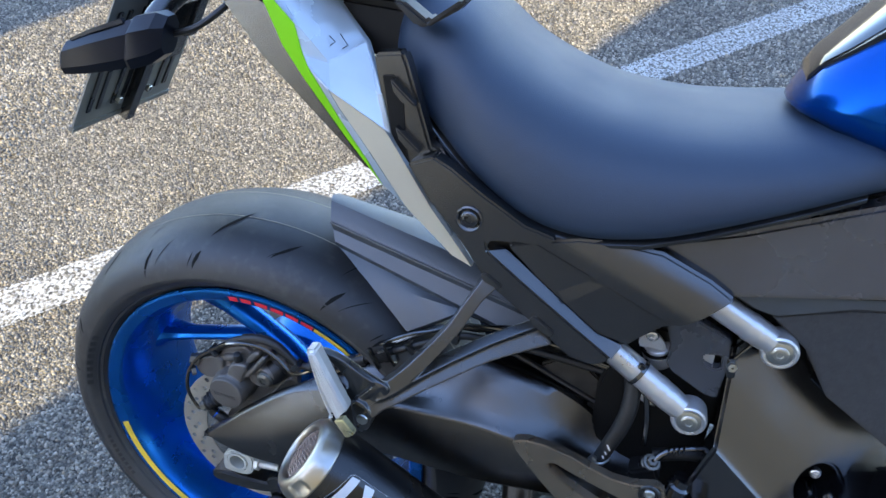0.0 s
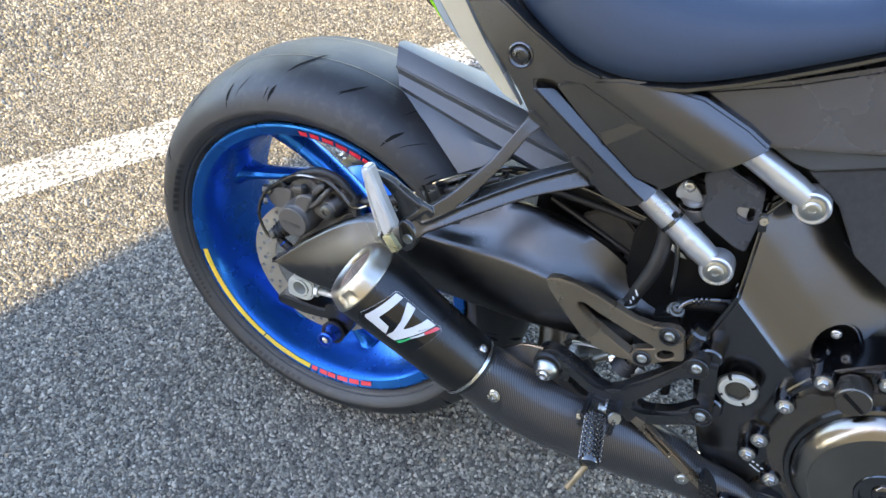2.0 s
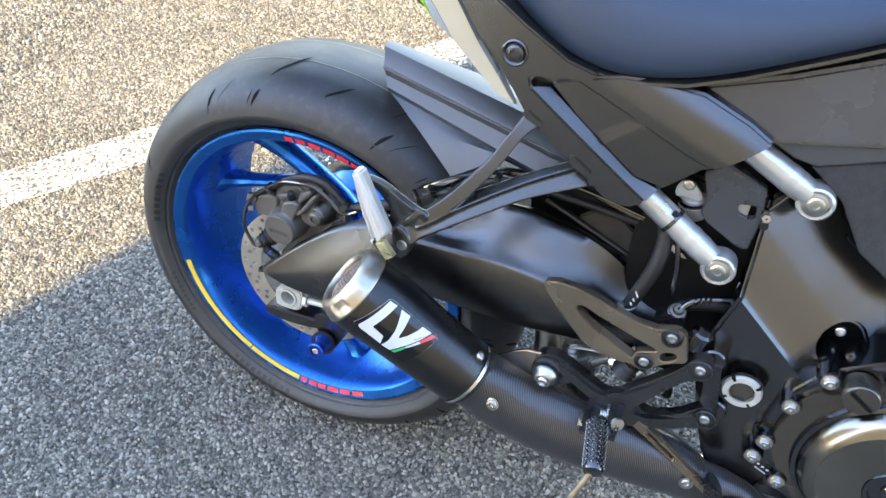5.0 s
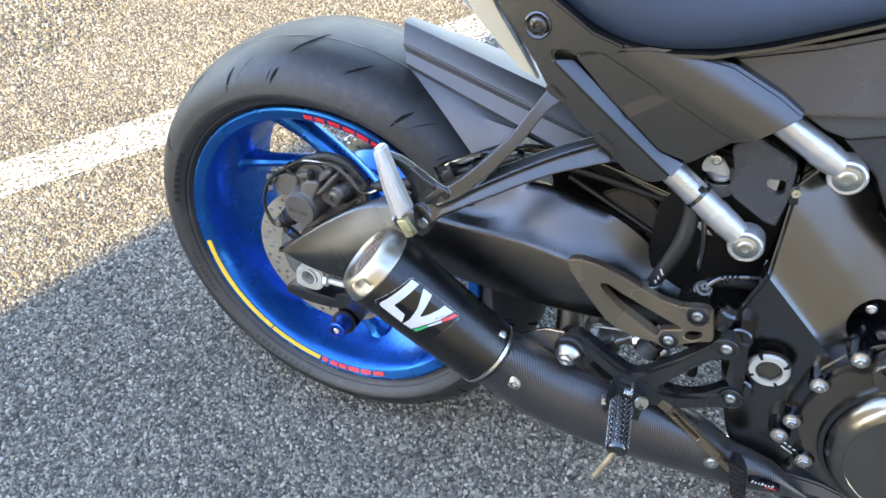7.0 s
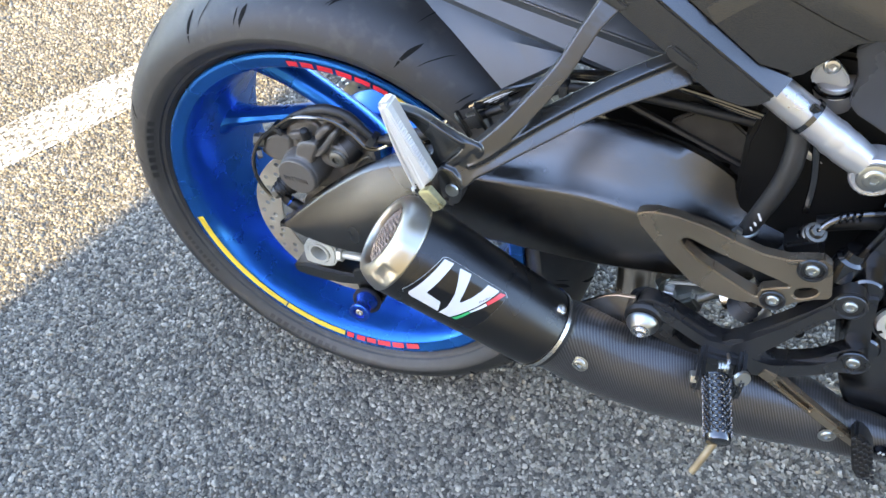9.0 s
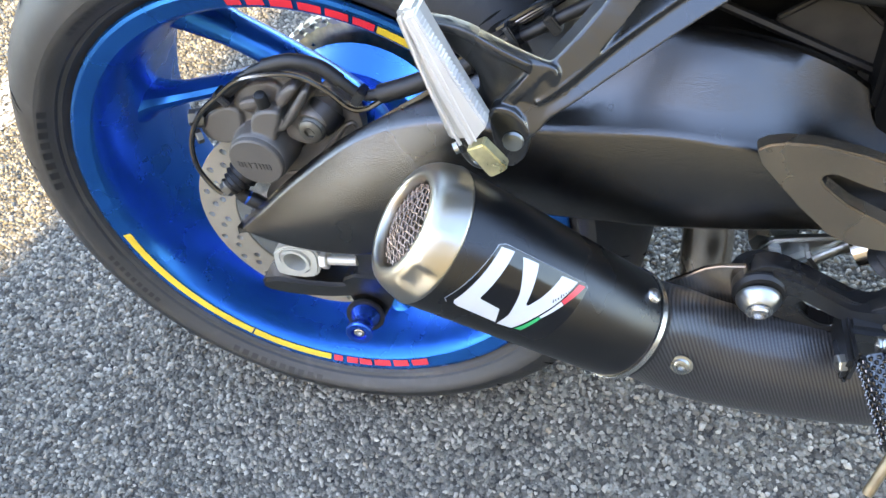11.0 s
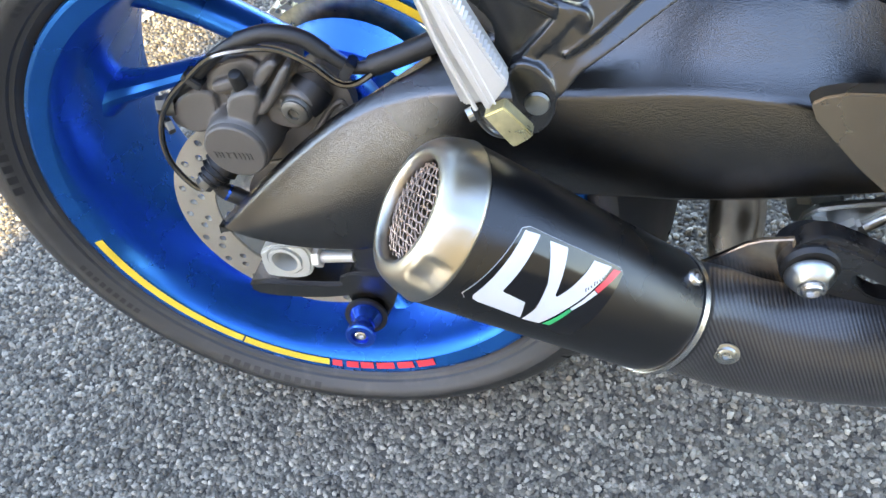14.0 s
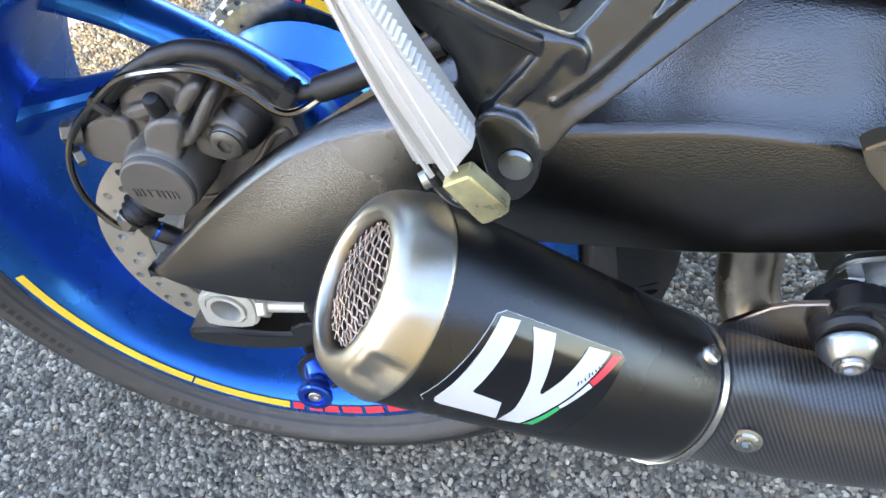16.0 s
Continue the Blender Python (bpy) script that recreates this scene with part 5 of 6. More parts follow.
    hi = [(0.3153, 0.4022), (0.3478, 0.3805), (0.3801, 0.3584), (0.4139, 0.3358), (0.4385, 0.3294)]
    bm = bmesh.new()
    va = [bm.verts.new((x, -0.1582, z)) for x, z in lo]
    vb = [bm.verts.new((x, -0.1490, z)) for x, z in hi]
    vc = [bm.verts.new((x, -0.1400, z)) for x, z in lo]
    for k in range(4):
        bm.faces.new((va[k], va[k + 1], vb[k + 1], vb[k]))
        bm.faces.new((vb[k], vb[k + 1], vc[k + 1], vc[k]))
    part("channel", bm, PLASTIC, panel)
    field = [(0.3173, 0.4062), (0.3404, 0.4165), (0.3923, 0.3975), (0.4532, 0.3736), (0.4796, 0.3654), (0.4630, 0.3590), (0.4430, 0.3330), (0.4142, 0.3366), (0.3804, 0.3592), (0.3481, 0.3813)]
    part("inner_field", plate(field, -0.1505, -0.138, 0.0010), PLASTIC, panel)
    part("field_facet", plate([(0.3700, 0.3723), (0.3996, 0.3940), (0.4143, 0.3921), (0.3783, 0.3613)], -0.1512, -0.148, 0.0004, shift=lambda x, z: 0.06 * (z - 0.378)), PLASTIC, panel)
    # rounded upper cover, rolling in under the seat
    cover = [(0.3420, 0.4170), (0.3570, 0.4250), (0.3800, 0.4310), (0.4140, 0.4330), (0.4540, 0.4290), (0.5000, 0.4120), (0.5235, 0.4000), (0.5060, 0.3855), (0.4900, 0.3720), (0.4796, 0.3660), (0.4532, 0.3742), (0.3923, 0.3982)]
    over = lambda x, z: (z - 0.4170) * 0.936 + (x - 0.3420) * 0.351
    bm = plate(cover, -0.1555, -0.135, 0.0025)
    for k in range(1, 12):
        n = Vector((0.351, 0, 0.936))
        bmesh.ops.bisect_plane(bm, geom=bm.verts[:] + bm.edges[:] + bm.faces[:], plane_co=Vector((0.3420, 0, 0.4170)) + n * 0.005 * k, plane_no=n)
    for v in bm.verts:
        v.co.y += 11.0 * max(0.0, over(v.co.x, v.co.z) - 0.012) ** 2
    part("upper_cover", bm, PLASTIC, panel, angle=40)
    rub = part("panel_bolt_seat", lathe([(0, 0.0125), (0.002, 0.0130), (0.003, 0.0115), (0.001, 0.009)], (0.279, -0.1590, 0.430), (0, -1, 0), 28), PLASTIC, panel)
    part("panel_bolt", screw((0.279, -0.160, 0.430), r=0.0080, h=0.003), BRACKET, rub)
    # black bracket with two fins at the rear of the seat
    brk = part("seat_bracket", plate([(0.1694, 0.5589), (0.1967, 0.5650), (0.2015, 0.5569), (0.2323, 0.4783), (0.2090, 0.4562), (0.1901, 0.4861), (0.1780, 0.5247)], -0.140, -0.120, 0.003), PLASTIC, bike, "black finned bracket beside the seat")
    part("bracket_foot", plate([(0.1960, 0.4900), (0.2330, 0.4830), (0.2480, 0.4700), (0.2400, 0.4300), (0.2080, 0.4560)], -0.134, -0.112, 0.002), PLASTIC, brk)
    # thin near-black plate on the face, painted shade of a recess
    part("recess_shade", plate([(0.1800, 0.5420), (0.1910, 0.5440), (0.2020, 0.5180), (0.2060, 0.4850), (0.2120, 0.4600), (0.2000, 0.4720), (0.1915, 0.4890)], -0.1412, -0.136, 0.0008), DARK, brk)
    for x, z in ((0.1900, 0.5425), (0.1975, 0.5000)):
        part("fin", plate([(x, z), (x + 0.0135, z - 0.0110), (x + 0.0255, z - 0.0200), (x + 0.0240, z - 0.0230), (x + 0.0120, z - 0.0195), (x + 0.0040, z - 0.0120)], -0.150, -0.139, 0.0015), PLASTIC, brk)

make_rear_bodywork()


def make_seat():
    rows = [(0.165, 0.540, 0.602, 0.060), (0.175, 0.530, 0.612, 0.088), (0.20, 0.512, 0.612, 0.108), (0.24, 0.483, 0.597, 0.128), (0.28, 0.456, 0.569, 0.143), (0.33, 0.433, 0.547, 0.152), (0.38, 0.427, 0.534, 0.154), (0.435, 0.438, 0.530, 0.152), (0.48, 0.455, 0.533, 0.147), (0.54, 0.482, 0.543, 0.136), (0.60, 0.508, 0.556, 0.118), (0.66, 0.525, 0.572, 0.090), (0.72, 0.54, 0.59, 0.06)]
    def section(x, low, top, w):
        h = top - low
        half = [(0.0, 0.0), (0.90, 0.0), (0.97, 0.05), (1.0, 0.16), (1.0, 0.32), (0.965, 0.52), (0.90, 0.68), (0.80, 0.80), (0.66, 0.89), (0.46, 0.955), (0.22, 0.99), (0.0, 1.0)]
        right = [(-w * a, low + h * b) for a, b in half]
        return [(x, y, z) for y, z in right + [(-y, z) for y, z in right[-2:0:-1]]]
    fine = []
    for i in range(len(rows) - 1):
        p0, p1, p2, p3 = rows[max(i - 1, 0)], rows[i], rows[i + 1], rows[min(i + 2, len(rows) - 1)]
        for k in range(4):
            t = k / 4
            fine.append([0.5 * (2 * b + (c - a) * t + (2 * a - 5 * b + 4 * c - d) * t * t + (3 * b - a - 3 * c + d) * t ** 3) for a, b, c, d in zip(p0, p1, p2, p3)])
    fine.append(rows[-1])
    s = part("rider_seat", loft([section(*r) for r in fine]), SEAT, bike, "padded black vinyl rider seat", angle=60)
    part("seat_base", loft([section(x, low - 0.008, low + 0.012, w * 0.985) for x, low, top, w in rows[2:-2]]), GLOSS, s)
    part("pillion_seat", loft([section(x, low, top, w) for x, low, top, w in ((-0.02, 0.62, 0.70, 0.08), (0.04, 0.605, 0.69, 0.105), (0.10, 0.598, 0.675, 0.112), (0.15, 0.600, 0.655, 0.104), (0.185, 0.604, 0.635, 0.085))]), SEAT, bike, "black passenger seat", angle=60)
    # tray behind the seat, its shade put into the near-black colour
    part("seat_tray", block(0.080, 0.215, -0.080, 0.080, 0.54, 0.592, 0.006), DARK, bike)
    part("tray_trim", plate([(0.1749, 0.6029), (0.2002, 0.5834), (0.2107, 0.5841), (0.2375, 0.6028), (0.2464, 0.6136), (0.2390, 0.6125), (0.2113, 0.5900), (0.1864, 0.6046)], -0.120, -0.095, 0.003), RUBBER, bike)


make_seat()


def make_tank():
    rows = [(0.532, 0.550, 0.556, 0.014), (0.537, 0.548, 0.566, 0.036), (0.543, 0.547, 0.579, 0.052), (0.551, 0.545, 0.595, 0.064), (0.566, 0.542, 0.612, 0.081), (0.588, 0.536, 0.640, 0.100), (0.62, 0.528, 0.676, 0.122), (0.70, 0.52, 0.742, 0.15), (0.82, 0.50, 0.77, 0.16)]
    def section(x, low, top, w):
        h = top - low
        half = [(0.3, 0.0), (0.85, 0.04), (1.0, 0.16), (0.99, 0.34), (0.88, 0.60), (0.70, 0.82), (0.48, 0.95), (0.2, 1.0), (0.0, 1.0)]
        right = [(-w * a, low + h * b) for a, b in half]
        return [(x, y, z) for y, z in right + [(-y, z) for y, z in right[-2::-1]]]
    t = part("fuel_tank", loft([section(*r) for r in rows]), TANK, bike, "glossy blue fuel tank", angle=60)
    part("tank_trim", beam([(0.549, -0.034, 0.590), (0.566, -0.044, 0.607), (0.588, -0.057, 0.632), (0.62, -0.072, 0.665), (0.70, -0.092, 0.728)], [0.0015, 0.002, 0.0025, 0.003, 0.004], [0.002, 0.003, 0.004, 0.005, 0.006], 0.0008), GLOSS, t, "black tank trim")
    # black cover over the tank's top
    def hood(x, low, top, w):
        h = top - low
        half = [(0.50, 0.93), (0.46, 0.97), (0.36, 1.01), (0.2, 1.035), (0.0, 1.04)]
        right = [(-w * a - 0.002, low + h * b + 0.002) for a, b in half]
        line = right + [(-y, z) for y, z in right[-2::-1]]
        return [(x - 0.002, y, z) for y, z in line] + [(x - 0.002, y * 0.9, z - 0.012) for y, z in line[::-1]]
    part("tank_cover", loft([hood(*r) for r in rows[2:]]), GLOSS, t, "black cover along the tank top", angle=40)
    # side covers below the seat nose and tank
    tuck = lambda x, z: 0.22 * (z - 0.41)
    part("side_cover", plate([(0.438, 0.424), (0.444, 0.429), (0.518, 0.455), (0.592, 0.488), (0.78, 0.57), (0.78, 0.455), (0.622, 0.417), (0.545, 0.400), (0.519, 0.394), (0.442, 0.415)], -0.126, -0.09, 0.004, shift=tuck), SHADE_GREY, bike, "dark grey plastic side cover")
    part("cover_step", plate([(0.519, 0.393), (0.545, 0.399), (0.622, 0.416), (0.78, 0.454), (0.78, 0.436), (0.625, 0.404), (0.565, 0.379), (0.545, 0.382)], -0.116, -0.08, 0.002), HUGGER, bike)
    part("heat_pad", plate([(0.562, 0.377), (0.625, 0.402), (0.78, 0.436), (0.78, 0.26), (0.70, 0.265), (0.632, 0.305), (0.600, 0.350)], -0.112, -0.08, 0.002), FELT, bike, "speckled dark heat shield pad")
    slot = [(0.5149, 0.3218), (0.5319, 0.3250), (0.5341, 0.3112), (0.5271, 0.3075), (0.5171, 0.3105)]
    part("battery_cover", plate([(0.4753, 0.3438), (0.4940, 0.3600), (0.5348, 0.3444), (0.5380, 0.3252), (0.5397, 0.3100), (0.5381, 0.2750), (0.5269, 0.2763), (0.4934, 0.2925), (0.4844, 0.3006), (0.4839, 0.3229)], -0.118, -0.104, 0.0015, [slot]), SHADE_GREY, bike, "dark plastic cover with a square slot")
    part("slot_end", plate([(0.5140, 0.3225), (0.5262, 0.3245), (0.5272, 0.3070), (0.5165, 0.3100)], -0.1095, -0.105, 0.001), SILVER, bike)
    part("clip_bolt", hex_nut((0.5421, -0.116, 0.3161), (0.2, -1, 0.2), 0.005, 0.006, 0.3), ZINC, bike)
    part("clip", merge(block(0.5385, 0.5465, -0.117, -0.110, 0.3020, 0.3240, 0.001, turned(0, -15)), tube([(0.5430, -0.114, 0.322), (0.5480, -0.112, 0.330), (0.5560, -0.110, 0.343)], 0.0018, n=8)), GLOSS, bike)
    # two added sheets and a block, near-black for the shade in the gaps
    part("hose_gap_shade", plate([(0.440, 0.330), (0.545, 0.330), (0.545, 0.070), (0.470, 0.080), (0.430, 0.180), (0.425, 0.240)], -0.100, -0.060, 0.004), DARK, bike, "near-black sheet added for the shade behind the hoses")
    part("shock_gap_shade", block(0.300, 0.455, -0.058, -0.050, 0.180, 0.345, 0.002), DARK, bike, "near-black sheet added for the shade around the shock absorber")
    part("inner_frame", block(0.40, 0.78, -0.07, 0.07, 0.20, 0.50, 0.01), DARK, bike, "near-black block standing in for the shaded inner frame")


make_tank()


def make_frame():
    outer = [(0.541, 0.330), (0.560, 0.345), (0.592, 0.350), (0.612, 0.336), (0.626, 0.303), (0.682, 0.264), (0.80, 0.225), (0.80, 0.12), (0.70, 0.11), (0.66, 0.06), (0.640, -0.02), (0.597, -0.025), (0.572, 0.017), (0.550, 0.071), (0.534, 0.124), (0.533, 0.173), (0.546, 0.238)]
    bm = plate(outer, -0.146, -0.110, 0.004, [ring_of(0.6550, 0.2010, 0.0220, 32)])
    nrm = Vector((0.074, 0, 0.089)).normalized()
    bmesh.ops.bisect_plane(bm, geom=bm.verts[:] + bm.edges[:] + bm.faces[:], plane_co=(0.55, 0, 0.233), plane_no=nrm)
    for k in (0.002, 0.004, 0.007, 0.011, 0.016, 0.023, 0.030, 0.035, 0.040, 0.045, 0.050, 0.055, 0.070, 0.090, 0.110):
        bmesh.ops.bisect_plane(bm, geom=bm.verts[:] + bm.edges[:] + bm.faces[:], plane_co=Vector((0.55, 0, 0.233)) + nrm * k, plane_no=nrm)
    for k in range(1, 5):
        bmesh.ops.bisect_plane(bm, geom=bm.verts[:] + bm.edges[:] + bm.faces[:], plane_co=Vector((0.55, 0, 0.233)) - nrm * 0.03 * k, plane_no=nrm)
    for v in bm.verts:
        d = (v.co - Vector((0.55, v.co.y, 0.233))).dot(nrm)
        rise = 0.46 * min(d, 0.03) + 0.60 * min(max(d - 0.03, 0.0), 0.02) + 0.74 * max(d - 0.05, 0.0) + 0.0045 * (1 - math.exp(-max(d, 0.0) / 0.006))
        v.co.y += rise if d > 0 else -0.16 * d - 0.9 * d * d
    fr = part("frame", bm, FRAME, bike, "satin black aluminium frame spar", angle=20)
    # walls and bottom of the bore, coloured near-black for its shade
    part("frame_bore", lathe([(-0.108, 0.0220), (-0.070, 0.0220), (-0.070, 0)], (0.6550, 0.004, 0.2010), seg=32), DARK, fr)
    part("plug_bolt", screw((0.6515, -0.106, 0.2120), r=0.0062, h=0.006), STEEL, fr)
    part("pivot_recess", lathe([(0.0, 0.0232), (0.0035, 0.0236), (0.0035, 0.0215), (0.0, 0.0212)], (0.5835, -0.152, 0.1318), (0, -1, 0), 40, loop=True), GLOSS, fr)
    nut = part("pivot_nut", lathe([(0, 0.0125), (0.006, 0.0132), (0.006, 0.0192), (0.003, 0.0208), (0, 0.0208)], (0.5835, -0.152, 0.1318), (0, -1, 0), 40), GALV, fr, "castellated steel pivot nut")
    part("nut_recess", lathe([(0.0005, 0), (0.0005, 0.0124), (0.005, 0.0126)], (0.583, -0.152, 0.132), (0, -1, 0), 6), OLD_STEEL, nut)
    # notches as near-black blocks, their shade put into the colour
    for i in range(4):
        a = radians(90 * i + 40)
        part("notch_shade", block(0.583 + 0.0180 * math.cos(a) - 0.003, 0.583 + 0.0180 * math.cos(a) + 0.003, -0.1583, -0.153, 0.132 + 0.0180 * math.sin(a) - 0.0022, 0.132 + 0.0180 * math.sin(a) + 0.0022, 0.0006, turned(0, -math.degrees(a))), DARK, nut)
    # silver sub-frame tubes with bolted eyes
    for p, q, r in (((0.405, -0.118, 0.318), (0.513, -0.128, 0.258), 0.0135), ((0.488, -0.112, 0.389), (0.573, -0.112, 0.349), 0.0135)):
        p, q = Vector(p), Vector(q)
        t = part("subframe_tube", tube([p, p.lerp(q, 0.4), p.lerp(q, 0.74), p.lerp(q, 0.82), p.lerp(q, 0.96)], [r, r, r, r * 1.03, r * 0.92], n=24), SILVER, bike, "silver-painted subframe tube")
        part("weld_collar", lathe([(-0.006, r * 0.99), (-0.002, r * 1.05), (0.002, r * 1.04), (0.008, r * 0.97)], p.lerp(q, 0.72), q - p, 28), SILVER, t)
        eye = (q[0] + 0.005, q[1] + 0.012, q[2] - 0.004)
        e = part("eye", lathe([(0, 0), (0, 0.0172), (0.018, 0.0176), (0.0208, 0.0168), (0.0222, 0.0150), (0.0218, 0.0126), (0.0205, 0.0120), (0.0205, 0)], eye, (0, -1, 0), 36), SILVER, t)
        part("eye_bolt", merge(lathe([(0, 0), (0, 0.0118), (0.0012, 0.0118), (0.0018, 0.0105), (0.0018, 0)], (eye[0], eye[1] - 0.0206, eye[2]), (0, -1, 0), 30), screw((eye[0], eye[1] - 0.0222, eye[2]), r=0.0082, h=0.0024, socket=0.45)), ZINC, e)
    part("cable_tie", merge(lathe([(-0.002, 0.0139), (-0.002, 0.0152), (0.002, 0.0152), (0.002, 0.0139)], (0.4605, -0.1231, 0.2872), (0.108, -0.010, -0.060), 28, loop=True), block(0.4585, 0.4655, -0.134, -0.128, 0.296, 0.302, 0.001, turned(0, 30))), GLOSS, bike)
    # shock reservoir and fittings seen behind the tubes
    res = part("shock_reservoir", lathe([(0, 0), (0, 0.0150), (0.002, 0.0165), (0.020, 0.0165), (0.022, 0.0150), (0.022, 0)], (0.478, -0.088, 0.286), (-0.2, -0.45, 1), 32), SILVER, bike, "silver shock reservoir")
    part("reservoir_ring", lathe([(0.0215, 0.0140), (0.0220, 0.0172), (0.0250, 0.0172), (0.0255, 0.0140)], (0.478, -0.088, 0.286), (-0.2, -0.45, 1), 32), GLOSS, res)
    part("reservoir_cap", lathe([(0.0250, 0.0150), (0.0290, 0.0145), (0.0300, 0.0125), (0.0300, 0)], (0.478, -0.088, 0.286), (-0.2, -0.45, 1), 32), SILVER, res)
    part("bolt_lug", plate(rounded([(0.4550, 0.3061), (0.4541, 0.3188), (0.4619, 0.3310), (0.4726, 0.3247), (0.4812, 0.3147), (0.4815, 0.3064), (0.4662, 0.3098)], 1), -0.110, -0.104, 0.0015), SILVER, res)
    part("lug_bolt", screw((0.4655, -0.110, 0.3241), r=0.0062, h=0.003), STEEL, res)
    part("reservoir_neck", tube([(0.441, -0.085, 0.232), (0.447, -0.090, 0.244), (0.462, -0.092, 0.246), (0.480, -0.092, 0.236), (0.500, -0.090, 0.236), (0.515, -0.085, 0.250)], 0.0085, n=14), SILVER, bike)


make_frame()


def make_rearset():
    guard_hole = [(0.3945, 0.1765), (0.3975, 0.1800), (0.4030, 0.1805), (0.4210, 0.1748), (0.4549, 0.1668), (0.4880, 0.1590), (0.4870, 0.1570), (0.4680, 0.1475), (0.4668, 0.1380), (0.4640, 0.1375), (0.4465, 0.1452), (0.4151, 0.1592), (0.3990, 0.1710)]
    edge = [(0.3545, 0.1915), (0.3600, 0.1960), (0.3700, 0.1990), (0.3881, 0.2000), (0.4161, 0.1960), (0.4400, 0.1895), (0.4600, 0.1850), (0.4800, 0.1855), (0.4929, 0.1900), (0.5040, 0.1930), (0.5110, 0.1880), (0.5150, 0.1760), (0.5200, 0.1590), (0.5190, 0.1540), (0.5090, 0.1495), (0.4950, 0.1400), (0.4850, 0.1275), (0.4760, 0.1260), (0.4660, 0.1290), (0.4560, 0.1265), (0.4370, 0.1262), (0.4250, 0.1280), (0.4117, 0.1330), (0.3882, 0.1530), (0.3704, 0.1705), (0.3600, 0.1810)]
    small = rounded([(0.4917, 0.1547), (0.4987, 0.1607), (0.5090, 0.1626), (0.5100, 0.1560), (0.5020, 0.1480), (0.4935, 0.1470)], 1)
    g = part("heel_guard", plate(edge, -0.1715, -0.160, 0.0030, [guard_hole, small], shift=lambda x, z: 0.05 * max(0.0, 0.47 - x)), GUARD, bike, "dark bronze-grey heel guard with a long slot")
    # the slot's lower wall leans back and catches the sky
    bm = bmesh.new()
    low = [(0.3990, 0.1705), (0.4151, 0.1588), (0.4465, 0.1448), (0.4650, 0.1372)]
    va = [bm.verts.new((x, -0.1700 + 0.05 * max(0.0, 0.47 - x), z)) for x, z in low]
    vb = [bm.verts.new((x + 0.001, -0.1600, z + 0.0030)) for x, z in low]
    for k in range(3):
        bm.faces.new((va[k], va[k + 1], vb[k + 1], vb[k]))
    part("slot_wall", bm, GUARD, g)
    # one casting: an arm to the exhaust mount, two arms to the frame, a raised hub over the footpeg
    outer = [(0.3665, 0.0780), (0.3677, 0.0900), (0.3732, 0.1000), (0.3850, 0.1060), (0.4009, 0.1010), (0.4254, 0.0890), (0.4486, 0.0775), (0.4620, 0.0800), (0.4885, 0.1114), (0.5180, 0.1470), (0.5245, 0.1640), (0.5330, 0.1690), (0.5420, 0.1680), (0.5490, 0.1570), (0.5450, 0.1420), (0.5296, 0.1370), (0.5100, 0.1140), (0.4935, 0.0900), (0.4890, 0.0790), (0.4940, 0.0720), (0.5050, 0.0700), (0.5305, 0.0830), (0.5461, 0.1023), (0.5560, 0.1090), (0.5660, 0.1040), (0.5705, 0.0930), (0.5681, 0.0800), (0.5512, 0.0740), (0.5266, 0.0615), (0.5000, 0.0500), (0.4866, 0.0440), (0.4747, 0.0420), (0.4423, 0.0390), (0.4374, 0.0480), (0.4200, 0.0490), (0.4000, 0.0540), (0.3800, 0.0640)]
    slot = rounded([(0.4060, 0.0690), (0.4130, 0.0760), (0.4379, 0.0690), (0.4392, 0.0545), (0.4262, 0.0535)], 1)
    base = part("rearset_bracket", plate(rounded(outer, 1), -0.173, -0.158, 0.003, [slot]), BRACKET, bike, "black cast rider footrest bracket")
    part("hub", plate(rounded([(0.4500, 0.0780), (0.4640, 0.0900), (0.4800, 0.0900), (0.4900, 0.0720), (0.4860, 0.0520), (0.4720, 0.0450), (0.4560, 0.0470), (0.4470, 0.0600)], 1), -0.1800, -0.168, 0.005), BRACKET, base)
    part("arm_crown", beam([(0.468, -0.176, 0.072), (0.482, -0.1755, 0.090), (0.502, -0.174, 0.115), (0.526, -0.172, 0.147)], [0.012, 0.0085, 0.0062, 0.006], [0.005, 0.005, 0.004, 0.003], 0.002), BRACKET, base)
    part("arm_crown", beam([(0.474, -0.176, 0.060), (0.500, -0.1755, 0.062), (0.530, -0.174, 0.074), (0.552, -0.172, 0.088)], [0.012, 0.0075, 0.0062, 0.006], [0.005, 0.005, 0.004, 0.003], 0.002), BRACKET, base)
    part("arm_crown", beam([(0.386, -0.1725, 0.094), (0.410, -0.1735, 0.086), (0.440, -0.175, 0.073), (0.462, -0.177, 0.072)], [0.006, 0.0055, 0.0055, 0.010], [0.003, 0.0035, 0.004, 0.005], 0.002), BRACKET, base)
    part("frame_link", beam([(0.545, -0.156, 0.158), (0.553, -0.154, 0.128), (0.560, -0.154, 0.092)], [0.010, 0.008, 0.010], [0.008] * 3, 0.003), BRACKET, base)
    for x, y, z, r in ((0.4980, -0.1728, 0.1815, 0.0115), (0.4793, -0.1728, 0.1395, 0.0105), (0.5352, -0.1742, 0.1545, 0.0130), (0.5582, -0.1742, 0.0925, 0.0130)):
        w = part("bolt_seat", lathe([(0, r), (0.0014, r - 0.0006), (0.0016, r - 0.0022), (-0.0010, r - 0.0032), (-0.0010, 0)], (x, y, z), (0, -1, 0), 32), BRACKET, base)
        part("bolt", screw((x, y + 0.0008, z), r=0.0056, h=0.0028, socket=0.55), ZINC, w)
    part("frame_boss", lathe([(-0.03, 0.0135), (0, 0.0135), (0.002, 0.012), (0.002, 0)], (0.5450, -0.158, 0.1600), (0, -1, 0), 28), GLOSS, base)
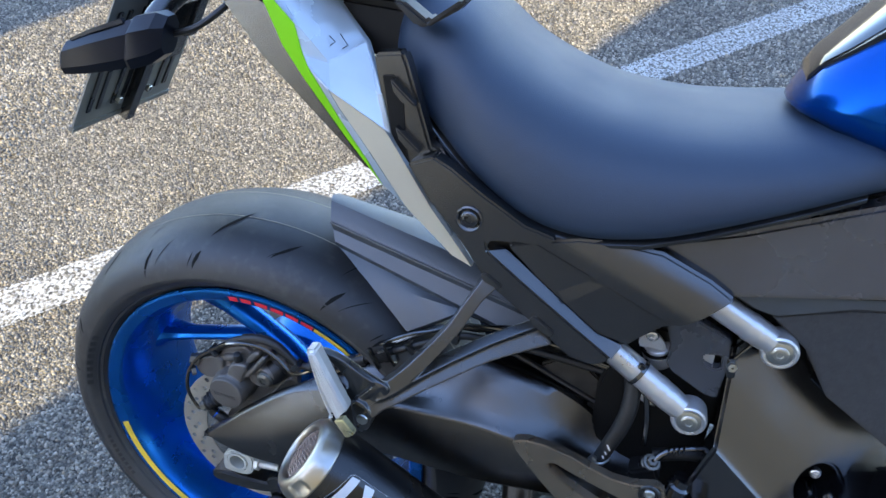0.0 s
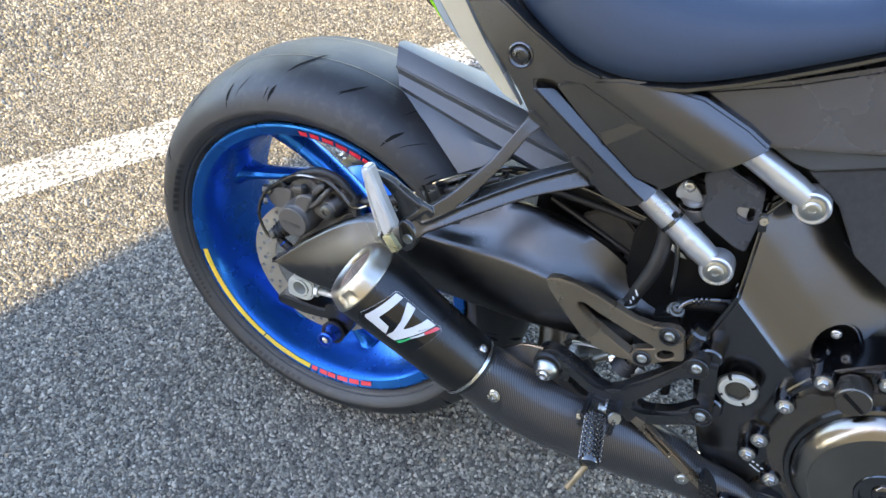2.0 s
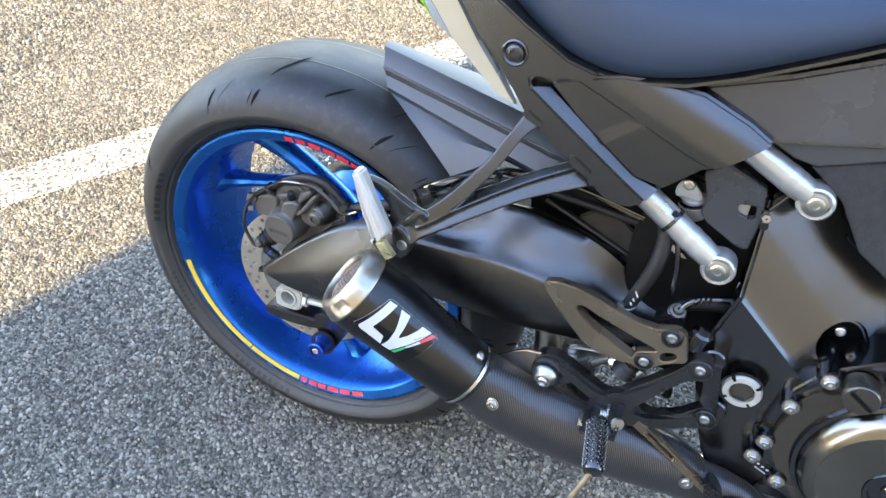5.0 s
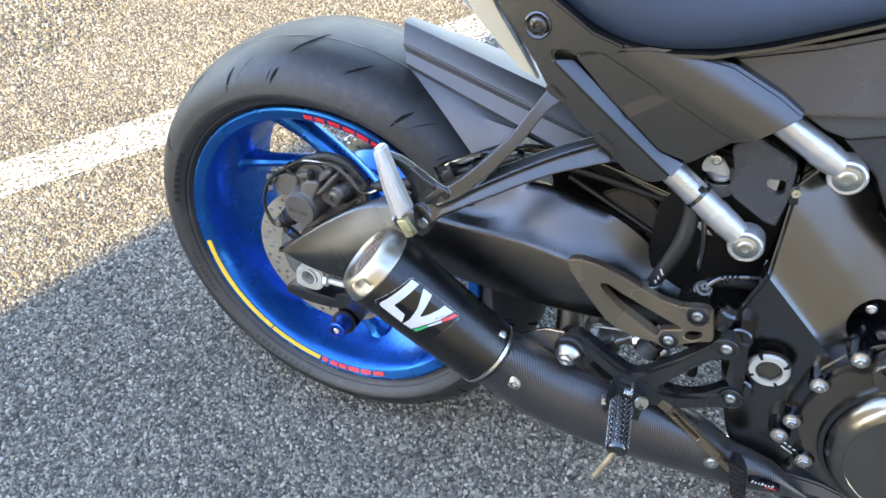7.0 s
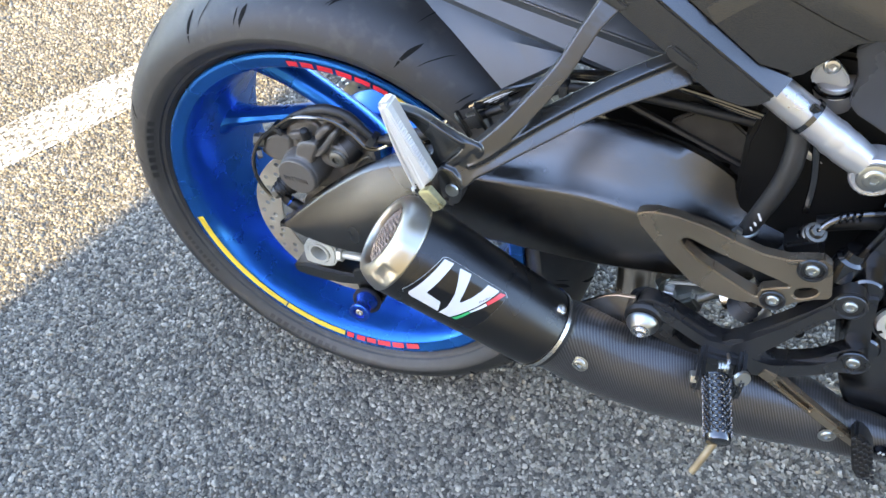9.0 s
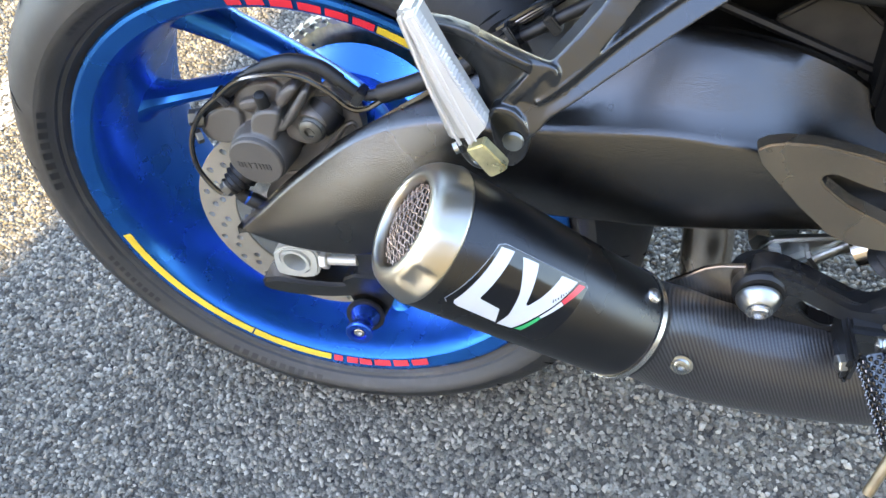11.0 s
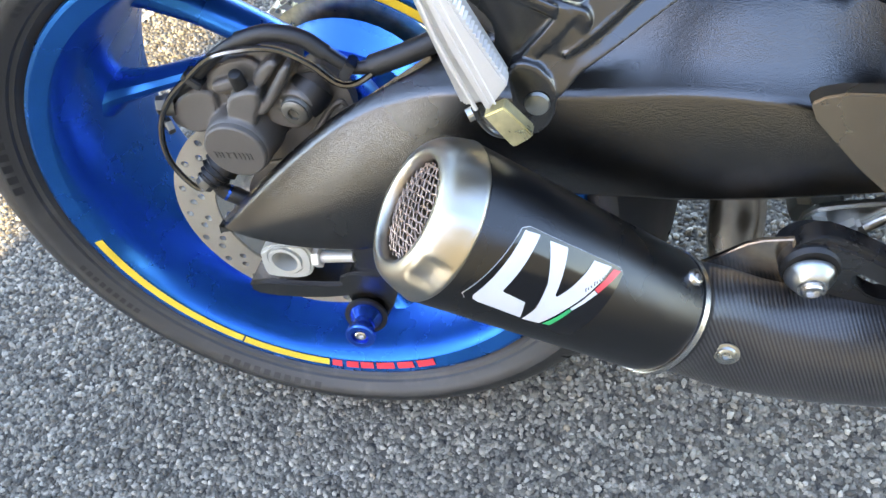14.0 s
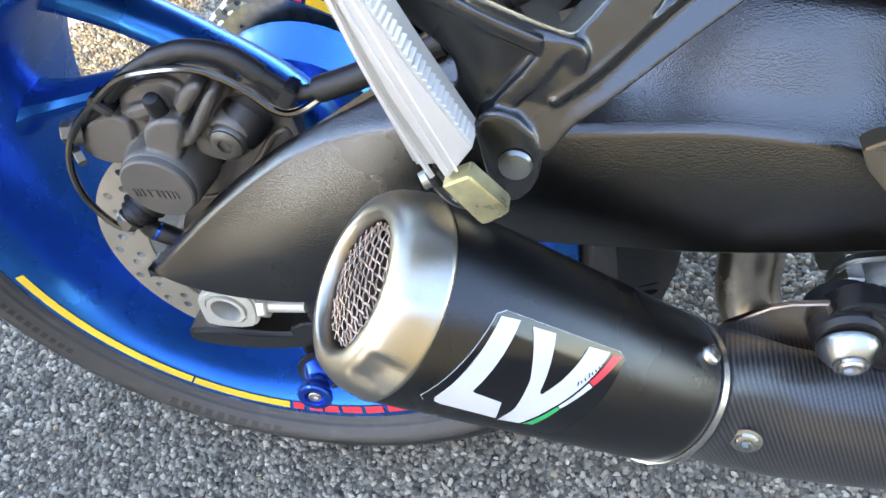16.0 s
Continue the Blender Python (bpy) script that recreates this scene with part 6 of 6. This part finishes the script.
    part("frame_boss", lathe([(-0.03, 0.0135), (0, 0.0135), (0.002, 0.012), (0.002, 0)], (0.5650, -0.158, 0.0960), (0, -1, 0), 28), GLOSS, base)
    # damped exhaust mount
    part("mount_collar", lathe([(-0.02, 0.0180), (0.004, 0.0180), (0.007, 0.0160), (0.007, 0.010)], (0.382, -0.171, 0.080), (0, -1, 0), 32), RUBBER, base)
    part("mount_cone", lathe([(0, 0.0150), (0.002, 0.0150), (0.004, 0.0142), (0.010, 0.0096), (0.0106, 0.0086), (0.0106, 0)], (0.382, -0.178, 0.077), (0, -1, -0.12), 36), ZINC, base, "silver conical mount cap")
    part("mount_bolt", merge(lathe([(0, 0), (0, 0.0085), (0.0014, 0.0085), (0.0014, 0)], (0.382, -0.1884, 0.0758), (0, -1, -0.12), 28), screw((0.382, -0.1896, 0.0757), (0, -1, -0.12), 0.0068, 0.003, 0.6)), STEEL, base)
    # rider footpeg: a knurled bar hinged in a fork below the bracket
    a, b = Vector((0.4540, -0.2120, 0.0700)), Vector((0.4660, -0.2690, 0.0560))
    run = (b - a).normalized()
    hinge = part("footpeg_hinge", merge(merge(block(0.4375, 0.4445, -0.2180, -0.166, 0.046, 0.072, 0.003), block(0.4700, 0.4770, -0.2200, -0.166, 0.052, 0.080, 0.003)), block(0.4400, 0.4750, -0.190, -0.158, 0.044, 0.072, 0.004)), BRACKET, bike, "black footpeg hinge")
    part("hinge_pin", hex_nut((0.4385, -0.2100, 0.0600), (-1, -0.2, -0.1), 0.0062, 0.005, 0.2), ZINC, hinge)
    part("hinge_pin", lathe([(0, 0), (0, 0.0078), (0.003, 0.0072), (0.003, 0)], (0.4735, -0.2130, 0.0790), (0.45, -0.8, 0.25), 20), ZINC, hinge)
    part("return_spring", tube([(0.4535 + 0.0005 * i, -0.2040 + 0.0050 * math.cos(i * 1.3), 0.0760 + 0.0050 * math.sin(i * 1.3)) for i in range(18)], 0.0012, n=6, sub=3), ZINC, hinge)
    part("stop_pin", tube([(0.4600, -0.190, 0.0790), (0.4605, -0.198, 0.0820), (0.4610, -0.206, 0.0800)], 0.0016, n=8), STEEL, hinge)
    peg = part("rider_footpeg", tube([a, a + (b - a) * 0.5, b - run * 0.003, b], [0.0112, 0.0112, 0.0108, 0.0085], n=20), GLOSS, bike, "knurled black rider footpeg")
    side = run.cross(Vector((0, 0, 1))).normalized()
    top = side.cross(run).normalized()
    for i in range(17):
        for k in range(9):
            ang = radians(-30 + k * 26 + (13 if i % 2 else 0))
            c = a + (b - a) * (0.05 + i * 0.052) + (side * math.cos(ang) + top * math.sin(ang)) * 0.0110
            part("knurl", block(c.x - 0.0013, c.x + 0.0013, c.y - 0.0014, c.y + 0.0014, c.z - 0.0013, c.z + 0.0013, 0.0004, turned(45, 0, math.degrees(ang)), 1), GLOSS, peg)
    tip = a + (b - a) * 0.93 - top * 0.006
    part("feeler", lathe([(0, 0.0034), (0.034, 0.0034), (0.036, 0.0028), (0.036, 0)], tip, Vector((0.4523, -0.2852, 0.0236)) - tip, 14), FEELER, peg, "worn brown feeler bolt")
    # brake pedal: a long slotted lever with a knurled pad
    lever = [(0.4893, 0.0530), (0.4939, 0.0634), (0.5060, 0.0590), (0.5300, 0.0440), (0.5560, 0.0275), (0.5856, 0.0095), (0.5960, 0.0020), (0.5920, -0.0050), (0.5814, 0.0005), (0.5520, 0.0170), (0.5250, 0.0330), (0.5050, 0.0450)]
    slit = [(0.5075, 0.0505), (0.5095, 0.0545), (0.5280, 0.0425), (0.5450, 0.0310), (0.5435, 0.0275), (0.5255, 0.0385)]
    ped = part("brake_pedal", plate(lever, -0.1820, -0.172, 0.0015, [slit], shift=lambda x, z: -0.05 * (x - 0.49)), GUARD, bike, "dark brake pedal with a long slot")
    pad = part("pedal_pad", plate(rounded([(0.5795, 0.0290), (0.5932, 0.0247), (0.6064, 0.0045), (0.6150, -0.0378), (0.6003, -0.0337), (0.5867, 0.0024)], 1), -0.1960, -0.176, 0.003), RUBBER, ped)
    for i in range(8):
        for k in range(4):
            c = Vector((0.5830 + k * 0.0046 + i * 0.0030, -0.1965, 0.0225 - i * 0.0073 - k * 0.0012))
            part("knurl", block(c.x - 0.0017, c.x + 0.0017, c.y - 0.0012, c.y + 0.0012, c.z - 0.0017, c.z + 0.0017, 0.0004, turned(0, 45, 0), 1), RUBBER, pad)
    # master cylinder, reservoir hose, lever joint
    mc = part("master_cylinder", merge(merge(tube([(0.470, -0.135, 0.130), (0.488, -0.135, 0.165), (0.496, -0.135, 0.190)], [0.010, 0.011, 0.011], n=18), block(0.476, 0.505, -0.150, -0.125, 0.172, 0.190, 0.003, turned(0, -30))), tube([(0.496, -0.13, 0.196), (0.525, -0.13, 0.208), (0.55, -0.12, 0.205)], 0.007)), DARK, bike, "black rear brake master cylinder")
    part("banjo", merge(merge(hex_nut((0.4955, -0.142, 0.1965), (0.1, -0.6, 1), 0.0058, 0.005, 0.35), lathe([(-0.004, 0.0085), (0, 0.0085), (0.0005, 0.006)], (0.4955, -0.142, 0.1965), (0.1, -0.6, 1), 24)), lathe([(-0.014, 0.0095), (-0.005, 0.0095), (-0.004, 0.008)], (0.4955, -0.142, 0.1965), (0.1, -0.6, 1), 24)), OLD_STEEL, mc)
    part("barrel", tube([(0.4925, -0.139, 0.186), (0.487, -0.138, 0.172), (0.478, -0.137, 0.156)], [0.0098, 0.0090, 0.0082], n=18), GLOSS, mc)
    part("barrel_clip", lathe([(-0.002, 0.0100), (-0.002, 0.0114), (0.002, 0.0114), (0.002, 0.0100)], (0.489, -0.1385, 0.177), (0.4, 0.05, 1), 22, loop=True), ZINC, mc)
    part("fluid_pipe", tube([(0.4955, -0.142, 0.194), (0.503, -0.138, 0.206), (0.512, -0.133, 0.211), (0.530, -0.128, 0.215), (0.552, -0.118, 0.216)], 0.0036, n=12), GLOSS, mc)
    for i in range(4):
        part("crimp_ring", lathe([(0, 0.0040), (0.0012, 0.0056), (0.0024, 0.0040)], (0.5085 + 0.0046 * i, -0.1345 + 0.001 * i, 0.2095 + 0.0011 * i), (1, -0.15, 0.24), 16), GLOSS, mc)
    hose = part("reservoir_hose", tube([(0.449, -0.118, 0.296), (0.459, -0.125, 0.270), (0.4605, -0.132, 0.245), (0.457, -0.135, 0.222), (0.450, -0.136, 0.196), (0.444, -0.135, 0.172)], [0.0080, 0.0084, 0.0086, 0.0084, 0.0078, 0.0074], n=16), RUBBER, bike, "black reservoir hose with white print")
    for x, z, w in ((0.4505, 0.200, 0.004), (0.449, 0.192, 0.002), (0.4475, 0.186, 0.002)):
        part("white_print", block(x - w, x + w, -0.1442, -0.1434, z - 0.0008, z + 0.0008, 0.0002, turned(0, 60)), MARK, hose)
    part("hose_clamp", merge(tube([(0.4455 + 0.0088 * math.cos(i), -0.136 + 0.0088 * math.sin(i), 0.177 + 0.003 * math.cos(i)) for i in range(7)], 0.0013, n=6), block(0.434, 0.441, -0.148, -0.141, 0.176, 0.184, 0.001, turned(0, 30))), ZINC, hose)
    part("lead", tube([(0.470, -0.128, 0.278), (0.480, -0.130, 0.240), (0.484, -0.130, 0.205)], 0.003, n=8), GLOSS, bike)
    # pedal linkage between bracket and guard
    part("suspension_link", plate(rounded([(0.386, 0.052), (0.390, 0.076), (0.410, 0.082), (0.450, 0.090), (0.462, 0.080), (0.436, 0.066), (0.404, 0.046)], 1), -0.118, -0.110, 0.002), ZINC, bike, "zinc-plated suspension link")
    part("link_bolt", hex_nut((0.398, -0.118, 0.064), (0, -1, 0), 0.009, 0.008, 0.2), ZINC, bike)
    part("link_spacer", tube([(0.448, -0.128, 0.085), (0.462, -0.128, 0.096), (0.474, -0.128, 0.104)], 0.011, n=16), BRONZE, bike)
    part("rubber_bellows", merge(merge(lathe([(0, 0.011), (0.004, 0.015), (0.008, 0.011)], (0.462, -0.145, 0.092), (0.3, -0.2, 1), 24), lathe([(0.007, 0.010), (0.011, 0.014), (0.015, 0.010)], (0.462, -0.145, 0.092), (0.3, -0.2, 1), 24)), lathe([(0.014, 0.009), (0.018, 0.012), (0.022, 0.008)], (0.462, -0.145, 0.092), (0.3, -0.2, 1), 24)), RUBBER, bike)
    part("link_rod", tube([(0.420, -0.12, 0.060), (0.445, -0.12, 0.085), (0.470, -0.13, 0.120)], 0.0045), ZINC, bike, "zinc-plated brake linkage rod")
    part("clevis", block(0.408, 0.430, -0.128, -0.112, 0.050, 0.070, 0.003, turned(0, -40)), ZINC, bike)
    part("side_stand_lug", merge(block(0.385, 0.425, -0.09, -0.06, 0.05, 0.085, 0.006, turned(0, -15)), lathe([(0, 0.009), (0.012, 0.009), (0.013, 0)], (0.392, -0.09, 0.060), (0, -1, 0), 6)), ZINC, bike, "grey metal linkage bracket")
    part("brake_switch", tube([(0.51, -0.145, 0.115), (0.512, -0.145, 0.10), (0.515, -0.145, 0.082)], 0.006), DARK, bike)
    part("spring", tube([(0.505 + 0.006 * math.cos(i * 1.1), -0.150 + 0.006 * math.sin(i * 1.1), 0.110 - 0.0012 * i) for i in range(26)], 0.001, n=6, sub=3), ZINC, bike)
    part("pivot_spacer", lathe([(0, 0), (0, 0.012), (0.02, 0.012), (0.022, 0.009), (0.03, 0.009), (0.03, 0)], (0.522, -0.15, 0.165), (0.2, 0, 1), 24), GLOSS, bike)
    part("stay_washer", lathe([(0, 0), (0, 0.010), (0.01, 0.010), (0.012, 0.006), (0.012, 0)], (0.478, -0.14, 0.092), (0.2, -1, 0.2), 20), ZINC, bike)


make_rearset()


def make_engine():
    c = (0.748, 0, 0.0925)
    flange = [(0.800, 0.255), (0.740, 0.243), (0.6975, 0.2264), (0.6709, 0.2073), (0.6453, 0.1868), (0.6303, 0.1573), (0.6198, 0.1379), (0.6174, 0.1071), (0.6136, 0.0674), (0.6249, 0.0400), (0.6532, 0.0120), (0.6830, -0.0007), (0.800, -0.025)]
    cover = part("clutch_cover", plate(rounded(flange, 1), -0.150, -0.10, 0.003), GLOSS, bike, "black engine clutch cover with a satin dome")
    face = [(0.6289, 0.1014), (0.6335, 0.1222), (0.6352, 0.1450), (0.6484, 0.1675), (0.6597, 0.1670), (0.6710, 0.1760), (0.7000, 0.1960), (0.7500, 0.2080), (0.7900, 0.2080), (0.7900, -0.0100), (0.7000, 0.0020), (0.6745, 0.0156), (0.6604, 0.0289), (0.6414, 0.0568), (0.6310, 0.0780)]
    part("cover_face", plate(rounded(face, 1), -0.1580, -0.148, 0.004), DOME_DARK, cover)
    part("cover_wall", lathe([(-0.150, 0.0975), (-0.158, 0.0972), (-0.163, 0.0950), (-0.164, 0.0905)], c, (0, 1, 0), 72), GLOSS, cover)
    dome = part("dome", lathe([(-0.158, 0.0905), (-0.164, 0.0898), (-0.1700, 0.0870), (-0.1745, 0.0830), (-0.1785, 0.0775), (-0.1800, 0.0735), (-0.1805, 0.0722), (-0.1795, 0.0712), (-0.1800, 0.0650), (-0.1820, 0.0480), (-0.1828, 0.0290)], c, (0, 1, 0), 72), DOME, cover, "satin dark grey dome")
    part("dome_hub", lathe([(-0.1825, 0.0288), (-0.1845, 0.0280), (-0.1845, 0.0240), (-0.1800, 0.0225), (-0.1800, 0)], c, (0, 1, 0), 48), GLOSS, dome)
    part("dome_screw", screw((c[0], -0.1800, c[2]), r=0.012, h=0.004), GLOSS, dome)
    for x, z in ((0.6515, 0.1862), (0.6307, 0.1396), (0.6243, 0.0816), (0.6200, 0.0560), (0.6532, 0.0332), (0.7033, 0.2107)):
        lug = part("bolt_lug", merge(lathe([(-0.10, 0.0115), (-0.158, 0.0110), (-0.162, 0.0095), (-0.162, 0)], (x, 0, z), (0, 1, 0), 24), block(x - 0.012, x + 0.004, -0.160, -0.14, z - 0.005, z + 0.004, 0.002)), GLOSS, cover)
        part("cover_bolt", merge(lathe([(0, 0.0085), (0.001, 0.0085), (0.0015, 0.005)], (x, -0.162, z), (0, -1, 0), 20), hex_nut((x, -0.163, z), (0, -1, 0), 0.0058, 0.005, 0.4)), STEEL, lug)
    part("rib", beam([(0.6300, -0.152, 0.1500), (0.6400, -0.153, 0.1680), (0.6520, -0.152, 0.1800)], [0.002] * 3, [0.003] * 3, 0.001), GLOSS, cover)
    part("rib", beam([(0.682, -0.152, 0.2080), (0.700, -0.153, 0.2170), (0.718, -0.152, 0.2230)], [0.002] * 3, [0.003] * 3, 0.001), GLOSS, cover)
    fill = part("oil_filler", lathe([(0, 0.0176), (0.022, 0.0172), (0.0235, 0.0160), (0.0235, 0)], (0.6800, -0.152, 0.1857), (0, -1, 0), 36), DOME_DARK, cover)
    part("filler_grip", block(0.6655, 0.6945, -0.1775, -0.174, 0.1835, 0.1875, 0.0012, turned(0, 33)), DARK, fill)
    for i in range(6):
        part("pale_bar", block(0.6290 + 0.0055 * i, 0.6320 + 0.0055 * i, -0.1568, -0.1555, 0.0420 - 0.0024 * i, 0.0436 - 0.0024 * i, 0.0003), MARK, cover)
    part("pale_line", block(0.6270, 0.6620, -0.1568, -0.1555, 0.0300, 0.0312, 0.0003, turned(0, 22)), MARK, cover)
    # plain filling block, the shade round it put into its colour
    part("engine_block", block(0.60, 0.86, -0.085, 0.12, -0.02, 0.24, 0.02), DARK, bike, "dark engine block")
    part("belly_panel", plate([(0.6600, -0.0370), (0.6990, -0.0318), (0.800, -0.060), (0.800, -0.110), (0.665, -0.110)], -0.138, -0.12, 0.003), PLASTIC, bike, "black lower panel beside the exhaust")
    part("belly_lip", plate([(0.6385, -0.0209), (0.6877, -0.0180), (0.7128, -0.0203), (0.800, -0.034), (0.800, -0.062), (0.6990, -0.0318), (0.6627, -0.0356)], -0.142, -0.125, 0.002, shift=lambda x, z: 0.5 * (z + 0.03)), HUGGER, bike)
    for k in range(3):
        part("header_pipe", tube([(0.606 + 0.020 * k, -0.085, 0.040), (0.612 + 0.020 * k, -0.108, 0.010), (0.622 + 0.020 * k, -0.112, -0.020), (0.645 + 0.021 * k, -0.105, -0.055)], 0.0100, n=16), BRONZE, bike, "heat-tinted header pipe")


make_engine()


def make_number_plate():
    hold = part("plate_holder", merge(beam([(0.0, 0.0, 0.60), (-0.07, 0.0, 0.575), (-0.13, 0.0, 0.54), (-0.17, 0.0, 0.47)], [0.02, 0.018, 0.015, 0.012], [0.03, 0.03, 0.04, 0.04], 0.004), block(-0.115, -0.095, -0.012, 0.012, 0.50, 0.58, 0.004, turned(0, 25))), PLASTIC, bike, "black plate holder behind the tail")
    up = Vector((0.45, 0, 0.89)).normalized()
    o = Vector((-0.212, -0.10, 0.398))
    def sheet(u0, u1, v0, v1, d0, d1):
        nrm = Vector((0, 1, 0)).cross(up)
        pts = [[o + Vector((0, u, 0)) + up * v + nrm * d for u, v in ((u0, v0), (u1, v0), (u1, v1), (u0, v1))] for d in (d0, d1)]
        return soften(loft(pts), 0.0008)
    p = part("number_plate", sheet(0, 0.177, 0, 0.177, 0, 0.002), PLATE, hold, "back of a bent metal number plate")
    part("folded_edge", sheet(0, 0.177, -0.002, 0.004, -0.003, 0.004), PLATE, p)
    for i in range(4):
        for j in range(2):
            u, v = 0.014 + 0.041 * i, 0.022 + 0.078 * j
            for k in range(2):
                part("embossed_bar", sheet(u + 0.016 * k, u + 0.006 + 0.016 * k, v, v + 0.058, 0.0015, 0.0040), BRACKET, p)
    part("plate_stay", sheet(0.082, 0.096, -0.006, 0.177, 0.002, 0.014), PLASTIC, p)
    for u in (0.06, 0.115):
        q = o + Vector((0, u, 0)) + up * 0.03 + Vector((0.006, 0, -0.003))
        part("plate_screw", hex_nut(q, (1, 0, -0.4), 0.005, 0.005, 0.3), ZINC, p)
    # turn indicator on its stalk
    def lamp_ring(f, w, h):
        c = Vector((-0.176, -0.130, 0.490)).lerp(Vector((-0.062, -0.108, 0.528)), f)
        return [c + Vector((0.25 * h * j, w * i * 1.1, h * 1.35 * j + 0.004)) for i, j in ((-1, -0.55), (-0.6, -1), (0.6, -1), (1, -0.5), (1, 0.5), (0.45, 1), (-0.45, 1), (-1, 0.45))]
    lens = [lamp_ring(*r) for r in ((0, 0.007, 0.009), (0.05, 0.012, 0.013), (0.30, 0.0155, 0.0165), (0.62, 0.0165, 0.0185), (0.70, 0.0155, 0.0175))]
    ind = part("turn_indicator", soften(loft(lens), 0.003, 3, 20), SMOKED, bike, "dark smoked turn indicator", angle=25)
    part("indicator_base", loft([lamp_ring(*r) for r in ((0.69, 0.0175, 0.0195), (0.72, 0.0185, 0.0205), (0.90, 0.0175, 0.0195), (1.0, 0.012, 0.0145))]), SMOKED, ind, angle=25)
    part("lens_ridge", beam([lamp_ring(0.10, 0.013, 0.0138)[6], lamp_ring(0.34, 0.0158, 0.0172)[6], lamp_ring(0.60, 0.0165, 0.0190)[6]], [0.0012, 0.002, 0.0024], [0.002, 0.003, 0.003], 0.0008), SMOKED, ind)
    part("indicator_stalk", tube([(-0.094, -0.108, 0.524), (-0.088, -0.085, 0.548), (-0.074, -0.05, 0.572), (-0.05, -0.02, 0.585)], 0.0115, n=14), PLASTIC, ind)
    part("lead", tube([(-0.066, -0.10, 0.53), (-0.035, -0.10, 0.543), (-0.010, -0.085, 0.566), (0.01, -0.05, 0.60)], 0.0035, n=8), RUBBER, ind)


make_number_plate()
